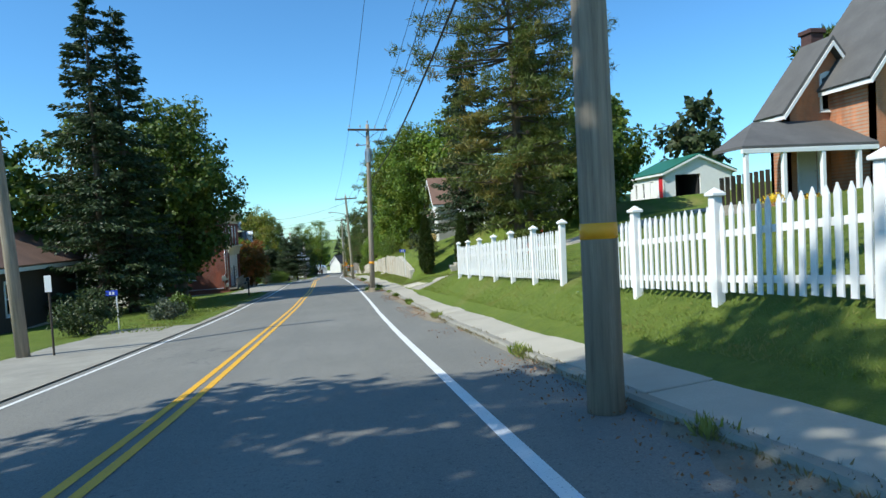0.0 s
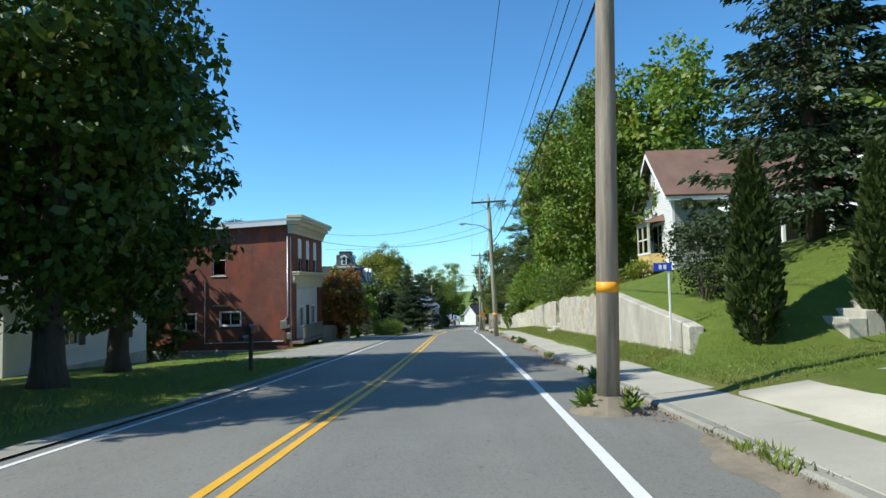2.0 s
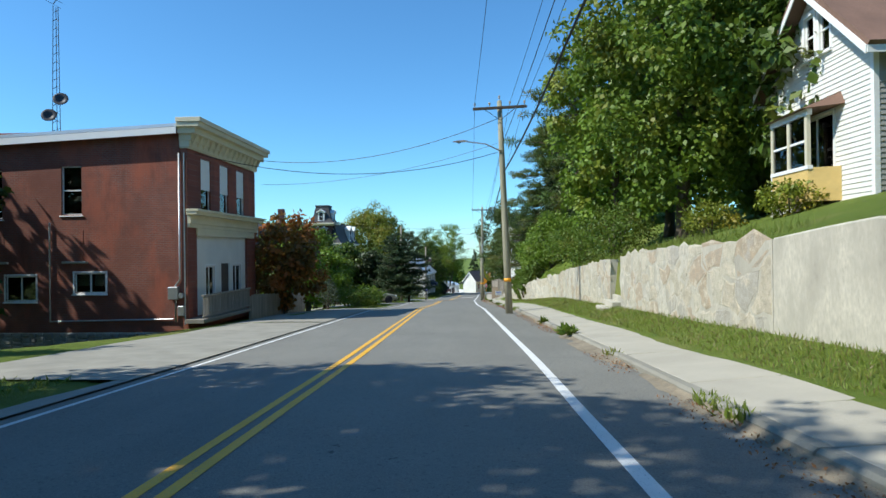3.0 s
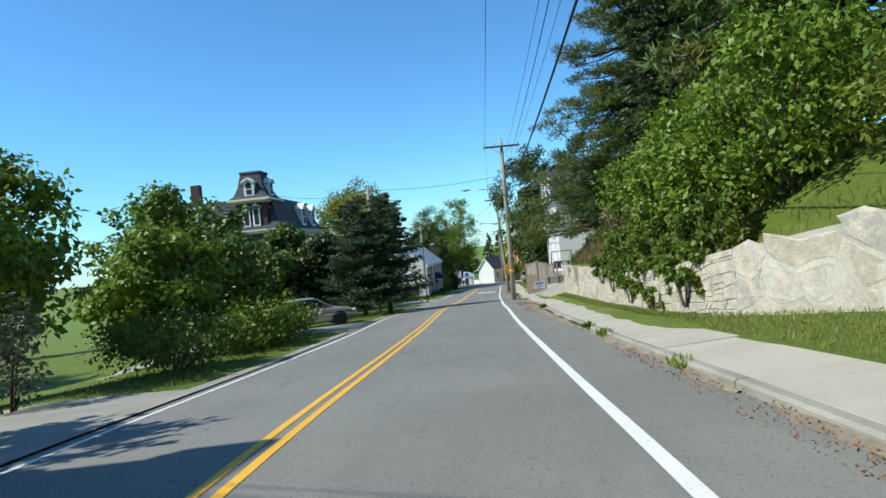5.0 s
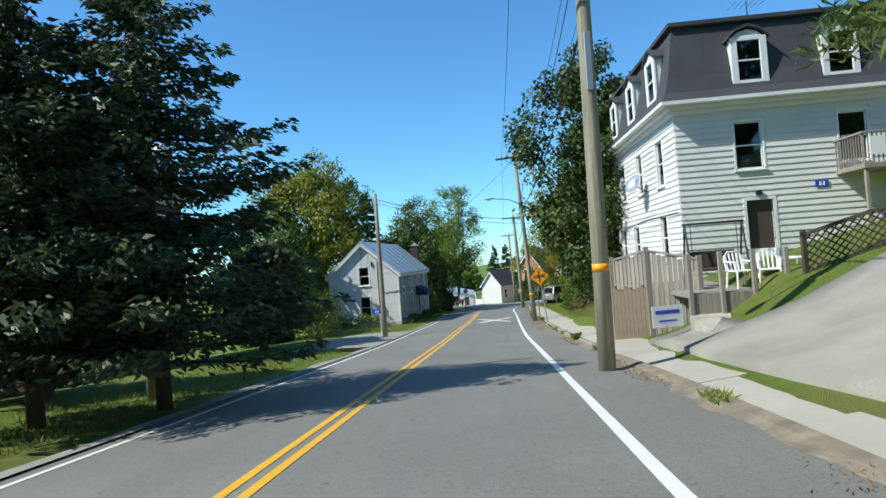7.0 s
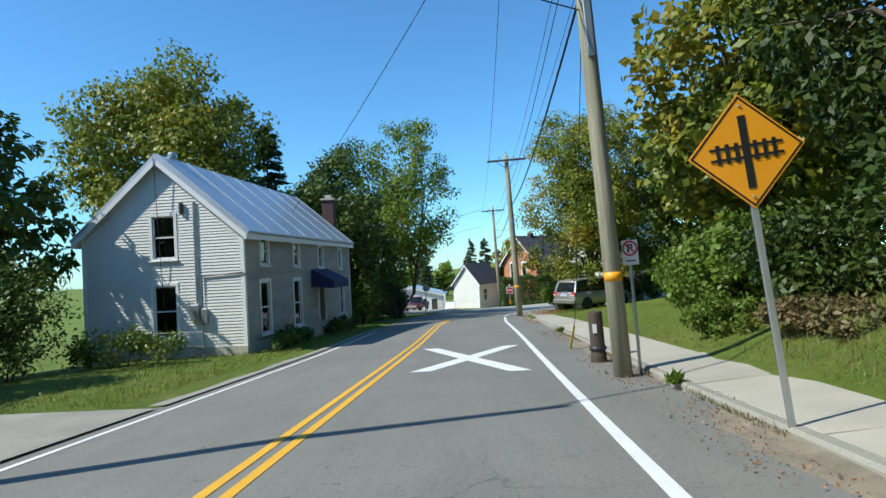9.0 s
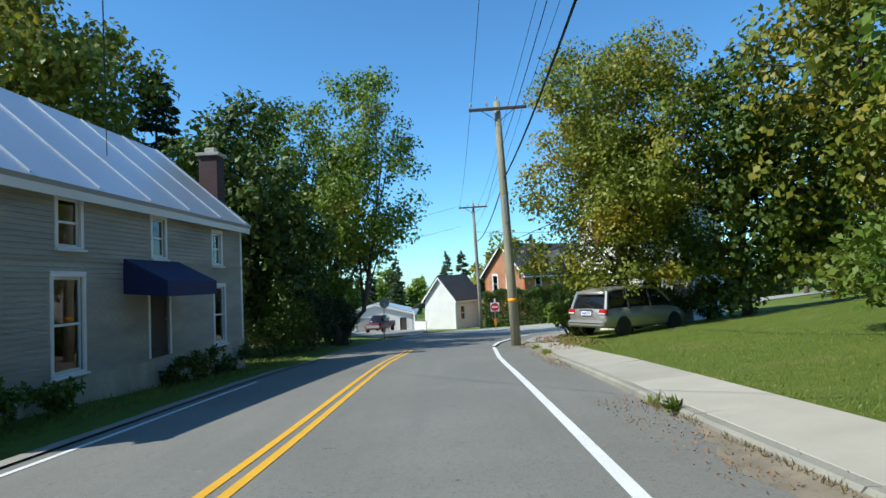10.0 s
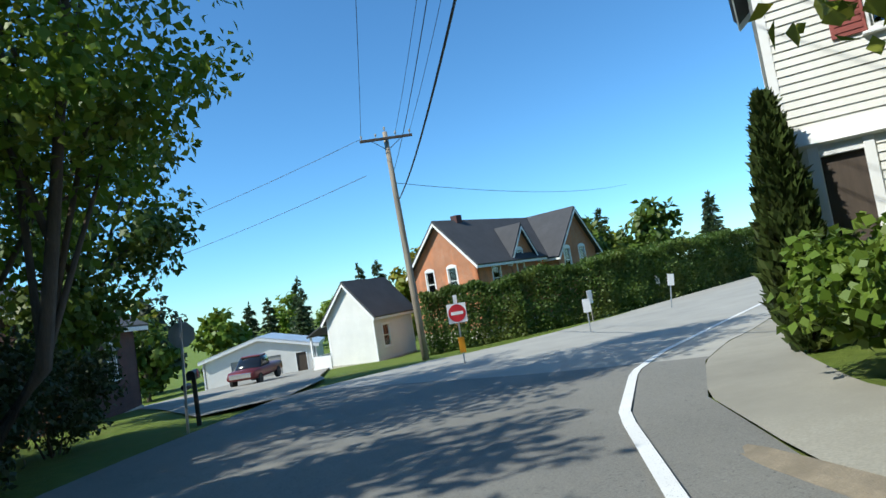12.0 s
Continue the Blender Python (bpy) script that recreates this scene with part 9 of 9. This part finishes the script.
# ---------------------------------------------------------------- deck and driveway of the mansard house
def deck_and_ramp():
    zd = 3.45
    ob = thing("deck", pose(0, 0, 0), "weathered wooden deck and board fence before the white house", "deck")
    part("floor", Shape().box(3.6, 114.6, zd - .12, 8.6, 120.3, zd, .01), WOOD_GREY, ob)
    for k in range(20):
        x = 3.6 + k * .125
        part("skirt_board", Shape().box(x, 114.55, gz(x, 114.5) - .2, x + .118, 114.59, zd - .02), WOOD_GREY, ob)
    for k, x in enumerate((3.62, 4.35, 5.1, 5.85)):
        part("rail_post", Shape().box(x - .05, 114.5, zd - .6, x + .05, 114.6, zd + .95, .008), WOOD_GREY, ob)
    # solid board fence that steps down to the pavement
    f = thing("deck_fence", pose(0, 0, 0), "grey weathered board fence round the corner of the deck", "fence")
    line = [(4.25, 115.7, 4.2), (3.1, 116.3, 4.52), (2.35, 117.2, 4.3)]
    for (ax, ay, at_), (bx, by, bt) in zip(line, line[1:]):
        n = int(math.hypot(bx - ax, by - ay) / .125)
        w = math.degrees(math.atan2(by - ay, bx - ax))
        for k in range(n):
            t = (k + .5) / n
            x, y, top = lerp(ax, bx, t), lerp(ay, by, t), lerp(at_, bt, t) + .06 * math.sin(k * 1.7)
            foot = gz(x, y) - .15 if ax > 4 else max(gz(x, y), top - lerp(.95, .75, t))
            part("board", Shape().box(-.056, -.012, foot - top, .056, .012, 0), WOOD_GREY, f, at=pose(x, y, top, 0, 0, w))
            if ax < 4:
                part("base_brick", Shape().box(-.062, -.02, gz(x, y) - .3 - foot, .062, .05, -.01), DIRT, f, "crumbling earth-stained base", at=pose(x, y, foot, 0, 0, w))
        part("cap_rail", Shape().add([(ax, ay - .05, at_), (ax, ay + .05, at_), (ax, ay + .05, at_ + .05), (ax, ay - .05, at_ + .05), (bx, by - .05, bt), (bx, by + .05, bt), (bx, by + .05, bt + .05), (bx, by - .05, bt + .05)],
             [(0, 1, 2, 3), (4, 5, 6, 7), (0, 1, 5, 4), (1, 2, 6, 5), (2, 3, 7, 6), (3, 0, 4, 7)]), WOOD_GREY, f)
    for x, y, t in line:
        part("post", Shape().box(x - .06, y - .06, gz(x, y) - .3, x + .06, y + .06, t + .12, .008), WOOD_GREY, f)
    # lattice screens that climb along the driveway
    lat = thing("lattice_fence", pose(0, 0, 0), "brown lattice fence climbing beside the driveway", "fence")
    run = [(5.9, 113.8, 3.5), (7.4, 113.2, 4.0), (9.0, 112.6, 4.5), (10.6, 112.0, 5.1)]
    for (ax, ay, az), (bx, by, bz) in zip(run, run[1:]):
        a, b = Vector((ax, ay, az)), Vector((bx, by, bz))
        part("post", Shape().box(ax - .05, ay - .05, az - 1.0, ax + .05, ay + .05, az + 1.25, .008), WOOD_DARK, lat)
        pan = part("panel_frame", Shape().add([tuple(p + Vector((0, o, h))) for p in (a, b) for o in (-.025, .025) for h in (1.1, 1.18)] + [tuple(p + Vector((0, o, h))) for p in (a, b) for o in (-.025, .025) for h in (.1, .18)],
            [(0, 1, 3, 2), (4, 6, 7, 5), (0, 4, 5, 1), (2, 3, 7, 6), (0, 2, 6, 4), (1, 5, 7, 3)] + [(8, 9, 11, 10), (12, 14, 15, 13), (8, 12, 13, 9), (10, 11, 15, 14), (8, 10, 14, 12), (9, 13, 15, 11)]), WOOD_DARK, lat)
        d = (b - a)
        L = math.hypot(d.x, d.y)
        u = Vector((d.x / L, d.y / L, d.z / L))
        for s in (1, -1):
            k = -1.0
            while k < L:
                p0, p1 = k, k + 1.0
                z0, z1 = (.15, 1.12) if s > 0 else (1.12, .15)
                if p0 < 0:
                    z0 += (z1 - z0) * (-p0)
                    p0 = 0
                if p1 > L:
                    z1 = z0 + (z1 - z0) * ((L - p0) / max(.01, p1 - p0))
                    p1 = L
                if p1 - p0 > .08:
                    q0, q1 = a + u * p0 + Vector((0, s * .012, z0)), a + u * p1 + Vector((0, s * .012, z1))
                    part("slat", Shape().tube([q0, q1], .02, 4), WOOD_DARK, pan)
                k += .17
    part("post", Shape().box(10.55, 111.95, 4.1, 10.65, 112.05, 6.35, .008), WOOD_DARK, lat)
    part("sleeper", Shape().add([(5.2, 113.4, 2.2), (11.5, 111.1, 4.9), (11.5, 111.4, 4.9), (5.2, 113.7, 2.2), (5.2, 113.4, 3.1), (11.5, 111.1, 5.1), (11.5, 111.4, 5.1), (5.2, 113.7, 3.1)], [(0, 1, 2, 3), (4, 5, 6, 7), (0, 1, 5, 4), (1, 2, 6, 5), (2, 3, 7, 6), (3, 0, 4, 7)]), WOOD_GREY, lat)
    rp = thing("entry_ramp", pose(0, 0, 0), "concrete ramp and low walls up to the deck", "ramp")
    part("ramp_slab", Shape().prism([(112.0, 2.4), (114.55, 2.95), (114.55, 2.5), (112.0, 1.6)], 0, 3.55, 5.6), CONCRETE_OLD, rp)
    part("side_wall", Shape().prism([(111.2, 2.35), (113.6, 3.05), (113.6, 2.2), (111.2, 1.8)], 0, 5.6, 5.85), CONCRETE_OLD, rp)
    for i, (x, y, t) in enumerate(((5.1, 115.3, 10), (5.75, 115.2, -20), (6.5, 115.6, 40))):
        c = thing("plastic_chair", pose(x, y, zd, 0, 0, t), "white moulded plastic garden chair", "chair", "garden chairs")
        part("seat", Shape().box(-.24, -.24, .4, .24, .22, .44, .02), WHITE_PAINT, c)
        for k in range(5):
            part("back_slat", Shape().tube([(-.19 + k * .095, .22, .44), (-.2 + k * .1, .3, .82 + .05 * math.sin(math.pi * (k + .5) / 5))], .022, 6), WHITE_PAINT, c)
        part("back_rim", Shape().tube([(-.23, .22, .44), (-.25, .3, .78), (-.12, .32, .9), (.12, .32, .9), (.25, .3, .78), (.23, .22, .44)], .024, 6), WHITE_PAINT, c)
        for sx in (-.22, .22):
            for sy in (-.22, .2):
                part("leg", Shape().tube([(sx, sy, .42), (sx * 1.15, sy * 1.15, 0)], .025, 6), WHITE_PAINT, c)
            part("arm", Shape().tube([(sx, -.2, .42), (sx * 1.1, -.22, .64), (sx * 1.1, .26, .66)], .025, 6), WHITE_PAINT, c)
    sw = thing("garden_swing", pose(4.25, 116.6, zd), "dark metal garden swing with a brown seat", "swing")
    for x in (0, 1.5):
        part("leg", Shape().tube([(x, -.4, 0), (x, 0, 1.7)], .025, 6), METAL_DARK, sw)
        part("leg", Shape().tube([(x, .4, 0), (x, 0, 1.7)], .025, 6), METAL_DARK, sw)
        part("hanger", Shape().tube([(x * .8 + .15, 0, 1.7), (x * .8 + .15, 0, .5)], .01, 5), METAL_DARK, sw)
    part("top_bar", Shape().tube([(-.05, 0, 1.7), (1.55, 0, 1.7)], .03, 6), METAL_DARK, sw)
    part("seat", Shape().box(.15, -.25, .42, 1.35, .25, .5, .02), WOOD_DARK, sw)
    part("backrest", Shape().box(.15, .22, .5, 1.35, .28, .95, .02), WOOD_DARK, sw)
    yd = thing("yard_sign", pose(3.0, 114.4, gz(3.0, 114.4), 0, 0, 12), "small white lawn sign with unreadable print", "sign")
    b = part("board", Shape().box(-.38, -.01, .35, .38, .01, .85), SIGN_WHITE, yd)
    bars(b, [(-.3, .66, .3, .75), (-.22, .48, .22, .52)], SIGN_BLUE, -.015)
    for x in (-.3, .3):
        part("stake", Shape().tube([(x, 0, -.2), (x, 0, .4)], .008, 5), METAL_GREY, yd)


deck_and_ramp()


def snow_fence():
    """Orange plastic netting between stakes: real strands."""
    ob = thing("safety_fence", pose(0, 0, 0), "orange plastic safety netting on wooden stakes", "fence")
    a, b = (9.3, 33.7), (13.2, 37.5)
    n = 40
    for k in range(n + 1):
        t = k / n
        x, y = lerp(a[0], b[0], t), lerp(a[1], b[1], t)
        z = gz(x, y)
        part("strand", Shape().tube([(x, y, z + .08), (x + .01, y, z + .55), (x, y, z + 1.15 + .05 * math.sin(k * .9))], .016, 4), ORANGE_NET, ob)
    for h in range(12):
        pts = [(lerp(a[0], b[0], t / 10), lerp(a[1], b[1], t / 10), gz(lerp(a[0], b[0], t / 10), lerp(a[1], b[1], t / 10)) + .1 + h * .095 + .02 * math.sin(t * 2)) for t in range(11)]
        part("band", Shape().tube(pts, .018, 4), ORANGE_NET, ob)
    for t in (0, .35, .7, 1):
        x, y = lerp(a[0], b[0], t), lerp(a[1], b[1], t)
        part("stake", Shape().box(x - .02, y - .02, gz(x, y) - .3, x + .02, y + .02, gz(x, y) + 1.4), WOOD_GREY, ob)


snow_fence()


def lawn_steps():
    ob = thing("lawn_steps", pose(0, 0, 0), "low concrete steps and edging between the cedars", "steps")
    for k in range(3):
        x = 7.7 + k * .35
        part("step", Shape().box(x, 41.2, gz(8, 41.8) - .3, x + .4, 42.6, gz(8, 41.8) + .16 + k * .16, .015), CONCRETE_OLD, ob)


lawn_steps()


# ---------------------------------------------------------------- grass, weeds and litter
def scatter(n, seed, place):
    rng = np.random.default_rng(seed)
    out = []
    while len(out) < n:
        p = place(rng)
        if p is not None:
            out.append(p)
    return rng, np.array(out)


def tufts(name, n, seed, place, mat, size, label, width=.12, up=1.0, spread=.45, kind="stuff", category="grass"):
    rng, p = scatter(n, seed, place)
    w = rng.normal(size=(n, 3)) * spread + np.array([0, 0, up])
    me = blades(name, p, w, size * (.5 + rng.random(n)), mat, width, seed)
    return tagged(new(name, me), label, category, kind=kind)


def at_u(u, y, dz=0.0):
    return (xr(y) + u, y, gz(xr(y) + u, y) + dz)


def lawn_right(r):
    y = r.uniform(2, 44)
    if 30.5 < y < 37.7:
        return None
    return at_u(4.05 + 5.5 * r.random() ** 1.6, y)


def foot_of_walls(r):
    y = r.uniform(43, 103)
    w = wall_x(y) - xr(y)
    return at_u(4.05 + (w - 4.1) * r.random(), y)


def left_edge(r):
    y = r.uniform(22, 165)
    if 52 < y < 82 or 96 < y < 101.2 or 126 < y < 137.5:
        return None
    return at_u(-6.2 - 3.5 * r.random() ** 1.7, y)


def bank_right(r):
    y = r.uniform(111.5, 165)
    return at_u(4.1 + 4.0 * r.random() ** 1.5, y)


tufts("lawn_grass", 42000, 1, lawn_right, GRASS_BLADE, .06, "short green lawn grass on the bank", .2, .8, .6)
tufts("dry_verge_grass", 9000, 12, foot_of_walls, DRY_GRASS, .08, "dry stalks among the grass below the walls", .12)
tufts("verge_grass", 26000, 2, foot_of_walls, GRASS_BLADE, .085, "rough grass at the foot of the walls", .14)
tufts("verge_grass", 30000, 3, left_edge, GRASS_BLADE, .1, "mown grass along the road's edge", .16)
tufts("bank_grass", 30000, 4, bank_right, GRASS_BLADE, .06, "grass on the bank beside the pavement", .16)
tufts("dry_bank_grass", 9000, 5, lambda r: (lambda y: at_u(wall_x(y) - xr(y) + .35 + 1.6 * r.random(), y))(r.uniform(92, 103)), DRY_GRASS, .34, "tall dry grass above the stone wall", .06)
tufts("dry_bank_grass", 4000, 6, lambda r: (lambda y: at_u(wall_x(y) - xr(y) + .35 + 1.0 * r.random(), y))(r.uniform(54, 82)), GRASS_BLADE, .22, "tall grass above the stone wall", .05)


tufts("dry_bank_grass", 9000, 10, lambda r: at_u(4.3 + 3.6 * r.random(), r.uniform(123, 138)), DRY_GRASS, .12, "dry yellow-brown grass on the bank", .1)


def kerb_litter(r):
    y = r.uniform(0, 165)
    if noise.noise(Vector((y * .22, 7, 0))) < -.05 + .1 * r.random():
        return None
    wide = .85 if y < 36 or 84 < y < 104 or 126 < y < 150 else .5
    return at_u(2.76 - wide * r.random() ** 2.4, y, .03)


tufts("fallen_leaves", 15000, 7, kerb_litter, DEAD_LEAF, .034, "dry leaves and needles lying along the kerb", .5, .1, .9, category="litter")
tufts("kerb_weeds", 3600, 8, lambda r: (lambda y: at_u(2.62 + .2 * r.random(), y) if noise.noise(Vector((y * .6, 3, 1))) > .28 else None)(r.uniform(0, 165)), GRASS_BLADE, .15, "weeds growing from the kerb joint", .16)
tufts("fallen_leaves", 500, 9, lambda r: at_u(r.uniform(2.9, 4.4), r.uniform(158, 166), .2), DEAD_LEAF, .07, "dry leaves on the parking place", .6, .1, .9, category="litter")


def weed(x, y, size, seed, label="leafy weed in the kerb joint"):
    rng = np.random.default_rng(seed)
    n = 60
    p = rng.normal(size=(n, 3)) * np.array([.07, .07, .02]) * size
    w = rng.normal(size=(n, 3)) * np.array([1, 1, .4]) + np.array([0, 0, .8])
    ob = tagged(new("weed", blades("weed", p, w, size * .4 * (.5 + rng.random(n)), LEAF_BUSH, .3, seed)), label, "weed", "", "stuff")
    ob.matrix_basis = pose(x, y, gz(x, y) + .1)


for i, (y, s) in enumerate(((41.5, .55), (43.4, .3), (57.9, .6), (62.5, .4), (86.0, .35), (96.5, .4), (24.5, .4), (120, .5), (136.3, .4), (148.5, .35), (29.5, .35))):
    weed(xr(y) + 2.66, y, s, 400 + i)


# earth and sand lying along the kerb in patches
LITTER = plain("kerb_earth", (.26, .215, .15), .95, vary=.5, scale=2.5, fine=60, bump=1.0)


def grit_patches():
    """Earth, sand and needles washed up against the kerb, in long ragged heaps."""
    rng = random.Random(12)
    ob = Shape()
    y = -2.0
    while y < 164:
        ln = rng.uniform(3.0, 11.0)
        if rng.random() < .88 and not (37.0 < y + ln and y < 38.0):
            n = int(ln / .3) + 2
            big = rng.uniform(.08, .3) + (.22 if y < 34 or 84 < y < 102 or 126 < y < 150 else 0)
            rows = []
            for i in range(n):
                v = y + ln * i / (n - 1)
                end = math.sin(math.pi * i / (n - 1)) ** .5
                w = .05 + end * (big + .3 * noise.noise(Vector((v * .9, 4, 2)))) * .9
                w = max(.05, w + rng.uniform(-.05, .05))
                top = lerp(.02, .075, end)
                rows.append([(xr(v) + 2.84, v, zr(v) + top + .03), (xr(v) + 2.7, v, zr(v) + top), (xr(v) + 2.7 - w * .45, v, zr(v) + .025), (xr(v) + 2.7 - w, v, zr(v) + .002)])
            k = len(ob.v)
            ob.v += [p for r in rows for p in r]
            ob.f += [(k + i * 4 + j, k + i * 4 + j + 1, k + (i + 1) * 4 + j + 1, k + (i + 1) * 4 + j) for i in range(n - 1) for j in range(3)]
        y += ln + rng.uniform(0, 1.0)
    solid("kerb_grit", ob, LITTER, "sand, earth and needles washed against the kerb", "litter", kind="stuff")


grit_patches()
tufts("dry_verge_grass", 9000, 11, lambda r: (lambda y: at_u(2.62 + .26 * r.random() ** 1.5, y, .04) if noise.noise(Vector((y * .45, 9, 4))) > -.1 else None)(r.choice((r.uniform(0, 36), r.uniform(84, 101), r.uniform(126, 150)))), DRY_GRASS, .06, "short dry grass in the dirt along the kerb", .18)
solid("earth_mound", Shape().lathe([(.62, -.06), (.5, .05), (.34, .16), (.2, .24), (.05, .26)], 14, (2.0, 37.4, gz(2.0, 37.4))), LITTER, "low mound of earth round the pole's foot", "earth", kind="stuff")
for i, (dx, dy, q) in enumerate(((-.3, -.1, .5), (.25, -.3, .4), (-.15, .35, .6), (.35, .15, .4))):
    weed(2.0 + dx, 37.4 + dy, q, 440 + i, "leafy weed round the pole's foot")


def small_signs():
    """The back of an octagonal sign at the junction and two small white boards by the side street."""
    ob = thing("stop_sign", pose(-4.5, 179.6, gz(-4.5, 179.6), 0, 3, 0), "grey back of an octagonal sign on a steel post", "road sign")
    part("post", Shape().box(-.03, -.03, -.3, .03, .03, 2.7, .008), METAL_GREY, ob)
    part("plate", Shape().prism([(.33 * math.cos(math.radians(22.5 + 45 * k)), 2.3 + .33 * math.sin(math.radians(22.5 + 45 * k))) for k in range(8)], 1, .035, .042), METAL_GREY, ob)
    for z in (2.15, 2.45):
        part("bolt", Shape().tube([(0, .028, z), (0, .05, z)], .012, 6), METAL_DARK, ob)
    for x, y in ((11.2, 192.9), (16.5, 196.0)):
        ob = thing("white_sign", pose(x, y, gz(x, y) + .04, 0, 0, 20), "small plain white board on a post before the hedge", "road sign", "boards before the hedge")
        part("post", Shape().box(-.03, -.03, -.3, .03, .03, 1.5, .006), WOOD_GREY, ob)
        part("plate", Shape().box(-.16, -.045, .85, .16, -.03, 1.5, .006), SIGN_WHITE, ob)


small_signs()


# ---------------------------------------------------------------- pieces: fences, walls and pavement
picket_fence("picket_fence", lambda y: 4.95 + xr(y), "white painted picket fence with capped posts", FENCE_A)
picket_fence("picket_fence", lambda y: 5.1 + xr(y), "white painted picket fence with capped posts along the lawn", FENCE_B)
concrete_wall()
stone_wall("stone_wall", lambda y: wall_x(y), 53.02, 63.4, .56, STONE_PALE, "pale mortared field-stone retaining wall", 3, proud=.014, gap=.005, flat=1.1)
stone_wall("stone_wall", lambda y: wall_x(y), 64.95, 82.0, .5, STONE_PALE, "pale mortared field-stone retaining wall", 4, proud=.016, gap=.005, flat=1.1)
stone_wall("stone_wall", lambda y: wall_x(y), 82.02, 103.0, .2, STONE_RED, "rough warm-toned rubble retaining wall with smeared joints", 5, mortar=LIME_MORTAR, proud=.022, gap=.006, single=84.0, coursed=True)
front_steps()
build_pavement()
